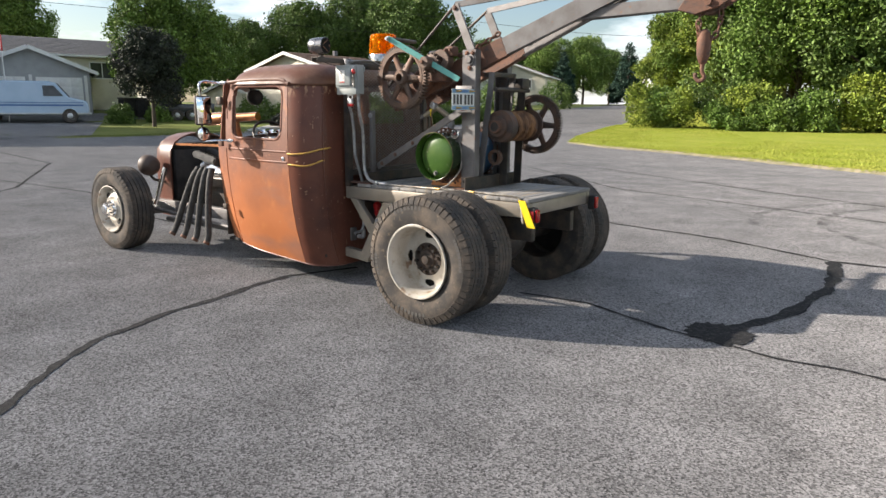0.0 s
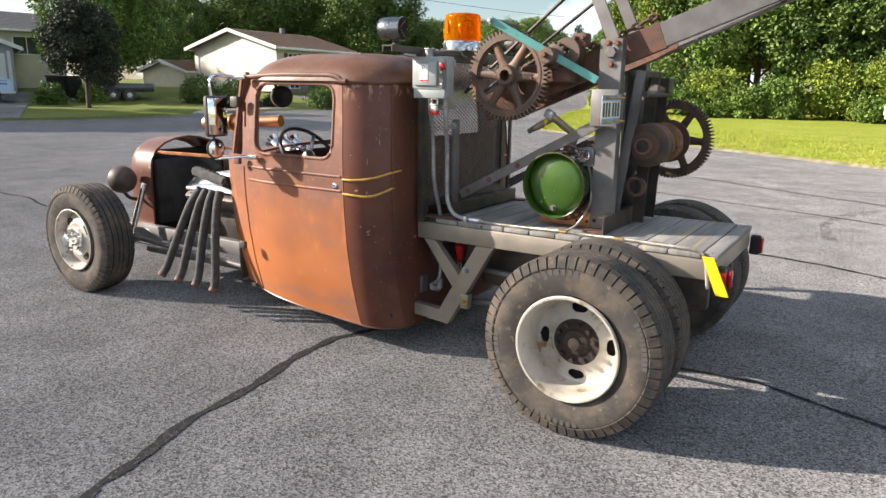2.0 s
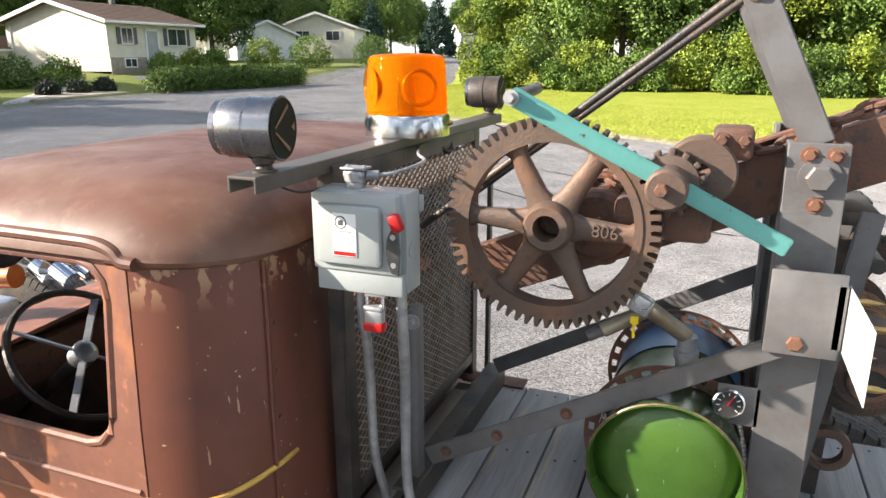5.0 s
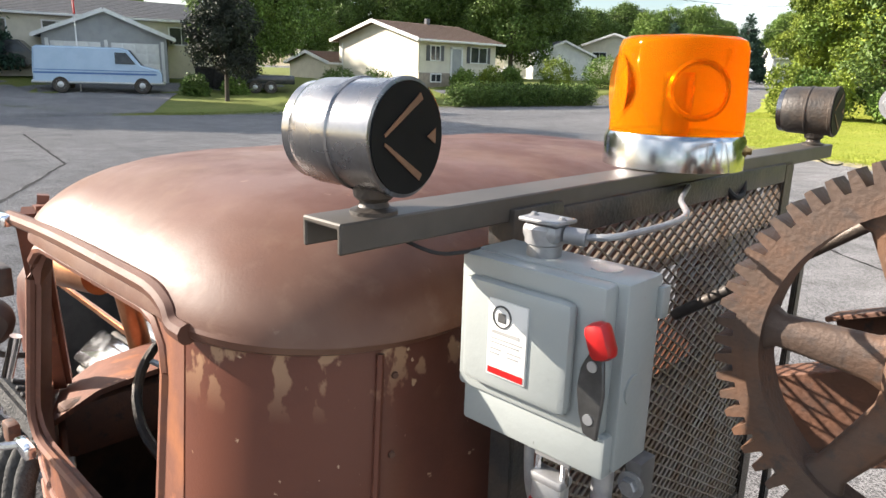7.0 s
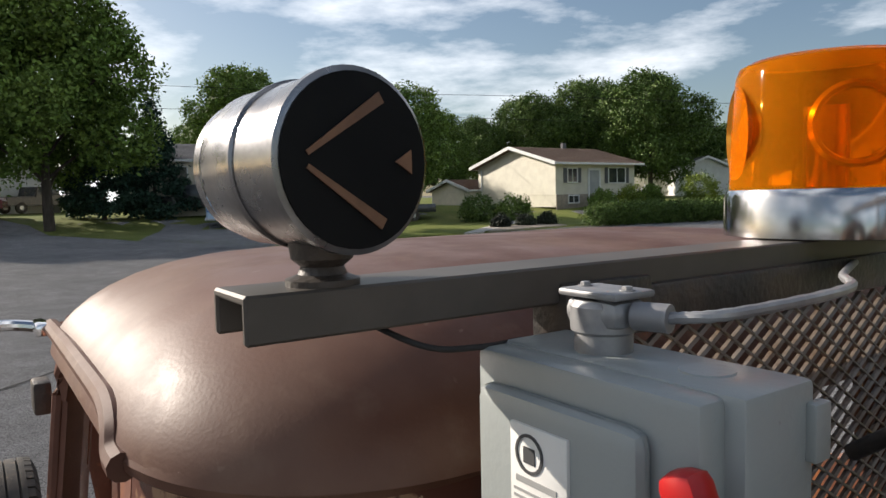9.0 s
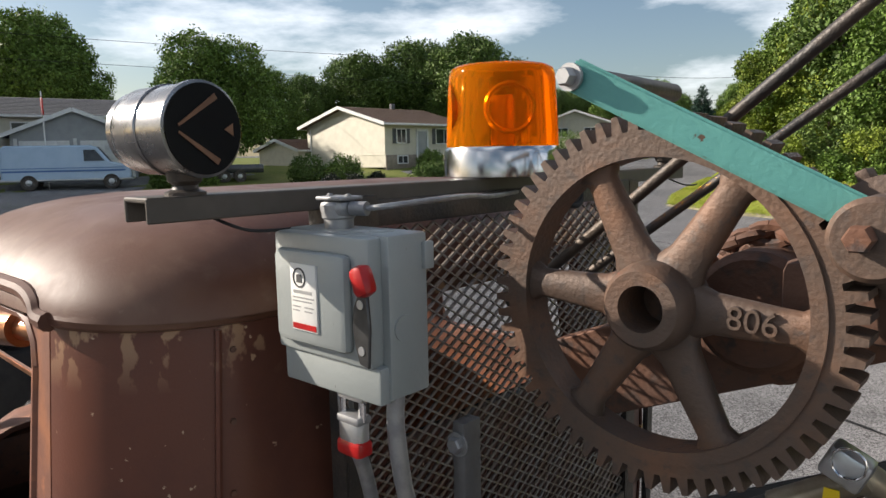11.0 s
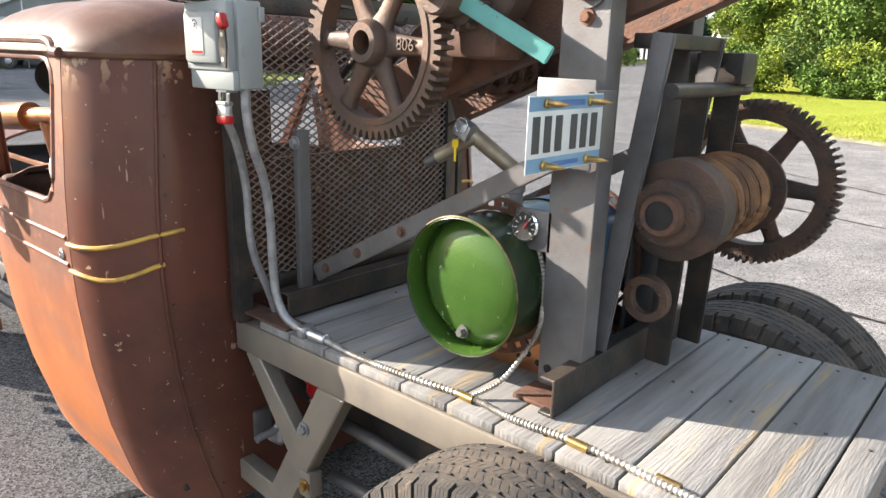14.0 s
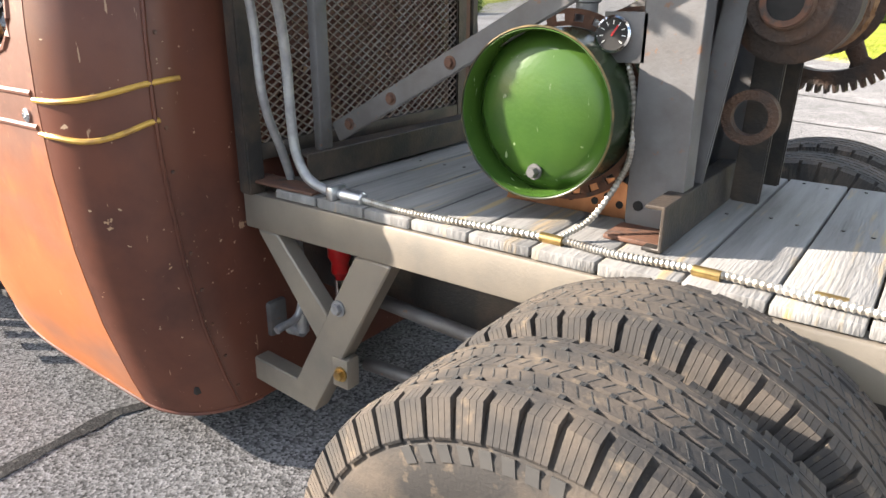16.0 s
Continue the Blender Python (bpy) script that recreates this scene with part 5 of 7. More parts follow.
part("label_mark", lathe([(0.0125, 0), (0.0125, 0.0008), (0.0105, 0.0008), (0.0105, 0)], along((X0 + 0.073, Y0 - 0.0165, Z0 + 0.141), (X0 + 0.073, Y0 - 1, Z0 + 0.141)), 24, caps=False), M_INK, lab)
part("label_mark", bx(X0 + 0.068, X0 + 0.078, Y0 - 0.0172, Y0 - 0.016, Z0 + 0.135, Z0 + 0.145, 0), M_INK, lab)
for z, a, b in ((0.1215, 0.043, 0.080), (0.1155, 0.041, 0.084), (0.111, 0.041, 0.080), (0.104, 0.041, 0.057), (0.104, 0.064, 0.083), (0.099, 0.041, 0.055), (0.099, 0.064, 0.080)):
    part("print_bar", bx(X0 + a + 0.0175, X0 + b + 0.0165, Y0 - 0.0170, Y0 - 0.016, Z0 + z, Z0 + z + (0.004 if z > 0.12 else 0.0018), 0), M_PRINT, lab)
arm = part("handle_arm", prism([(-0.009, -0.045), (0.006, -0.048), (0.010, 0.0), (0.006, 0.046), (-0.004, 0.048), (-0.017, 0.022), (-0.020, 0.0), (-0.016, -0.025)], 0.005, Matrix.Translation((X1 - 0.010, Y0 - 0.012, Z0 + 0.094)), None, 0.0015), M_LEVER, box, "pressed steel switch lever")
for z in (-0.028, 0.026):
    part("lever_hole", lathe([(0.0055, 0), (0.0055, 0.0012)], along((X1 - 0.014, Y0 - 0.0118, Z0 + 0.094 + z), (X1 - 0.014, Y0 - 1, Z0 + 0.094 + z)), 16), M_ALU, arm)
part("handle_grip", bx(-0.011, 0.013, -0.011, 0.011, -0.018, 0.018, 0.008, pose(X1 - 0.007, Y0 - 0.014, Z0 + 0.148, 0, -22, 0)), M_RED, box, "red plastic switch handle")
part("knockout", lathe([(0.016, 0), (0.016, 0.002)], along((X1, (Y0 + Y1) / 2, Z0 + 0.085), (0, (Y0 + Y1) / 2, Z0 + 0.085)), 20), M_BOX, box)
part("knockout", lathe([(0.016, 0), (0.0155, 0.0012)], Matrix.Translation((X1 - 0.045, (Y0 + Y1) / 2 + 0.01, Z1)), 24), M_BOX, box)
part("side_hinge", bx(X1 - 0.002, X1 + 0.006, Y1 - 0.010, Y1 + 0.006, Z1 - 0.045, Z1 - 0.012, 0.002), M_BOX, box)
EX, EY = X0 + 0.072, -0.632
el = part("conduit_elbow", lathe([(0.019, 0), (0.019, 0.012), (0.0215, 0.014), (0.022, 0.030), (0.019, 0.034)], Matrix.Translation((EX, EY, Z1)), 24), M_GALV, box, "cast conduit elbow with screwed cap")
part("elbow_body", bx(EX - 0.021, EX + 0.025, EY - 0.017, EY + 0.017, Z1 + 0.016, Z1 + 0.036, 0.008), M_GALV, el)
part("elbow_cap", bx(EX - 0.023, EX + 0.027, EY - 0.019, EY + 0.019, Z1 + 0.036, Z1 + 0.041, 0.002), M_GALV, el)
for ex in (EX - 0.016, EX + 0.020):
    part("cap_screw", bolt((ex, EY, Z1 + 0.041), (0, 0, 1), 0.0035, 0.003), M_GALV, el)
part("lead_gland", rod((EX + 0.026, EY, Z1 + 0.026), (EX + 0.048, EY + 0.006, Z1 + 0.026), 0.009, 14), M_GALV, box)
part("flex_lead", tube([(EX + 0.045, EY + 0.005, Z1 + 0.026), (EX + 0.075, EY + 0.03, Z1 + 0.030), (EX + 0.08, -0.48, Z1 + 0.034), (EX - 0.01, -0.30, Z1 + 0.022), (EX - 0.07, -0.15, Z1 + 0.02)], 0.0038, 10, n=10, ribs=0.06), M_GALV, box)
# conduits
part("conduit", tube([(-0.975, -0.64, 1.378), (-0.975, -0.635, 1.31), (-0.985, -0.60, 1.23), (-0.995, -0.573, 1.12), (-0.995, -0.562, 0.95), (-0.995, -0.510, 0.80), (-0.995, -0.492, 0.70), (-0.995, -0.492, 0.42), (-0.995, -0.58, 0.38)], 0.0105, 12), M_GALV, truck, "galvanised conduit down the rack")
part("conduit_fitting", lathe([(0.017, 0), (0.017, 0.05), (0.013, 0.055)], along((-0.995, -0.492, 0.345), (-1.1, -0.492, 0.335)), 20), M_GALV, truck)
part("conduit_fitting", rod((-0.995, -0.492, 0.40), (-0.995, -0.492, 0.345), 0.016, 16), M_GALV, truck)
part("conduit", tube([(-0.89, -0.63, 1.378), (-0.89, -0.63, 1.32), (-0.893, -0.615, 1.24), (-0.91, -0.575, 1.15), (-0.92, -0.555, 1.05), (-0.922, -0.55, 0.92), (-0.915, -0.548, 0.84), (-0.885, -0.545, 0.785), (-0.83, -0.54, 0.763), (-0.78, -0.537, 0.760)],
                    0.0115, 12), M_GALV, truck, "bent galvanised conduit to the deck edge")
part("conduit_clip", bx(-0.815, -0.795, -0.56, -0.515, 0.747, 0.778, 0.004), M_ALU, truck)
part("conduit_coupling", rod((-0.785, -0.537, 0.760), (-0.725, -0.535, 0.758), 0.0155, 14, bev=0.003), M_ALU, truck)
flexpts = [(-0.73, -0.535, 0.757), (-0.60, -0.545, 0.756), (-0.45, -0.535, 0.756), (-0.27, -0.515, 0.756), (-0.15, -0.525, 0.756), (0.0, -0.515, 0.757), (0.18, -0.53, 0.757), (0.33, -0.545, 0.757), (0.39, -0.568, 0.748), (0.41, -0.580, 0.70), (0.425, -0.58, 0.60)]
part("flex_conduit", tube(flexpts, 0.0070, 8, n=34, ribs=0.17), M_FLEX, truck, "armoured flexible conduit along the deck edge")
part("flex_conduit", tube([(-0.27, -0.505, 0.756), (-0.235, -0.45, 0.785), (-0.212, -0.385, 0.85), (-0.208, -0.35, 0.90), (-0.22, -0.33, 1.0), (-0.245, -0.335, 1.09)], 0.0056, 8, n=20, ribs=0.17), M_FLEX, truck)
for x in (-0.30, -0.02, 0.16):
    part("ferrule", rod((x, -0.518, 0.756), (x + 0.045, -0.52, 0.756), 0.0095, 12), M_BRASS, truck)

# ---- padlock ----
pl = thing("padlock", (-0.935, -0.655, 1.31), "chipped red padlock hung on the switch box hasp", "padlock")
part("body", bx(-0.955, -0.915, -0.671, -0.649, 1.300, 1.345, 0.007), M_ALU, pl)
part("bumper", bx(-0.957, -0.913, -0.673, -0.647, 1.293, 1.315, 0.006), M_RED, pl, "chipped red bumper")
part("top_band", bx(-0.956, -0.914, -0.672, -0.648, 1.335, 1.347, 0.004), M_GALV, pl)
part("shackle", tube([(-0.952, -0.66, 1.34), (-0.952, -0.66, 1.368), (-0.947, -0.66, 1.383), (-0.935, -0.66, 1.39), (-0.923, -0.66, 1.383), (-0.918, -0.66, 1.368), (-0.918, -0.66, 1.34)], 0.005, 10), M_CHROME, pl)
part("hasp", bx(-0.95, -0.905, -0.672, -0.64, 1.368, 1.380, 0.002), M_GALV, truck)

# ---- large gear, crank, pinion ----
def spoked_gear(name, centre, R, teeth, material, label, hub_len=0.10, number=""):
    w, tooth, rim = 0.042, 0.020, 0.024
    cm = Matrix.Translation(centre)
    g = gear_bm(R, teeth, tooth, w, rim, 6, 0.05, 0.028, 0.04)
    g.transform(cm)
    gear = part(name, g, material, truck, label, 0.5)
    lip = lathe([(R - tooth - rim - 0.006, -w / 2 - 0.003), (R - tooth - rim - 0.006, w / 2 + 0.003), (R - tooth - rim + 0.010, w / 2 + 0.003), (R - tooth - rim + 0.010, -w / 2 - 0.003), (R - tooth - rim - 0.006, -w / 2 - 0.003)], cm @ pose(0, 0, 0, -90), 64, caps=False)
    part("rim_web", lip, material, gear)
    part("hub", lathe([(0.027, -hub_len / 2), (0.043, -hub_len / 2), (0.049, -hub_len / 2 + 0.008), (0.052, -0.02), (0.052, 0.02), (0.049, hub_len / 2 - 0.008), (0.043, hub_len / 2), (0.027, hub_len / 2), (0.027, -hub_len / 2)], cm @ pose(0, 0, 0, -90), 40, caps=False), material, gear)
    for k in range(6):
        a = radians(-3 + 60 * k)
        r0, r1 = 0.045, R - tooth - rim + 0.002
        own = bmesh.new()
        rings = []
        for t in np.linspace(0, 1, 7):
            r = r0 + (r1 - r0) * t
            hw = 0.026 - 0.009 * t + 0.016 * max(0, (t - 0.8) / 0.2) ** 2 + 0.008 * max(0, (0.15 - t) / 0.15)
            th = 0.015
            ring = []
            for q in range(12):
                b = 2 * math.pi * q / 12
                ring.append(own.verts.new((r, th * math.sin(b) * 1.0, hw * math.copysign(abs(math.cos(b)) ** 0.6, math.cos(b)))))
            rings.append(ring)
        for p, q in zip(rings, rings[1:]):
            for i in range(12):
                own.faces.new((p[i], p[(i + 1) % 12], q[(i + 1) % 12], q[i]))
        bmesh.ops.recalc_face_normals(own, faces=own.faces[:])
        own.transform(cm @ Matrix.Rotation(-a, 4, "Y"))
        part("spoke", own, material, gear, sharp=1.2)
    if number:
        tm = cm @ Matrix.Translation((0.112, -0.0165, -0.004)) @ pose(0, 0, 0, 90) @ Matrix.Rotation(radians(-3), 4, "Z")
        part("cast_number", text_bm(number, 0.036, tm, 0.003), material, gear)
    return gear


G1 = (-0.637, -0.448, 1.489)
spoked_gear("crank_gear", G1, 0.219, 62, M_GEAR, "large rusty cast-iron spoked gear with cast number", 0.09, "806")
part("gear_shaft", rod((G1[0], -0.43, G1[2]), (G1[0], 0.20, G1[2]), 0.026, 20), M_GEAR_DARK, truck)
PN = Vector((-0.415, -0.44, 1.582))
part("pinion", lathe([(0.034, -0.062), (0.039, -0.057), (0.039, 0.01), (0.056, 0.014), (0.056, 0.055), (0.04, 0.06)], Matrix.Translation(PN) @ pose(0, 0, 0, -90), 28), M_GEAR, truck, "pinion boss on the crank shaft")
part("pinion_bolt", bolt(PN + Vector((-0.008, -0.062, 0.002)), (0, -1, 0), 0.013, 0.02, None, False), M_RUST, truck)
pin_t = bmesh.new()
for k in range(14):
    bx(-0.006, 0.006, 0.016, 0.052, 0.050, 0.066, 0.002, Matrix.Translation(PN) @ Matrix.Rotation(2 * math.pi * k / 14, 4, "Y"), pin_t)
part("pinion_teeth", pin_t, M_GEAR, truck)
brk = lathe([(0.02, -0.03), (0.066, -0.03), (0.070, -0.025), (0.070, 0.03), (0.066, 0.035), (0.02, 0.035), (0.02, -0.03)], Matrix.Translation((-0.362, -0.36, 1.600)) @ pose(0, 0, 0, -90), 36, caps=False)
part("bearing_cap", brk, M_GEAR, truck, "rusted half-round bearing cap")
part("bearing_lug", bx(-0.345, -0.27, -0.37, -0.30, 1.625, 1.69, 0.012), M_RUST, truck)
for x in (-0.328, -0.288):
    part("bearing_bolt", bolt((x, -0.37, 1.665), (0, -1, 0), 0.010, 0.02), M_RUST, truck)
part("bearing_block", bx(-0.52, -0.33, -0.40, -0.28, 1.46, 1.545, 0.015), M_RUST, truck)
part("crank_shaft", rod((PN.x, -0.40, PN.z), (PN.x, 0.15, PN.z), 0.018, 16), M_GEAR_DARK, truck)
# turquoise crank bar through the pinion boss
part("crank_bar", beam((-0.706, -0.527, 1.750), (-0.192, -0.405, 1.470), 0.011, 0.036, None, 0.003), M_TURQ, truck, "turquoise painted flat steel crank bar")
part("crank_handle", rod((-0.702, -0.52, 1.745), (-0.738, -0.19, 1.748), 0.0135, 16, bev=0.004), M_DARK, truck, "dark crank grip")
part("crank_nut", bolt((-0.702, -0.533, 1.745), (0, -1, 0), 0.0105, 0.018), M_GALV, truck)
# hoist drum behind the gear with piled chain
part("hoist_drum", rod((-0.56, -0.36, 1.47), (-0.56, 0.12, 1.47), 0.075, 28, bev=0.01), M_RUST, truck, "rusted hoist drum")


def chain(points, link, r, parent, material=None, label=""):
    pts = spline(points, 24)
    walked, last, i = 0.0, pts[0], 0
    bm = bmesh.new()
    for p in pts[1:]:
        walked += (p - last).length
        if walked >= link:
            d = (p - last).normalized()
            m = along(p, p + d) @ Matrix.Rotation(math.pi / 2 * (i % 2), 4, "Z")
            loop = []
            for k in range(13):
                a = 2 * math.pi * k / 12
                loop.append(m @ Vector((link * 0.36 * math.cos(a), 0, link * 0.72 * math.sin(a))))
            tube(loop, r, 6, bm, curved=False)
            walked, i = 0.0, i + 1
        last = p
    return part("chain", bm, material or M_RUST, parent, label)


chain([(-0.34, -0.28, 1.645), (-0.25, -0.27, 1.635), (-0.15, -0.26, 1.68), (0.0, -0.24, 1.76)], 0.034, 0.0065, truck, None, "rusty link chain along the boom")
for k in range(5):
    y = -0.30 + 0.06 * k
    loop = [(-0.56 + (0.088 + 0.006 * math.sin(k)) * math.cos(a), y + 0.028 * a / 6.28, 1.47 + 0.088 * math.sin(a)) for a in np.linspace(0, 2 * math.pi, 14)]
    chain(loop, 0.034, 0.007, truck)

# ---- crane: posts, boom, mast, hook ----
for y, o in ((-0.345, 1), (my(-0.345), -1)):
    pb = channel((-0.156, y + o * 0.006, 0.752), (-0.156, y + o * 0.006, 1.662), 0.048, 0.108, 0.012, (1, 0, 0), o)
    post = part("crane_post", pb, M_STEEL, truck, "weathered grey steel channel post")
    part("pivot_bolt", bolt((-0.150, y, 1.598), (0, -o, 0), 0.026, 0.022), M_STEEL, post)
    for x, z in ((-0.172, 1.640), (-0.128, 1.640), (-0.152, 1.545)):
        part("plate_bolt", bolt((x, y, z), (0, -o, 0), 0.011, 0.013), M_RUST, post)
    part("post_hole", lathe([(0.010, 0), (0.010, 0.002)], along((-0.185, y, 0.795), (-0.185, y - o, 0.795)), 16), M_BLACK, post)
    part("post_foot", bx(-0.215, -0.095, min(y, y - o * 0.09), max(y, y - o * 0.09), 0.748, 0.758, 0.003), M_RUST, post)
    # boom side, from the rack up to the knee
    yb = y + o * 0.02
    lo, kn = Vector((-0.945, yb, 1.278)), Vector((0.84, YC - o * 0.055, 2.00))
    lo = lo + (kn - lo) * 0.055
    mid = lo + (kn - lo) * ((0.05 - lo.x) / (kn.x - lo.x))
    part("boom_lower", channel(lo, mid, 0.04, 0.125, 0.009, (0, 0, 1), -1 if o > 0 else 1), M_RUST, truck, "rusty lower boom channel")
    part("boom_upper", channel(mid, kn, 0.04, 0.112, 0.009, (0, 0, 1), -1 if o > 0 else 1), M_STEEL, truck, "weathered steel upper boom channel")
    # mast and ties
    mt = Vector((-0.30, YC - o * 0.19, 1.955))
    part("mast", beam((-0.155, YC - o * 0.195, 1.655), mt, 0.014, 0.060, None, 0.003, (1, 0, 0.3)), M_STEEL, truck, "pitted flat steel mast")
    part("mast_rivet", bolt(mt + Vector((0.005, -o * 0.007, -0.02)), (0, -o, 0), 0.012, 0.014), M_RUST, truck)
    part("top_tie", beam(mt, (0.86, YC - o * 0.05, 2.055), 0.010, 0.040, None, 0.003), M_STEEL, truck)
    part("tie_rod", rod(mt, (-1.02, YC - o * 0.10, 1.40), 0.009, 12), M_DARK, truck, "thin dark tie rod")
    # diagonal brace strap
    part("brace_strap", beam((-0.93, y - o * 0.055, 0.862), (-0.13, y - o * 0.045, 1.297), 0.010, 0.048, None, 0.003), M_STEEL, truck, "flat steel diagonal brace")
    for t in (0.42, 0.22, 0.06):
        p = Vector((-0.93, y - o * 0.055, 0.862)).lerp(Vector((-0.13, y - o * 0.045, 1.297)), t)
        part("brace_rivet", bolt(p + Vector((0, -o * 0.004, 0)), (0, -o, 0), 0.010, 0.010), M_RUST, truck)
    part("brace_bolt", bolt((-0.16, y - o * 0.055, 1.285), (0, -o, 0), 0.016, 0.016), M_RUST, truck)
    # second legs and winch bearings
    yl = y + o * 0.075
    part("winch_leg", beam((-0.128, yl + o * 0.02, 0.76), (-0.034, yl + o * 0.02, 1.52), 0.012, 0.046, None, 0.003, (1, 0, 0)), M_STEEL, truck)
    part("rear_leg", beam((-0.055, 0.035 - o * 0.095, 0.76), (-0.035, 0.035 - o * 0.095, 1.42), 0.012, 0.06, None, 0.003, (1, 0, 0)), M_DARK, truck)
part("base_angle", channel((-0.098, -0.46, 0.792), (-0.098, my(-0.42), 0.792), 0.03, 0.085, 0.007, (0, 0, 1), -1), M_DARK, truck, "dark steel base channel across the deck")
part("cross_tie", bx(-0.10, -0.02, -0.25, my(-0.25), 1.49, 1.52, 0.004), M_DARK, truck)
part("pawl_bracket", bx(-0.09, 0.02, 0.05, 0.14, 1.42, 1.49, 0.006), M_DARK, truck)
part("pawl_shaft", rod((-0.01, -0.25, 1.41), (-0.01, 0.18, 1.41), 0.016, 14), M_DARK, truck)
part("sheet_bracket", bx(-0.215, -0.085, -0.41, -0.402, 1.26, 1.43, 0.002), M_STEEL, truck)
# boom head
kn = Vector((0.84, YC, 2.00))
part("boom_extension", channel((0.46, YC - 0.05, 1.855), (1.20, YC - 0.035, 1.872), 0.03, 0.07, 0.008, (0, 0, 1), -1), M_STEEL, truck)
part("boom_extension", channel((0.46, YC + 0.05, 1.855), (1.20, YC + 0.035, 1.872), 0.03, 0.07, 0.008, (0, 0, 1), 1), M_STEEL, truck)
part("boom_nose", beam((0.80, YC, 2.03), (1.22, YC, 1.905), 0.10, 0.05, None, 0.006), M_STEEL, truck)
head = part("boom_head", prism([(1.14, 1.83), (1.20, 1.92), (1.32, 1.935), (1.42, 1.915), (1.43, 1.87), (1.36, 1.83), (1.24, 1.80)], 0.016, Matrix.Translation((0, YC - 0.055, 0)), None, 0.004), M_RUST, truck, "rusty cheek plates of the boom head")
part("cheek", prism([(1.14, 1.83), (1.20, 1.92), (1.32, 1.935), (1.42, 1.915), (1.43, 1.87), (1.36, 1.83), (1.24, 1.80)], 0.016, Matrix.Translation((0, YC + 0.04, 0)), None, 0.004), M_RUST, head)
part("sheave", lathe([(0.02, -0.03), (0.062, -0.03), (0.066, -0.026), (0.048, -0.006), (0.048, 0.006), (0.066, 0.026), (0.062, 0.03), (0.02, 0.03)], Matrix.Translation((1.31, YC, 1.862)) @ pose(0, 0, 0, -90), 32), M_GEAR_DARK, head)
part("sheave_pin", rod((1.31, YC - 0.075, 1.862), (1.31, YC + 0.075, 1.862), 0.02, 16), M_RUST, head)
chain([(1.26, YC - 0.02, 1.83), (1.255, YC - 0.02, 1.72), (1.275, YC, 1.66)], 0.036, 0.006, head)
chain([(1.36, YC + 0.02, 1.84), (1.35, YC + 0.02, 1.72), (1.30, YC, 1.64)], 0.036, 0.006, head)
hook = part("hook_block", lathe([(0.012, 0.09), (0.03, 0.075), (0.04, 0.03), (0.036, -0.05), (0.022, -0.09), (0.012, -0.10)], Matrix.Translation((1.285, YC, 1.635)), 24), M_RUST, head, "rusty swivel hook block")
part("hook", tube([(1.285, YC, 1.55), (1.285, YC, 1.50), (1.30, YC, 1.465), (1.275, YC, 1.445), (1.25, YC, 1.465), (1.252, YC, 1.49)], 0.012, 10), M_RUST, head)
part("tail_light_ball", lathe([(0.0, -0.03), (0.018, -0.026), (0.026, -0.008), (0.026, 0.012), (0.016, 0.026), (0.0, 0.03)], Matrix.Translation((0.29, YC - 0.10, 2.035)), 24), M_LAMP_RED, truck, "small red marker lamp on the tie bar")
# wire-rope winch
WZ = 1.168
part("winch_shaft", rod((0.006, -0.262, WZ), (0.006, 0.36, WZ), 0.028, 20), M_GEAR_DARK, truck)
part("winch_hub", lathe([(0.030, -0.275), (0.043, -0.275), (0.046, -0.270), (0.046, -0.258), (0.066, -0.254), (0.071, -0.248), (0.072, -0.226), (0.098, -0.220), (0.106, -0.212), (0.107, -0.150), (0.095, -0.135), (0.08, -0.10)], Matrix.Translation((0.006, 0, WZ)) @ pose(0, 0, 0, -90), 40), M_GEAR_DARK, truck, "rusty brown cast winch hub with open end")
part("winch_bore", lathe([(0.030, -0.2745), (0.030, -0.2755)], Matrix.Translation((0.006, 0, WZ)) @ pose(0, 0, 0, -90), 24), M_BLACK, truck)
part("winch_bore_rim", lathe([(0.030, -0.272), (0.030, -0.279), (0.040, -0.279), (0.042, -0.272)], Matrix.Translation((0.006, 0, WZ)) @ pose(0, 0, 0, -90), 32, caps=False), M_RUST, truck)
part("winch_drum", rod((0.006, -0.13, WZ), (0.006, 0.17, WZ), 0.082, 28), M_GEAR_DARK, truck)
coil = []
for k in range(16 * 24):
    a = 2 * math.pi * k / 24
    coil.append((0.006 + (0.090 + 0.006 * math.sin(k * 0.05)) * math.cos(a), -0.115 + 0.015 * k / 24, WZ + (0.090 + 0.006 * math.sin(k * 0.05)) * math.sin(a)))
part("wire_rope", tube(coil, 0.0085, 6, curved=False), M_ROPE, truck, "rusty wire rope wound on the drum")
part("winch_flange", lathe([(0.06, 0.165), (0.112, 0.165), (0.112, 0.178), (0.06, 0.178)], Matrix.Translation((0.006, 0, WZ)) @ pose(0, 0, 0, -90), 36), M_GEAR_DARK, truck)
spoked_gear("winch_gear", (0.006, 0.27, WZ + 0.006), 0.210, 68, M_GEAR_DARK, "dark cast-iron spoked winch gear", 0.08)
part("winch_brake_band", lathe([(0.034, -0.20), (0.052, -0.20), (0.052, -0.175), (0.034, -0.175), (0.034, -0.20)], Matrix.Translation((-0.04, 0, 0.96)) @ pose(0, 0, 0, -90), 32, caps=False), M_GEAR_DARK, truck)

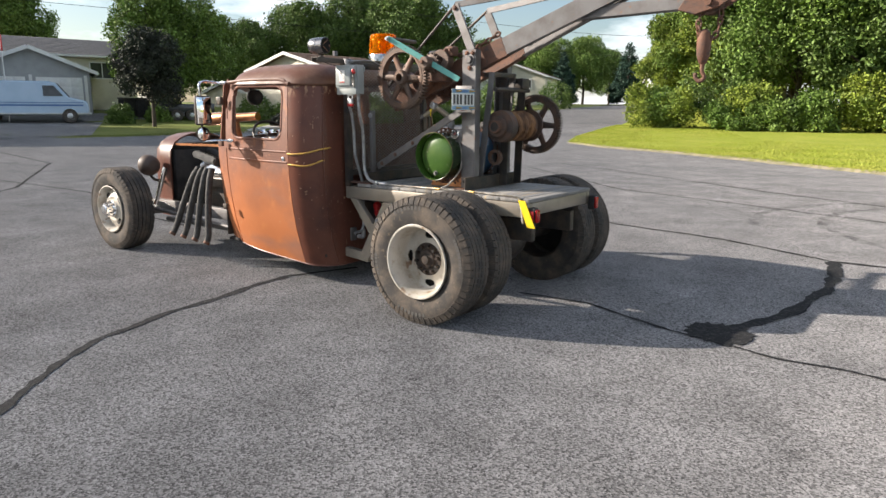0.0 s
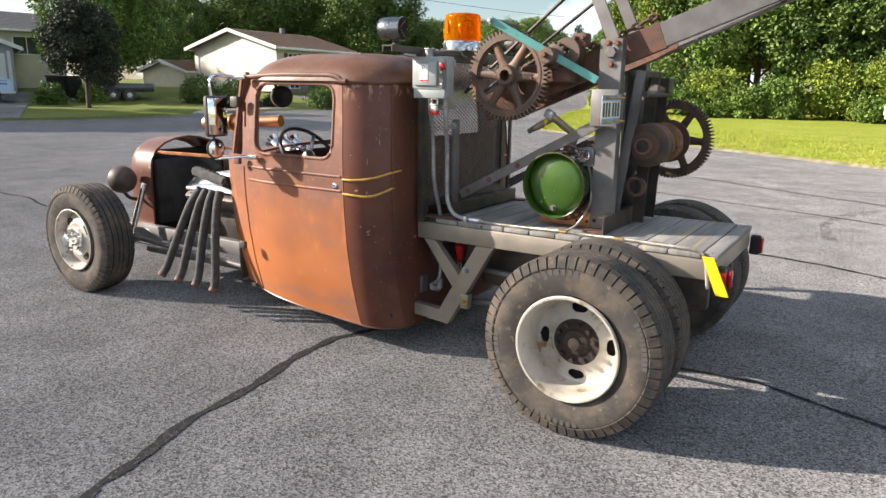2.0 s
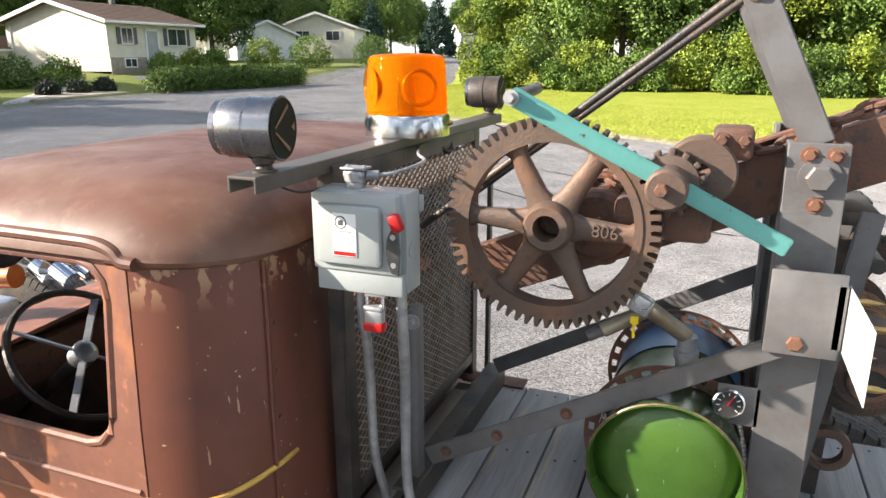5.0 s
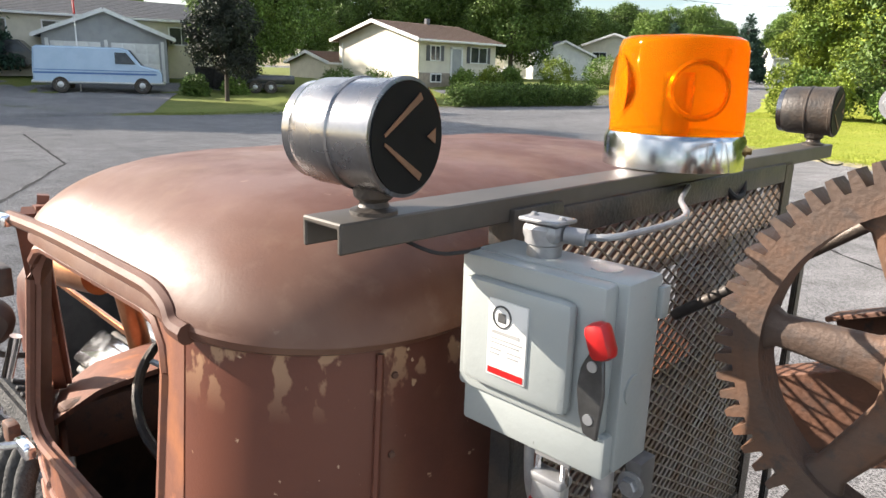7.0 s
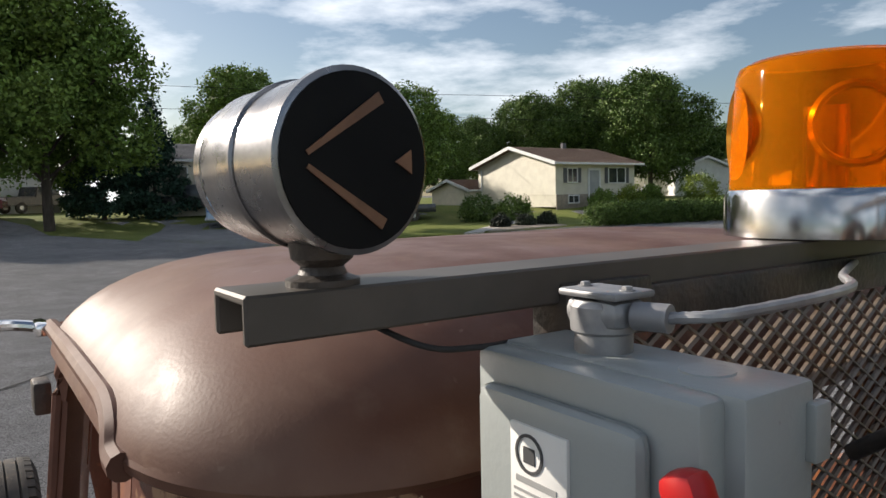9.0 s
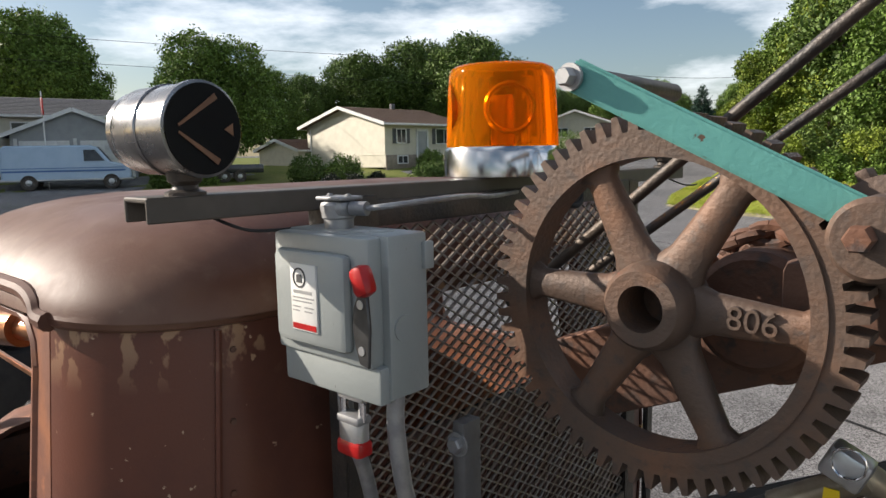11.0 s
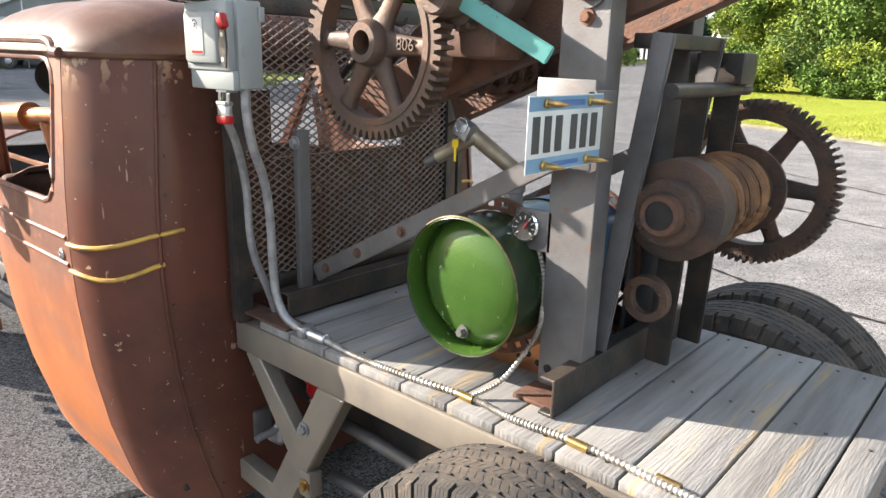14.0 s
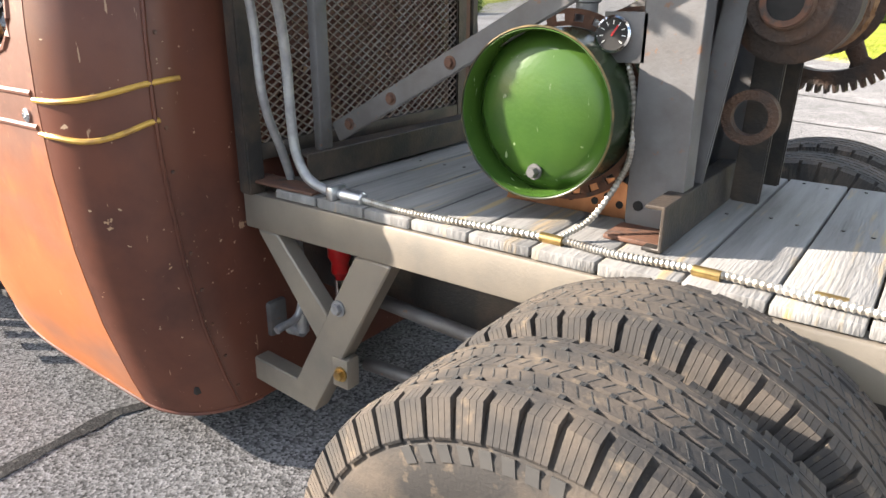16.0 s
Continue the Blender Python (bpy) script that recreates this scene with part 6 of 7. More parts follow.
# ---- tank, gauge, fill pipe ----
TX, TZ, TR = -0.376, 0.962, 0.158
Tm = Matrix.Translation((TX, 0, TZ)) @ pose(0, 0, 0, -90)
tank = part("air_tank", lathe([(TR, -0.435), (TR + 0.004, -0.437), (TR + 0.004, -0.425), (TR, -0.42), (TR - 0.001, -0.30), (TR - 0.001, 0.14), (TR - 0.02, 0.18), (0.08, 0.215), (0, 0.225)], Tm, 64, caps=False), M_GREEN_DARK, truck, "dark green steel air tank lying across the deck")
part("tank_end", lathe([(0.0, -0.418), (0.07, -0.415), (0.12, -0.405), (0.142, -0.392), (0.150, -0.38), (TR - 0.002, -0.376), (TR - 0.002, -0.43), (TR, -0.437), (TR + 0.005, -0.434)], Tm, 64, caps=False), M_GREEN, tank, "bright green dished tank end with scratches")
part("drain_plug", bolt((TX - 0.003, -0.408, TZ - 0.115), (0, -1, 0), 0.011, 0.02), M_STEEL, tank)
part("rim_edge", lathe([(TR + 0.0035, -0.4385), (TR + 0.0065, -0.436), (TR + 0.0035, -0.4335)], Tm, 64, caps=False), M_RIM_EDGE, tank, "worn bare edge of the tank rim")
part("rear_shell", lathe([(TR + 0.002, -0.10), (TR + 0.002, 0.14), (TR - 0.018, 0.182), (0.08, 0.217), (0, 0.227)], Tm, 48, caps=False), M_BLUE, tank, "blue painted rear half of the tank")
for y in (-0.30, 0.08):
    band = bmesh.new()
    n = 108
    rs = (TR + 0.001, TR + 0.010, TR + 0.024, TR + 0.034)
    rg = [[band.verts.new((TX + r * math.cos(2 * math.pi * i / n), y, TZ + r * math.sin(2 * math.pi * i / n))) for i in range(n)] for r in rs]
    for j in range(3):
        for i in range(n):
            if j == 1 and i % 4 in (0, 1):
                continue
            band.faces.new((rg[j][i], rg[j][(i + 1) % n], rg[j + 1][(i + 1) % n], rg[j + 1][i]))
    thicken(band, 0.005)
    part("perforated_band", band, M_RUST, tank, "perforated steel mounting band")
    foot = prism([(-0.13, -0.213), (0.16, -0.213), (0.175, -0.15), (0.12, -0.13), (0.0, -0.165), (-0.10, -0.14)], 0.006, Matrix.Translation((TX, y, TZ)))
    part("tank_foot", foot, M_COPPER if y < 0 else M_RUST, tank)
    for k in range(9):
        part("foot_hole", lathe([(0.008, 0), (0.008, 0.001)], along((TX - 0.08 + 0.027 * k, y - 0.0005, TZ - 0.185 + 0.014 * (k % 2)), (TX - 0.08 + 0.027 * k, y - 1, TZ - 0.185 + 0.014 * (k % 2))), 12), M_BLACK, tank)
part("fill_neck", lathe([(0.028, 0), (0.028, 0.02), (0.022, 0.022), (0.022, 0.055), (0.027, 0.057), (0.027, 0.075), (0.022, 0.078), (0.021, 0.11)], Matrix.Translation((TX + 0.02, -0.27, TZ + TR - 0.012)), 24), M_GALV, tank, "galvanised pipe neck")
vt = Vector((TX - 0.005, -0.30, 1.235))
valve = part("valve_body", rod((TX + 0.02, -0.27, 1.215), vt + Vector((-0.07, -0.02, 0.06)), 0.019, 18, bev=0.004), M_VALVE, truck, "weathered brass and steel valve assembly")
part("valve_elbow", rod(vt + Vector((-0.055, -0.02, 0.055)), vt + Vector((-0.155, -0.04, -0.005)), 0.017, 18, bev=0.004), M_VALVE, valve)
part("valve_tip", rod(vt + Vector((-0.15, -0.04, 0.0)), vt + Vector((-0.185, -0.045, -0.022)), 0.013, 16, bev=0.003), M_STEEL, valve)
part("valve_block", bx(-0.024, 0.024, -0.018, 0.018, -0.02, 0.02, 0.006, Matrix.Translation(vt + Vector((-0.075, -0.035, 0.068))) @ pose(0, 0, 0, 0, 25, 0)), M_ALU, valve)
part("key_ring", tube([vt + Vector((-0.07 + 0.018 * math.cos(a), -0.055, 0.078 + 0.018 * math.sin(a))) for a in np.linspace(0, 6.283, 13)], 0.0015, 6, curved=False), M_CHROME, valve)
part("key", prism([(-0.008, 0.0), (0.008, 0.0), (0.009, -0.016), (0.003, -0.02), (0.003, -0.05), (-0.003, -0.05), (-0.003, -0.02), (-0.009, -0.016)], 0.002, Matrix.Translation(vt + Vector((-0.085, -0.058, 0.045)))), M_YELLOW, valve, "small yellow brass key")
gc = Vector((-0.262, -0.350, 1.110))
ga = along(gc, gc + Vector((0.12, -1, 0.12)))
gg = part("pressure_gauge", lathe([(0.026, -0.02), (0.030, -0.005), (0.033, 0.0), (0.033, 0.008), (0.029, 0.011), (0.027, 0.007)], ga, 36), M_CHROME, truck, "round pressure gauge with chrome bezel")
part("dial", lathe([(0.0275, 0.0068), (0.0275, 0.0078)], ga, 32), M_BLACK, gg)
for k in range(9):
    a = radians(-40 + 32.5 * k)
    q = ga @ Matrix.Rotation(a, 4, "Z") @ Matrix.Translation((0.021, 0, 0.0082))
    part("dial_mark", bx(-0.0035, 0.0035, -0.0008, 0.0008, 0, 0.0006, 0, q), M_WHITE, gg)
part("needle", bx(-0.004, 0.018, -0.0015, 0.0015, 0.0085, 0.0095, 0, ga @ Matrix.Rotation(radians(60), 4, "Z")), M_RED, gg)
part("gauge_bracket", bx(-0.285, -0.20, -0.345, -0.340, 1.06, 1.15, 0.002), M_STEEL, truck)

# ---- registration plate, its writing as plain bars ----
PX = -0.078
plate = part("registration_plate", bx(PX - 0.001, PX + 0.001, -0.636, -0.391, 1.276, 1.406, 0.0008), M_PLATE_W, truck, "white and blue registration plate on the post")
part("plate_top_band", bx(PX + 0.001, PX + 0.0016, -0.634, -0.393, 1.381, 1.404, 0), M_PLATE, plate)
part("plate_low_band", bx(PX + 0.001, PX + 0.0016, -0.634, -0.393, 1.278, 1.302, 0), M_PLATE, plate)
for i in range(6):
    y = -0.622 + 0.035 * i + (0.014 if i > 2 else 0)
    part("plate_bar", bx(PX + 0.001, PX + 0.002, y, y + 0.022, 1.310, 1.372, 0.0004), M_INK, plate)
part("plate_bar", bx(PX + 0.0012, PX + 0.002, -0.56, -0.46, 1.387, 1.398, 0.0004), M_VAN_STRIPE, plate)
part("plate_bar", bx(PX + 0.0012, PX + 0.002, -0.56, -0.47, 1.284, 1.293, 0.0004), M_VAN_STRIPE, plate)
for y in (-0.585, -0.442):
    for z in (1.289, 1.393):
        part("spike_screw", lathe([(0.009, 0), (0.009, 0.004), (0.006, 0.006), (0.006, 0.025), (0.0, 0.05)], along((PX + 0.001, y, z), (PX + 1, y, z)), 14), M_BRASS, plate, "pointed brass screw")
part("plate_bracket", bx(-0.10, -0.082, -0.41, -0.33, 1.28, 1.41, 0.002), M_STEEL, truck)


# ---- ground ----
def lift(x, y):
    """Height of the land: level round the truck, rising gently across the street."""
    r = math.hypot(x, y)
    return float(np.interp(r, (0, 24, 33, 39.5, 42, 46, 80, 400), (0, 0, 0.22, 0.28, 0.74, 1.05, 1.5, 3.0)))


def polar_ground():
    bm = bmesh.new()
    radii = [0.0001, 1, 2, 4, 7, 11, 16, 20, 24, 28, 33, 36, 39.5, 42, 46, 55, 70, 100, 160, 300, 700, 1600]
    n = 72
    rings = [[bm.verts.new((r * math.cos(2 * math.pi * i / n), r * math.sin(2 * math.pi * i / n), lift(r, 0))) for i in range(n)] for r in radii]
    for a, b in zip(rings, rings[1:]):
        for i in range(n):
            bm.faces.new((a[i], b[i], b[(i + 1) % n], a[(i + 1) % n]))
    bmesh.ops.remove_doubles(bm, verts=bm.verts[:], dist=0.001)
    bmesh.ops.recalc_face_normals(bm, faces=bm.faces[:])
    return bm


solo("ground", polar_ground(), M_ASPHALT, "grey worn asphalt of a wide residential street", "ground", "", "structure", 2)


def dense(line, step):
    out = []
    for a, b in zip(line, line[1:]):
        n = max(1, int(math.dist(a, b) / step))
        out += [(a[0] + (b[0] - a[0]) * i / n, a[1] + (b[1] - a[1]) * i / n) for i in range(n)]
    return out + [line[-1]]


def resample(line, n):
    line = dense(line, 0.3)
    return [line[round(i * (len(line) - 1) / (n - 1))] for i in range(n)]


def sheet(inner, outer, rows, cols, up, edge=0.0):
    """A strip of land between two lines, on the lie of the ground."""
    a, b = resample(inner, cols), resample(outer, cols)
    bm = bmesh.new()
    grid = []
    for j in range(rows + 1):
        t = (j / rows) ** 2.0
        row = []
        for i in range(cols):
            x, y = a[i][0] + (b[i][0] - a[i][0]) * t, a[i][1] + (b[i][1] - a[i][1]) * t
            wob = edge * (noise.noise((x * 0.9, y * 0.9, 3)) + 0.5 * noise.noise((x * 4, y * 4, 1))) if j == 0 else 0
            x, y = x + wob, y + wob
            row.append(bm.verts.new((x, y, lift(x, y) + (up if j else 0.004) + (0.03 * noise.noise((x * 0.25, y * 0.25, 0)) if j > 1 else 0))))
        grid.append(row)
    for j in range(rows):
        for i in range(cols - 1):
            bm.faces.new((grid[j][i], grid[j][i + 1], grid[j + 1][i + 1], grid[j + 1][i]))
    bmesh.ops.recalc_face_normals(bm, faces=bm.faces[:])
    if sum(f.normal.z for f in bm.faces) < 0:
        bmesh.ops.reverse_faces(bm, faces=bm.faces[:])
    return bm


KERB_R = [(40, 1.5), (20, 3.6), (10, 7.0), (5, 9.6), (1.6, 11.9), (-1.8, 14.3), (-4.6, 16.2), (-7.2, 17.4), (-9.4, 19.2), (-11.0, 23), (-14, 34), (-17.6, 46), (-30, 90)]
KERB_RO = [(120, 30), (110, 45), (100, 60), (90, 75), (80, 90), (70, 100), (60, 110), (50, 115), (40, 120), (30, 122), (20, 124), (10, 126), (-8, 130)]
lawn_r = solo("lawn_1", sheet(KERB_R, KERB_RO, 16, 160, 0.05, 0.18), M_GRASS, "sunlit mown lawn beside the street", "lawn", "", "structure", 2)
KERB_L = [(-70, -6), (-40, 2.2), (-30, 5.2), (-25.2, 7.2), (-24.2, 11), (-24.4, 18), (-24.0, 24), (-22.5, 30), (-23.5, 42), (-29, 62), (-44, 110)]
KERB_LO = [(-150, 10), (-140, 25), (-135, 35), (-130, 45), (-125, 55), (-120, 65), (-115, 75), (-110, 85), (-100, 100), (-90, 115), (-70, 135)]
lawn_l = solo("lawn_2", sheet(KERB_L, KERB_LO, 18, 140, 0.05, 0.15), M_GRASS_DULL_SHADE, "mown front lawns across the street", "lawn", "", "structure", 2)
solo("dry_verge", sheet([(p[0] - 0.05, p[1] - 0.12) for p in KERB_R[2:9]], [(p[0] + 0.16, p[1] + 0.22) for p in KERB_R[2:9]], 2, 120, 0.056, 0.12), M_DIRT, "strip of dry grass and sand along the lawn edge", "verge", "", "structure", 2)
solo("driveway", sheet([(-25.4, 3.0), (-24.9, 9.4)], [(-40, 8.0), (-38.5, 17.0)], 10, 20, 0.075), M_ASPHALT, "asphalt driveway up to the grey garage", "driveway", "", "structure", 2)
solo("garden_path", sheet([(-24.3, 16.2), (-24.2, 17.2)], [(-31, 25), (-30.4, 25.8)], 8, 6, 0.085), M_CONCRETE, "narrow concrete garden path", "path", "", "structure", 2)
solo("front_bed", sheet([(-24.4, 17.6), (-24.3, 22.2)], [(-26.4, 19.2), (-26.4, 23.2)], 6, 14, 0.085), M_BRICK, "mulched flower bed by the street", "flower bed", "", "structure", 2)


def ribbon(points, w0, w1, up, seed):
    """A wandering tar seam on the asphalt."""
    rng = random.Random(seed)
    pts = dense(points, 0.06)
    bm = bmesh.new()
    last = None
    for i, (x, y) in enumerate(pts):
        x2, y2 = pts[min(i + 1, len(pts) - 1)]
        x1, y1 = pts[max(i - 1, 0)]
        d = Vector((x2 - x1, y2 - y1, 0)).normalized()
        n = Vector((-d.y, d.x, 0))
        w = rng.uniform(w0, w1) / 2
        o = n * 0.03 * noise.noise((x * 3, y * 3, seed))
        c = Vector((x, y, lift(x, y) + up)) + o
        pair = (bm.verts.new(c + n * w), bm.verts.new(c - n * w))
        if last:
            bm.faces.new((last[0], last[1], pair[1], pair[0]))
        last = pair
    bmesh.ops.recalc_face_normals(bm, faces=bm.faces[:])
    if sum(f.normal.z for f in bm.faces) < 0:
        bmesh.ops.reverse_faces(bm, faces=bm.faces[:])
    return bm


SEAMS = [([(-1.35, -0.2), (-1.57, -0.74), (-1.49, -1.32), (-1.41, -1.83), (-1.25, -2.37), (-1.0, -2.75), (-0.63, -3.13), (0.2, -3.9)], 0.02, 0.065),
         ([(0.1, -0.05), (0.6, 0.0), (1.0, -0.15), (1.44, -0.28), (1.9, -0.35), (2.6, -0.35), (3.4, -0.6)], 0.015, 0.04),
         ([(1.40, -0.26), (1.62, 0.2), (1.75, 0.7), (1.82, 1.4), (1.78, 2.0), (1.70, 2.5)], 0.05, 0.13),
         ([(1.70, 2.5), (2.3, 2.55), (3.2, 2.2)], 0.03, 0.09),
         ([(1.70, 2.5), (0.6, 3.0), (-0.6, 3.2), (-1.5, 3.6)], 0.02, 0.06),
         ([(-4.2, 0.1), (-5.5, 0.2), (-8, 0.9), (-11, 0.8)], 0.02, 0.05),
         ([(-8, -1.0), (-9.5, 0.5), (-14, 3.0), (-20, 4.0)], 0.03, 0.07),
         ([(2.5, 6.4), (0, 7.6), (-3, 9.4), (-6, 11.0)], 0.02, 0.06),
         ([(-5, 9.0), (-2, 6.5), (2, 5.2), (6, 4.2)], 0.02, 0.05)]
for i, (pts, a, b) in enumerate(SEAMS):
    solo("tar_seam", ribbon(pts, a, b, 0.005, i), M_TAR, "black tar-sealed crack in the asphalt", "road seam", "cracks in the street", "structure", 2)
def mark_material():
    """A thin veil of rubber on the asphalt, broken up by noise."""
    m = mat("tyre_mark_rubber", (0.05, 0.05, 0.05), 0.9, 0, (0.08, 0.08, 0.08), 12, spec=0.15)
    n, l = m.node_tree.nodes, m.node_tree.links
    tc, t, r = n.new("ShaderNodeTexCoord"), n.new("ShaderNodeTexNoise"), n.new("ShaderNodeMapRange")
    t.inputs["Scale"].default_value, t.inputs["Detail"].default_value = 7, 8
    r.inputs["From Min"].default_value, r.inputs["From Max"].default_value = 0.40, 0.75
    r.inputs["To Max"].default_value = 0.55
    l.new(tc.outputs["Object"], t.inputs["Vector"])
    l.new(t.outputs["Fac"], r.inputs["Value"])
    l.new(r.outputs["Result"], n["Principled BSDF"].inputs["Alpha"])
    return m


M_MARK = mark_material()
for i, (cx, cy, rad, a0, a1) in enumerate(((1.2, 6.6, 1.9, -70, 120), (1.4, 6.4, 2.35, -80, 100), (0.2, 7.8, 3.6, -60, 40), (3.4, 5.2, 2.2, 100, 240), (3.2, 5.0, 2.7, 90, 200))):
    arc = [(cx + rad * math.cos(radians(a)), cy + rad * math.sin(radians(a))) for a in np.linspace(a0, a1, 24)]
    solo("tyre_mark", ribbon(arc, 0.09, 0.15, 0.0035 + 0.0004 * i, 30 + i), M_MARK, "faint curved rubber tyre mark on the asphalt", "tyre mark", "tyre marks on the street", "structure", 2)
pb = bmesh.new()
rng = random.Random(4)
vs = [pb.verts.new((1.50 + (0.17 + 0.05 * rng.random()) * math.cos(a), -0.12 + (0.16 + 0.08 * rng.random()) * math.sin(a), 0.0065)) for a in np.linspace(0, 6.1, 46)]
pb.faces.new(vs)
solo("tar_patch", pb, M_TAR, "irregular black tar patch on the asphalt", "road patch", "", "structure", 2)


# ---- grass blades near the lawn edge ----
def blades(line, depth, count, seed, name, label, material):
    rng = random.Random(seed)
    pts = dense(line, 0.2)
    vs, fs = [], []
    for i in range(count):
        k = rng.randrange(len(pts) - 1)
        x, y = pts[k]
        q = rng.random() ** 1.6 * depth
        x += q * 0.6 + rng.uniform(-0.12, 0.12)
        y += q + rng.uniform(-0.12, 0.12)
        z = lift(x, y) + 0.045
        h = rng.uniform(0.02, 0.05)
        a = rng.uniform(0, 6.28)
        w = rng.uniform(0.005, 0.012)
        dx, dy = math.cos(a) * w, math.sin(a) * w
        lx, ly = rng.uniform(-0.04, 0.04), rng.uniform(-0.04, 0.04)
        b = len(vs)
        vs += [(x - dx, y - dy, z), (x + dx, y + dy, z), (x + lx, y + ly, z + h)]
        fs.append((b, b + 1, b + 2))
    me = bpy.data.meshes.new(name)
    me.from_pydata(vs, [], fs)
    me.materials.append(material)
    return tagged(new(name, me), label, "grass", "", "stuff")


blades(KERB_R[3:11], 7.0, 110000, 1, "grass", "short mown grass blades on the sunlit lawn", M_BLADE)
blades([(p[0] - 0.3, p[1]) for p in KERB_L[2:9]], 3.0, 16000, 2, "grass", "short grass blades on the far lawn", M_GRASS_DULL_SHADE)


# ---- trees ----
def leaf_mesh(name, blobs, count, size, material, seed, needle=False):
    """Many small leaf faces gathered in clumps on the blobs: (x, y, z, rx, ry, rz) each."""
    rng = np.random.default_rng(seed)
    vol = np.array([b[3] * b[4] * b[5] for b in blobs]) ** 0.75
    pick = rng.choice(len(blobs), size=count // 10, p=vol / vol.sum())
    B = np.array(blobs)[pick]
    d = rng.normal(size=(len(pick), 3))
    d /= np.linalg.norm(d, axis=1)[:, None]
    rad = rng.uniform(0.35, 1.0, len(pick)) ** 0.45
    rad *= 1 + 0.16 * np.sin(d[:, 0] * 5 + B[:, 0]) * np.cos(d[:, 1] * 6 + B[:, 2])
    centre = B[:, :3] + d * rad[:, None] * B[:, 3:]
    c = np.repeat(centre, 10, axis=0) + rng.normal(size=(len(pick) * 10, 3)) * size * 1.5
    n = len(c)
    u = rng.normal(size=(n, 3))
    u /= np.linalg.norm(u, axis=1)[:, None]
    w = rng.normal(size=(n, 3)) + np.array([0, 0, 0.6])
    v = np.cross(u, w)
    v /= np.linalg.norm(v, axis=1)[:, None] + 1e-9
    s = rng.uniform(0.6, 1.3, n)[:, None] * size
    verts = np.stack([c - u * s, c + v * s * 0.55, c + u * s, c - v * s * 0.55], 1).reshape(-1, 3)
    me = bpy.data.meshes.new(name)
    me.from_pydata(verts.tolist(), [], np.arange(n * 4).reshape(-1, 4).tolist())
    me.materials.append(material)
    return me


def make_tree(height, spread, leaves, size, material, seed, label, clear=0.22, name="tree"):
    """A tapered trunk with limbs and a ragged crown of leaf clumps, standing at the origin."""
    rng = random.Random(seed)
    t = thing(name, (0, 0, 0), label, "tree")
    bm = bmesh.new()
    top = height * 0.72
    tube([(0, 0, -0.2), (0.02 * height * rng.uniform(-1, 1), 0, height * 0.25), (0.03 * height * rng.uniform(-1, 1), 0.02 * height * rng.uniform(-1, 1), top)], 0.022 * height, 10, bm)
    for f in bm.verts:
        k = 1 - 0.75 * max(0, f.co.z) / top
        f.co.x, f.co.y = f.co.x * k, f.co.y * k
    blobs = []
    nb = 13
    for i in range(nb):
        a = 2.4 * i + rng.uniform(-0.4, 0.4)
        q = (i + 0.5) / nb
        z = height * (clear + 0.10 + (0.80 - clear) * q)
        reach = spread * 0.5 * (0.95 * math.sin(math.pi * (0.18 + 0.74 * q)) ** 0.8) * rng.uniform(0.55, 0.85)
        x, y = reach * math.cos(a), reach * math.sin(a)
        s = spread * rng.uniform(0.16, 0.25)
        blobs.append((x, y, z, s, s, s * rng.uniform(0.7, 0.95)))
        tube([(0, 0, z * 0.55), (x * 0.4, y * 0.4, z * 0.78), (x, y, z)], 0.006 * height, 5, bm, 4)
    blobs.append((0, 0, height * 0.9, spread * 0.16, spread * 0.16, height * 0.10))
    blobs.append((0, 0, height * 0.62, spread * 0.26, spread * 0.26, height * 0.2))
    part("trunk", bm, M_BARK, t, sharp=1.5)
    cr = new("crown", leaf_mesh("crown", blobs, leaves, size, material, seed))
    cr.parent = t
    return t


def make_spruce(height, spread, leaves, size, seed, label):
    t = thing("spruce", (0, 0, 0), label, "tree")
    part("trunk", rod((0, 0, -0.2), (0, 0, height * 0.95), 0.02 * height, 8, r1=0.01), M_BARK, t)
    rng = random.Random(seed)
    blobs = []
    for i in range(46):
        q = i / 46
        a = 2.4 * i
        r = spread * 0.5 * (1 - q) ** 0.9 * rng.uniform(0.6, 0.95)
        blobs.append((r * math.cos(a), r * math.sin(a), height * (0.06 + 0.92 * q), spread * 0.14 * (1.1 - q), spread * 0.14 * (1.1 - q), height * 0.025))
    cr = new("crown", leaf_mesh("crown", blobs, leaves, size, M_NEEDLE, seed))
    cr.parent = t
    return t


def make_bush(name, blobs, leaves, size, material, seed, label, category="bush"):
    return tagged(new(name, leaf_mesh(name, blobs, leaves, size, material, seed)), label, category)


def polar(az, dist):
    return -0.5 - dist * math.sin(radians(az)), -1.3 + dist * math.cos(radians(az))


def plant(src, az, dist, scale, turn, first=False, group=""):
    x, y = polar(az, dist)
    m = pose(x, y, lift(x, y), 0, 0, turn)
    if first:
        src.matrix_basis = m @ Matrix.Scale(scale, 4)
        return src
    c = copy_thing(src, m)
    c.scale = (scale, scale, scale)
    if group:
        c["group"] = group
    return c


oak = make_tree(10, 8.5, 52000, 0.11, M_LEAF, 3, "tall broadleaf tree with dense green crown", 0.16)
oak_d = make_tree(10, 9.0, 52000, 0.11, M_LEAF_D, 8, "tall dark green broadleaf tree", 0.14)
ash = make_tree(10, 7.0, 42000, 0.105, M_LEAF_Y, 21, "light yellow-green broadleaf tree in sun", 0.12)
plum = make_tree(6, 4.2, 20000, 0.08, M_LEAF_P, 5, "small dark purple-leaved tree on the lawn", 0.22)
spruce = make_spruce(7, 4.6, 16000, 0.11, 9, "dense blue-green spruce on the lawn")
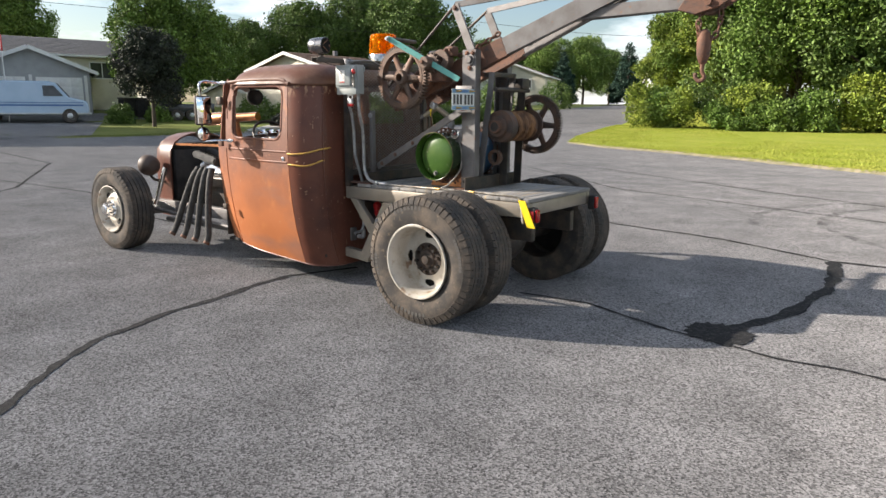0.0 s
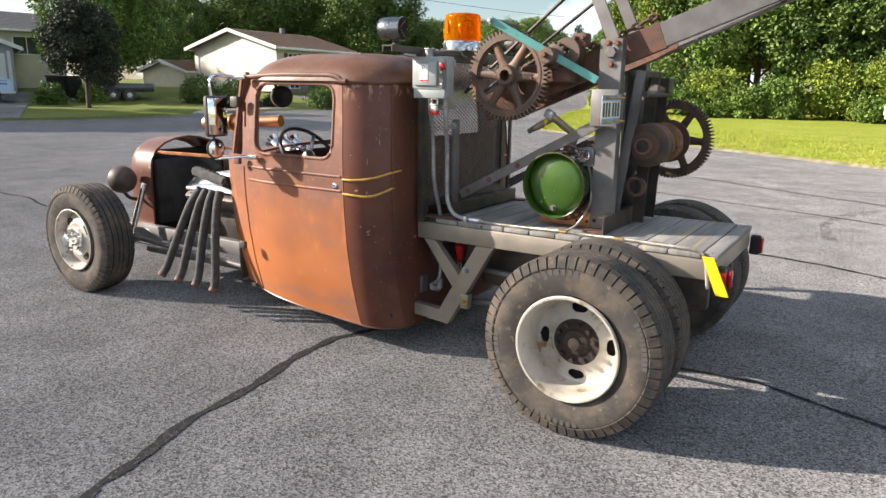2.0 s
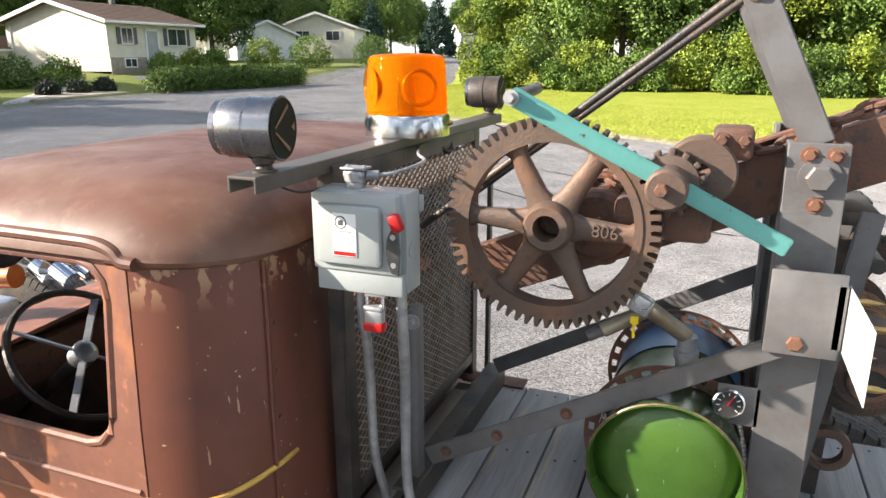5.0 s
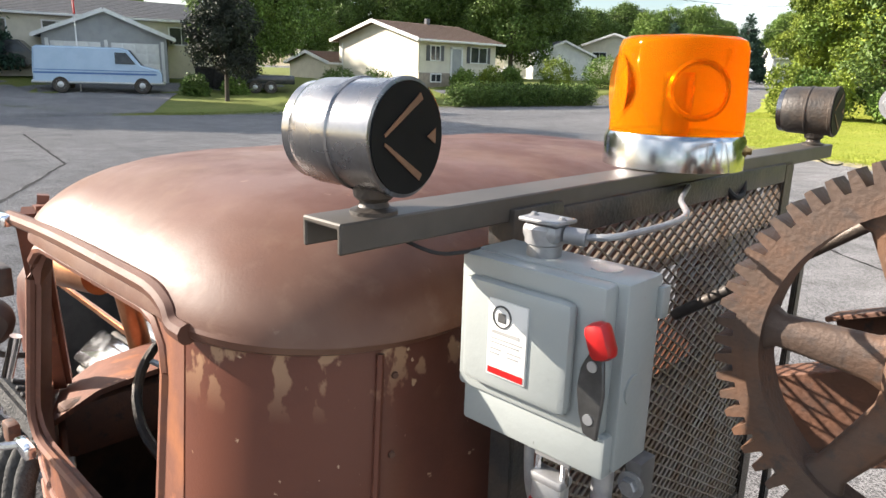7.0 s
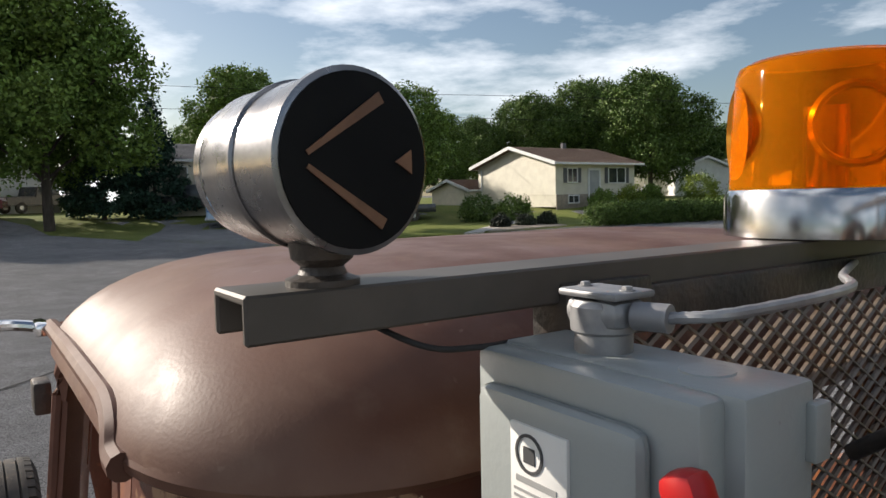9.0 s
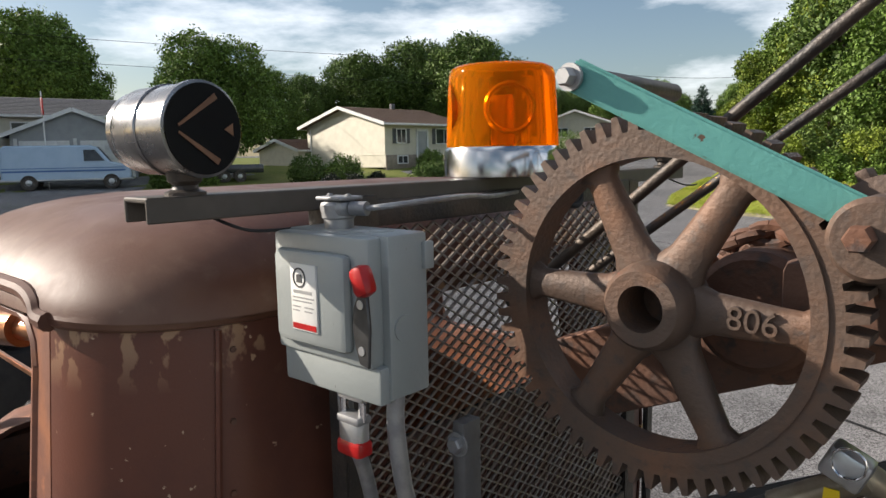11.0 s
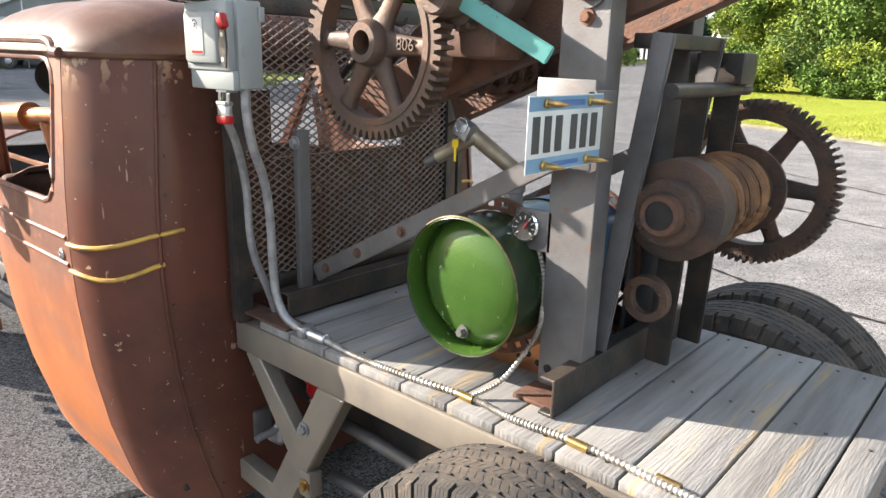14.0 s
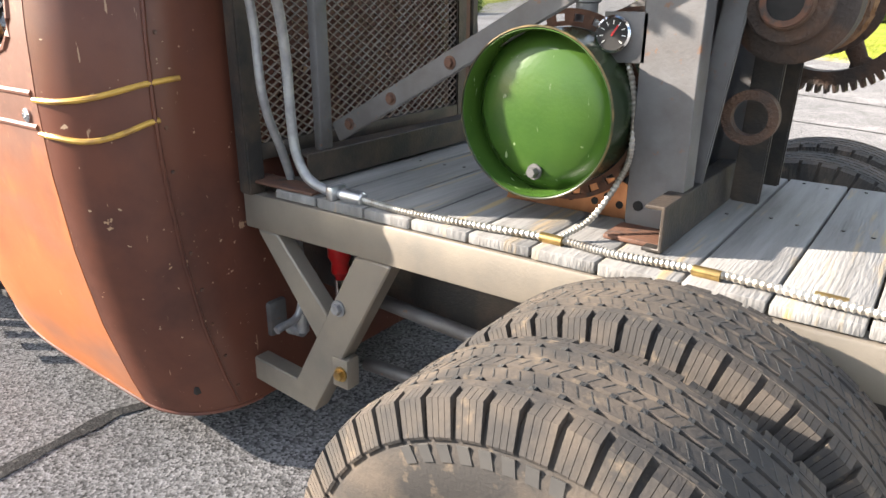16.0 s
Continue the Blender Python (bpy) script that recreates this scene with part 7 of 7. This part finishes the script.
# behind the cream house
plant(oak_d, 39, 62, 1.04, 40, True)
for az, dist, s, turn in ((44, 66, 1.06, 200), (48.5, 64, 0.92, 110), (36, 74, 0.8, 10), (52.5, 62, 0.72, 75), (41.5, 75, 1.12, 300)):
    plant(oak_d, az, dist, s, turn)
plant(oak, 59.3, 41, 0.76, 0, True)
for az, dist, s, turn in ((69.8, 60, 0.95, 60), (73.5, 74, 0.9, 120), (56, 55, 0.72, 33), (71.5, 62, 1.12, 250), (84.5, 40, 1.22, 150), (92, 46, 1.3, 20), (99, 50, 1.1, 77), (108, 52, 1.2, 130), (119, 60, 1.2, 30)):
    plant(oak, az, dist, s, turn)
plant(plum, 61.0, 33, 0.78, 0, True)
plant(spruce, 77.5, 44, 1.0, 0, True)
plant(spruce, 81, 43, 1.05, 80)
# far end of the street
for az, dist, s, turn in ((33, 95, 0.85, 10), (30.5, 100, 0.95, 70), (28, 92, 0.8, 140), (25.5, 105, 0.95, 200), (19.5, 110, 0.9, 220), (23.5, 120, 0.9, 15)):
    plant(oak_d if turn % 20 else oak, az, dist, s, turn)
plant(spruce, 21.8, 88, 1.1, 30)
plant(spruce, 27.0, 88, 0.95, 99)
# woods along the right lawn
plant(ash, 17.2, 46, 0.62, 0, True, "wood edge")
WOODS = [(15.5, 46, 0.74, 40), (13.0, 43, 0.85, 80), (10.2, 43, 1.1, 130), (7.5, 39, 0.95, 200), (4.5, 42, 1.1, 260), (1.5, 38, 1.0, 310), (-1.5, 41, 1.1, 20), (-4.5, 38, 0.95, 77), (-8, 40, 1.1, 140), (-12, 38, 1.0, 190),
         (-16, 40, 1.1, 15), (-20, 39, 1.0, 100), (-25, 40, 1.1, 160), (-31, 40, 1.05, 222), (-38, 42, 1.1, 10)]
for i, (az, dist, s, turn) in enumerate(WOODS):
    plant((ash, oak, oak_d)[(i * 2 + 1) % 3], az, dist, s, turn, False, "wood edge")
    plant((oak_d, oak)[i % 2], az - 1.4, dist + 9, s * 1.25, turn + 50, False, "wood edge")
rng = random.Random(12)
for i in range(26):
    az = 17.0 - i * 1.75 + rng.uniform(-0.7, 0.7)
    x, y = polar(az, 33.5 + rng.uniform(-1.6, 2.4))
    z = lift(x, y)
    k = rng.uniform(0.55, 1.5)
    blobs = [(x + k * rng.uniform(-1.2, 1.2), y + rng.uniform(-0.8, 0.8), z + k * rng.uniform(0.2, 1.5), k * rng.uniform(0.35, 0.9), k * rng.uniform(0.35, 0.8), k * rng.uniform(0.3, 0.8)) for _ in range(8)]
    ob = make_bush("shrub", blobs, 7000, 0.07, (M_LEAF_Y, M_LEAF, M_LEAF_D, M_LEAF)[i % 4], 40 + i, "leafy wild shrub at the wood edge")
    ob["group"] = "shrubs at the wood edge"
# hedge and house planting
for i in range(5):
    a, b = Vector((-23.4, 22.9, 0)), Vector((-21.6, 31.5, 0))
    c = a.lerp(b, (i + 0.5) / 5)
    z = lift(c.x, c.y)
    bl = [(c.x + 0.15 * j * (b - a).normalized().x, c.y + 0.28 * j, z + 0.55, 0.55, 0.6, 0.52) for j in range(-3, 4)]
    make_bush("hedge", bl, 7000, 0.055, M_LEAF_D, 70 + i, "clipped dark green garden hedge", "hedge")["group"] = "garden hedge"
for i, (x, y, s, m) in enumerate(((-31.2, 22.3, 0.95, M_LEAF_D), (-29.8, 23.6, 0.9, M_LEAF), (-29.8, 30.5, 0.7, M_LEAF), (-29.6, 32.8, 0.75, M_LEAF_Y), (-29.6, 34.6, 0.7, M_LEAF), (-26.0, 19.6, 0.32, M_LEAF_P), (-25.9, 21.0, 0.30, M_LEAF_P),
                              (-25.8, 22.3, 0.34, M_LEAF_P), (-27.5, 36.5, 1.1, M_LEAF_Y), (-25.5, 39.0, 1.2, M_LEAF), (-33.5, 15.3, 0.6, M_LEAF_D), (-33.8, 17.6, 0.55, M_LEAF), (-38.6, 21.2, 0.6, M_LEAF_D), (-24.0, 45.0, 1.3, M_LEAF_D))):
    z = lift(x, y)
    bl = [(x, y, z + s * 0.8, s, s, s * 0.9), (x + s * 0.5, y + s * 0.3, z + s * 0.5, s * 0.6, s * 0.6, s * 0.5), (x - s * 0.4, y - s * 0.4, z + s * 0.6, s * 0.6, s * 0.6, s * 0.6)]
    make_bush("garden_bush", bl, 4500, 0.06, m, 90 + i, "rounded garden bush in front of the house", "bush")


# ---- houses ----
def wall_siding(x0, x1, z0, z1, y, step, mtx, top=None):
    """Lap siding boards on the wall plane y, facing -y."""
    bm = bmesh.new()
    z = z0
    while z < z1:
        zb = min(z + step, z1)
        a, b = (x0, x1) if top is None else top(z, x0, x1)
        c, d = (x0, x1) if top is None else top(zb, x0, x1)
        if b - a > 0.02:
            vs = [bm.verts.new(p) for p in ((a, y - 0.02, z), (b, y - 0.02, z), (d, y, zb), (c, y, zb))]
            bm.faces.new(vs)
            bm.faces.new([bm.verts.new(p) for p in ((a, y, z), (b, y, z), (b, y - 0.02, z), (a, y - 0.02, z))])
        z = zb
    bm.transform(mtx)
    bmesh.ops.recalc_face_normals(bm, faces=bm.faces[:])
    return bm


def window(parent, mtx, x, z, w, h, y, shutters=None):
    """A framed window on the wall plane y, facing -y."""
    def put(bm):
        bm.transform(mtx)
        return bm
    fr = bmesh.new()
    for a, b, c, d in ((x - w / 2 - 0.07, x - w / 2, z - 0.07, z + h + 0.07), (x + w / 2, x + w / 2 + 0.07, z - 0.07, z + h + 0.07), (x - w / 2, x + w / 2, z - 0.07, z), (x - w / 2, x + w / 2, z + h, z + h + 0.07), (x - 0.02, x + 0.02, z, z + h)):
        bx(a, b, y - 0.06, y, c, d, 0, None, fr)
    win = part("window", put(fr), M_TRIM, parent)
    part("pane", put(bx(x - w / 2, x + w / 2, y - 0.03, y - 0.01, z, z + h, 0)), M_PANE, win)
    if shutters:
        for s in (-1, 1):
            cx = x + s * (w / 2 + 0.22)
            part("shutter", put(bx(cx - 0.14, cx + 0.14, y - 0.05, y - 0.01, z - 0.05, z + h + 0.05, 0)), shutters, win)


def house(name, mtx, width, length, eave, peak, wall_m, roof_m, label, base_h=0.0, overhang=0.45):
    """A gabled house: the gable end of that width faces -y, the ridge runs along y."""
    h = thing(name, mtx.translation, label, "house")
    w = width / 2

    def put(bm):
        bm.transform(mtx)
        return bm
    core = prism([(-w, 0), (w, 0), (w, eave), (0, peak), (-w, eave)], length)
    part("wall", put(core), wall_m, h)
    part("siding", wall_siding(-w, w, base_h, peak, -0.005, 0.16, mtx, lambda z, a, b: (a, b) if z <= eave else (a * (peak - z) / (peak - eave), b * (peak - z) / (peak - eave))), wall_m, h, "lap siding of the gable end", 0.1)
    side = wall_siding(0, length, base_h, eave, -0.005, 0.16, mtx @ Matrix.Translation((w, 0, 0)) @ pose(0, 0, 0, 0, 0, 90))
    part("siding", side, wall_m, h, "", 0.1)
    if base_h:
        part("plinth", put(bx(w, w + 0.06, 0, length, -0.3, base_h, 0.01)), M_BRICK, h)
    slope = (peak - eave) / w
    for s in (-1, 1):
        o = overhang
        rf = bmesh.new()
        pts = [(0, -o, peak + 0.16), (0, length + o, peak + 0.16), (s * (w + o), length + o, eave - o * slope + 0.16), (s * (w + o), -o, eave - o * slope + 0.16)]
        f = rf.faces.new([rf.verts.new(p) for p in pts])
        bmesh.ops.recalc_face_normals(rf, faces=rf.faces[:])
        if rf.faces[:][0].normal.z < 0:
            bmesh.ops.reverse_faces(rf, faces=rf.faces[:])
        thicken(rf, 0.14)
        part("roof", put(rf), roof_m, h, "low pitched shingle roof slope")
        n = 12
        for j in range(1, n):
            t = j / n
            part("shingle_course", put(beam((s * (w + o) * t, -o, peak + 0.165 - (peak - eave + o * slope) * t), (s * (w + o) * t, length + o, peak + 0.165 - (peak - eave + o * slope) * t), 0.05, 0.02, None, 0)), roof_m, h)
        part("barge_board", put(beam((0, -o - 0.02, peak + 0.08), (s * (w + o), -o - 0.02, eave - o * slope + 0.08), 0.04, 0.2, None, 0)), M_TRIM, h)
        part("gutter", put(bx(s * (w + o) - 0.06, s * (w + o) + 0.06, -o, length + o, eave - o * slope + 0.0, eave - o * slope + 0.13, 0.02)), M_TRIM, h)
    return h


HX, HY = -35.45, 28.45
hz = 0.98
hm = Matrix.Translation((HX, HY, hz))
cream = house("cream_house", hm, 7.6, 7.0, 2.66, 3.70, M_HOUSE, M_SHINGLE, "cream-sided bi-level house with brown shingle roof", 0.75)
fm = hm @ Matrix.Translation((3.8, 0, 0)) @ pose(0, 0, 0, 0, 0, 90)
window(cream, fm, 1.35, 1.5, 0.75, 0.8, -0.02, M_SHINGLE_G)
window(cream, fm, 5.3, 1.45, 1.5, 0.9, -0.02, M_SHINGLE_G)
window(cream, fm, 1.4, 0.25, 0.8, 0.4, -0.06)
window(cream, fm, 5.3, 0.25, 0.8, 0.4, -0.06)
dr = bx(2.8, 3.65, -0.06, -0.02, 0.35, 2.2, 0.01)
dr.transform(fm)
door = part("front_door", dr, M_HOUSE_GREY, cream, "grey front door in white casing")
for a, b, c, d in ((2.68, 2.8, 0.3, 2.32), (3.65, 3.77, 0.3, 2.32), (2.68, 3.77, 2.2, 2.34)):
    q = bx(a, b, -0.09, -0.02, c, d, 0)
    q.transform(fm)
    part("door_casing", q, M_TRIM, door)
ch = bx(-0.12, 0.12, 4.2, 4.5, 3.3, 4.2, 0.02)
ch.transform(hm)
part("vent_pipe", ch, M_SHINGLE_G, cream)
dn = bx(-3.45, -3.37, -0.08, -0.02, 0, 2.5, 0.01)
dn.transform(hm)
part("downpipe", dn, M_TRIM, cream)
# small shed roofed lean-to beside it
sm_ = Matrix.Translation((-41.5, 27.6, 0.9))
shed = house("brown_shed", sm_, 4.6, 4.0, 1.25, 1.9, M_HOUSE, M_SHINGLE, "low outbuilding with brown shingle roof", 0, 0.3)
# grey garage with two white doors
gm = Matrix.Translation((-39.6, 13.6, 0.75)) @ pose(0, 0, 0, 0, 0, 66)
garage = house("grey_garage", gm, 5.9, 7.5, 2.35, 3.55, M_HOUSE_GREY, M_SHINGLE_G, "grey-sided garage with dark grey shingle roof", 0, 0.4)
for x in (-1.4, 1.4):
    gd = bx(x - 1.16, x + 1.14, -0.055, -0.025, 0.02, 2.03, 0.0)
    gd.transform(gm)
    gd = part("garage_door", gd, M_TRIM, garage, "white panelled garage door")
    for j in range(4):
        for i in range(4):
            q = bx(x - 1.13 + 0.575 * i, x - 1.13 + 0.575 * (i + 1) - 0.06, -0.075, -0.05, 0.05 + 0.5 * j, 0.48 + 0.5 * j, 0.008)
            q.transform(gm)
            part("panel", q, M_TRIM, gd)
for x in (-2.72, 0, 2.72):
    q = bx(x - 0.08, x + 0.08, -0.08, -0.02, 0, 2.15, 0)
    q.transform(gm)
    part("door_casing", q, M_TRIM, garage)
# long cream house behind the garage, houses down the street
bm_ = Matrix.Translation((-47.5, 8.6, 0.9)) @ pose(0, 0, 0, 0, 0, -12)
back = house("tan_house", bm_, 8.0, 13.0, 3.3, 4.4, M_HOUSE, M_SHINGLE_G, "tan two-storey house with long low roof", 0, 0.4)
bf = bm_ @ Matrix.Translation((4.0, 0, 0)) @ pose(0, 0, 0, 0, 0, 90)
for x in (1.6, 4.6, 8.2, 11.0):
    window(back, bf, x, 2.0, 1.3, 0.9, -0.02)
x, y = polar(31.2, 78)
h3 = house("brown_roof_house", Matrix.Translation((x, y, lift(x, y))) @ pose(0, 0, 0, 0, 0, 20), 8, 9, 3.2, 4.6, M_HOUSE, M_SHINGLE, "tan house with brown roof down the street", 0, 0.4)
h3f = Matrix.Translation((x, y, lift(x, y))) @ pose(0, 0, 0, 0, 0, 20)
window(h3, h3f, -1.5, 1.9, 1.4, 0.9, -0.02)
window(h3, h3f, 1.7, 1.9, 1.4, 0.9, -0.02)
x, y = polar(35.0, 70)
house("white_house", Matrix.Translation((x, y, lift(x, y))) @ pose(0, 0, 0, 0, 0, 60), 6, 8, 2.3, 3.5, M_HOUSE_WHITE, M_SHINGLE_G, "small white house with grey roof among bushes", 0, 0.3)
x, y = polar(20.2, 96)
wh = house("white_house", Matrix.Translation((x, y, lift(x, y))) @ pose(0, 0, 0, 0, 0, -60), 7, 9, 2.9, 4.0, M_HOUSE_WHITE, M_SHINGLE_G, "white house at the end of the street", 0, 0.4)
x, y = polar(11.8, 47)
house("white_house", Matrix.Translation((x, y, lift(x, y) + 0.4)) @ pose(0, 0, 0, 0, 0, 15), 5, 6, 2.0, 2.9, M_HOUSE_WHITE, M_SHINGLE_G, "white house half hidden in the wood", 0, 0.3)
x, y = polar(88, 56)
house("grey_house", Matrix.Translation((x, y, lift(x, y))) @ pose(0, 0, 0, 0, 0, 88), 8, 9, 2.8, 4.2, M_HOUSE_WHITE, M_SHINGLE_G, "pale house behind the large tree", 0, 0.4)


# ---- vehicles ----
def car_wheel(parent, x, y, r, m):
    t = lathe([(r * 0.6, -0.1), (r * 0.95, -0.1), (r, -0.06), (r, 0.06), (r * 0.95, 0.1), (r * 0.6, 0.1)], m @ Matrix.Translation((x, y, r)) @ pose(0, 0, 0, -90), 28)
    wh = part("wheel", t, M_RUBBER, parent)
    part("hubcap", lathe([(r * 0.58, -0.102), (r * 0.5, -0.09), (r * 0.2, -0.115), (0, -0.12)], m @ Matrix.Translation((x, y, r)) @ pose(0, 0, 0, -90), 20, caps=False), M_ALU, wh)


def body(profile, width, m, tumble, material, parent, name="body"):
    """A vehicle body from its side outline in x, z, narrowed above tumble's height."""
    bm = prism(profile, width, Matrix.Translation((0, -width / 2, 0)))
    bmesh.ops.bevel(bm, geom=[e for e in bm.edges if abs(e.verts[0].co.y - e.verts[1].co.y) < 0.01], offset=0.07, segments=3, affect="EDGES")
    for v in bm.verts:
        if v.co.z > tumble:
            v.co.y *= 1 - 0.12 * (v.co.z - tumble)
    bm.transform(m)
    return part(name, bm, material, parent)


def place(az, dist, turn):
    x, y = polar(az, dist)
    return Matrix.Translation((x, y, lift(x, y) + 0.08)) @ pose(0, 0, 0, 0, 0, turn)


vm = place(69.6, 38.6, 64)
van = thing("van", vm.translation, "pale blue van with a dark blue stripe on the drive", "van")
body([(-2.75, 0.45), (-2.78, 1.0), (-2.70, 2.0), (-2.55, 2.1), (1.0, 2.1), (1.3, 2.02), (1.85, 1.32), (2.65, 1.12), (2.75, 0.9), (2.75, 0.45)], 1.95, vm, 1.2, M_VAN, van)
for z0, z1 in ((0.86, 0.94), (1.02, 1.05)):
    for s in (-1, 1):
        q = bx(-2.72, 2.5, s * 0.978 - 0.006, s * 0.978 + 0.006, z0, z1, 0)
        q.transform(vm)
        part("stripe", q, M_VAN_STRIPE, van)
q = prism([(0.72, 1.35), (0.72, 1.88), (1.22, 1.88), (1.62, 1.35)], 0.012, Matrix.Translation((0, -0.985, 0)))
for v in q.verts:
    v.co.y *= 1 - 0.10 * max(0, v.co.z - 1.2)
q.transform(vm)
part("side_window", q, M_PANE, van)
q = prism([(1.34, 2.0), (1.38, 2.02), (1.90, 1.34), (1.86, 1.30)], 1.6, Matrix.Translation((0, -0.8, 0)))
q.transform(vm)
part("windscreen", q, M_PANE, van)
q = bx(-2.85, 2.85, -0.95, 0.95, 0.40, 0.56, 0.05)
q.transform(vm)
part("bumper", q, M_ALU, van)
for x in (-1.65, 1.85):
    for y in (-0.88, 0.88):
        car_wheel(van, x, y, 0.37, vm)


def pickup(az, dist, turn, material, label):
    m = place(az, dist, turn)
    t = thing("pickup_truck", m.translation, label, "pickup truck")
    body([(-2.7, 0.5), (-2.7, 1.12), (-0.75, 1.12), (-0.6, 1.75), (0.55, 1.78), (1.15, 1.18), (2.55, 1.08), (2.7, 0.9), (2.7, 0.5)], 1.9, m, 1.1, material, t)
    q = prism([(-0.5, 1.2), (-0.42, 1.66), (0.45, 1.68), (0.95, 1.2)], 0.012, Matrix.Translation((0, -0.955, 0)))
    for v in q.verts:
        v.co.y *= 1 - 0.10 * max(0, v.co.z - 1.1)
    q.transform(m)
    part("side_window", q, M_PANE, t)
    for x in (-1.7, 1.75):
        for y in (-0.86, 0.86):
            car_wheel(t, x, y, 0.38, m)
    return t


pickup(75.0, 44, 62, M_CAR_DARK, "dark pickup truck parked beside the van")
pickup(90.5, 46, 80, M_CAR_RED, "dark red pickup truck parked under the tree")
pickup(85.3, 55, 120, M_CAR_DARK, "dark car parked before a far garage")
tm_ = place(58.3, 40, 60)
tr = thing("trailer", tm_.translation, "small dark utility trailer parked beside the garage", "trailer")
q = bx(-1.6, 1.6, -0.8, 0.8, 0.5, 0.95, 0.04)
q.transform(tm_)
part("bed", q, M_CAR_DARK, tr)
for x in (-0.45, 0.35):
    for y in (-0.85, 0.85):
        car_wheel(tr, x, y, 0.33, tm_)
for i, (dx, dy) in enumerate(((0, 0), (0.85, 0.35))):
    x, y = -37.0 + dx * 0.4, 17.6 + dy * 2
    b = thing("wheelie_bin", (x, y, lift(x, y) + 0.05), "black wheeled refuse bin beside the garage", "bin", "bins beside the garage")
    z = lift(x, y) + 0.05
    part("body", bx(x - 0.33, x + 0.33, y - 0.36, y + 0.36, z, z + 1.0, 0.05), M_BLACK, b)
    part("lid", bx(x - 0.36, x + 0.36, y - 0.40, y + 0.40, z + 1.0, z + 1.10, 0.03), M_DARK, b)

# ---- mailbox ----
MX, MY = 1.18, 15.6
mb = thing("mailbox", (MX, MY, 0.05), "white mailbox on a white post at the lawn edge", "mailbox")
part("post", bx(MX - 0.06, MX + 0.06, MY - 0.06, MY + 0.06, 0.0, 1.32, 0.012), M_TRIM, mb)
part("arm", bx(MX - 0.42, MX + 0.06, MY - 0.05, MY + 0.05, 0.86, 0.95, 0.01), M_TRIM, mb)
part("brace", beam((MX - 0.30, MY, 0.88), (MX - 0.02, MY, 0.55), 0.07, 0.07, None, 0.008), M_TRIM, mb)
part("box", prism([(-0.08, 0), (0.08, 0), (0.08, 0.14)] + [(0.08 * math.cos(a), 0.14 + 0.08 * math.sin(a)) for a in np.linspace(0.2, 2.94, 9)] + [(-0.08, 0.14)], 0.46, Matrix.Translation((MX - 0.45, MY, 0.95)) @ pose(0, 0, 0, 0, 0, -90)), M_TRIM, mb)
part("flag", bx(MX - 0.2, MX - 0.12, MY - 0.10, MY - 0.09, 1.08, 1.16, 0.002), M_RED, mb)

# ---- poles, wires, flag pole ----
for i, (az, dist) in enumerate(((8.2, 44), (-14, 40))):
    x, y = polar(az, dist)
    p = thing("utility_pole", (x, y, lift(x, y)), "weathered wooden utility pole among the trees", "utility pole", "poles")
    part("pole", rod((x, y, lift(x, y) - 0.3), (x, y, 9.0), 0.14, 12, r1=0.1), M_BARK, p)
    part("crossarm", beam((x - 0.9, y, 8.6), (x + 0.9, y, 8.6), 0.1, 0.1, None, 0.01), M_BARK, p)
WIRES = [[polar(100, 60) + (10.5,), polar(70, 52) + (9.6,), polar(45, 56) + (9.2,), polar(20, 60) + (7.2,), polar(8.2, 44) + (8.5,)],
         [polar(100, 62) + (9.0,), polar(70, 54) + (8.3,), polar(45, 58) + (7.6,), polar(20, 62) + (5.6,), polar(8.2, 44.5) + (6.2,)],
         [polar(8.2, 44) + (5.0,), polar(-3, 40) + (4.6,), polar(-14, 40) + (5.2,)]]
for w in WIRES:
    solo("overhead_wire", tube(w, 0.016, 5, None, 14), M_BLACK, "thin black overhead wire", "wire", "overhead wires", "", 2)
x, y = polar(71.0, 38.5)
fp = thing("flag_pole", (x, y, lift(x, y)), "slim white flag pole before the tan house", "flag pole")
part("pole", rod((x, y, lift(x, y)), (x, y, 5.0), 0.03, 10), M_TRIM, fp)
part("flag", bx(x - 0.12, x + 0.12, y - 0.02, y + 0.02, 3.9, 4.7, 0.01), M_RED, fp)
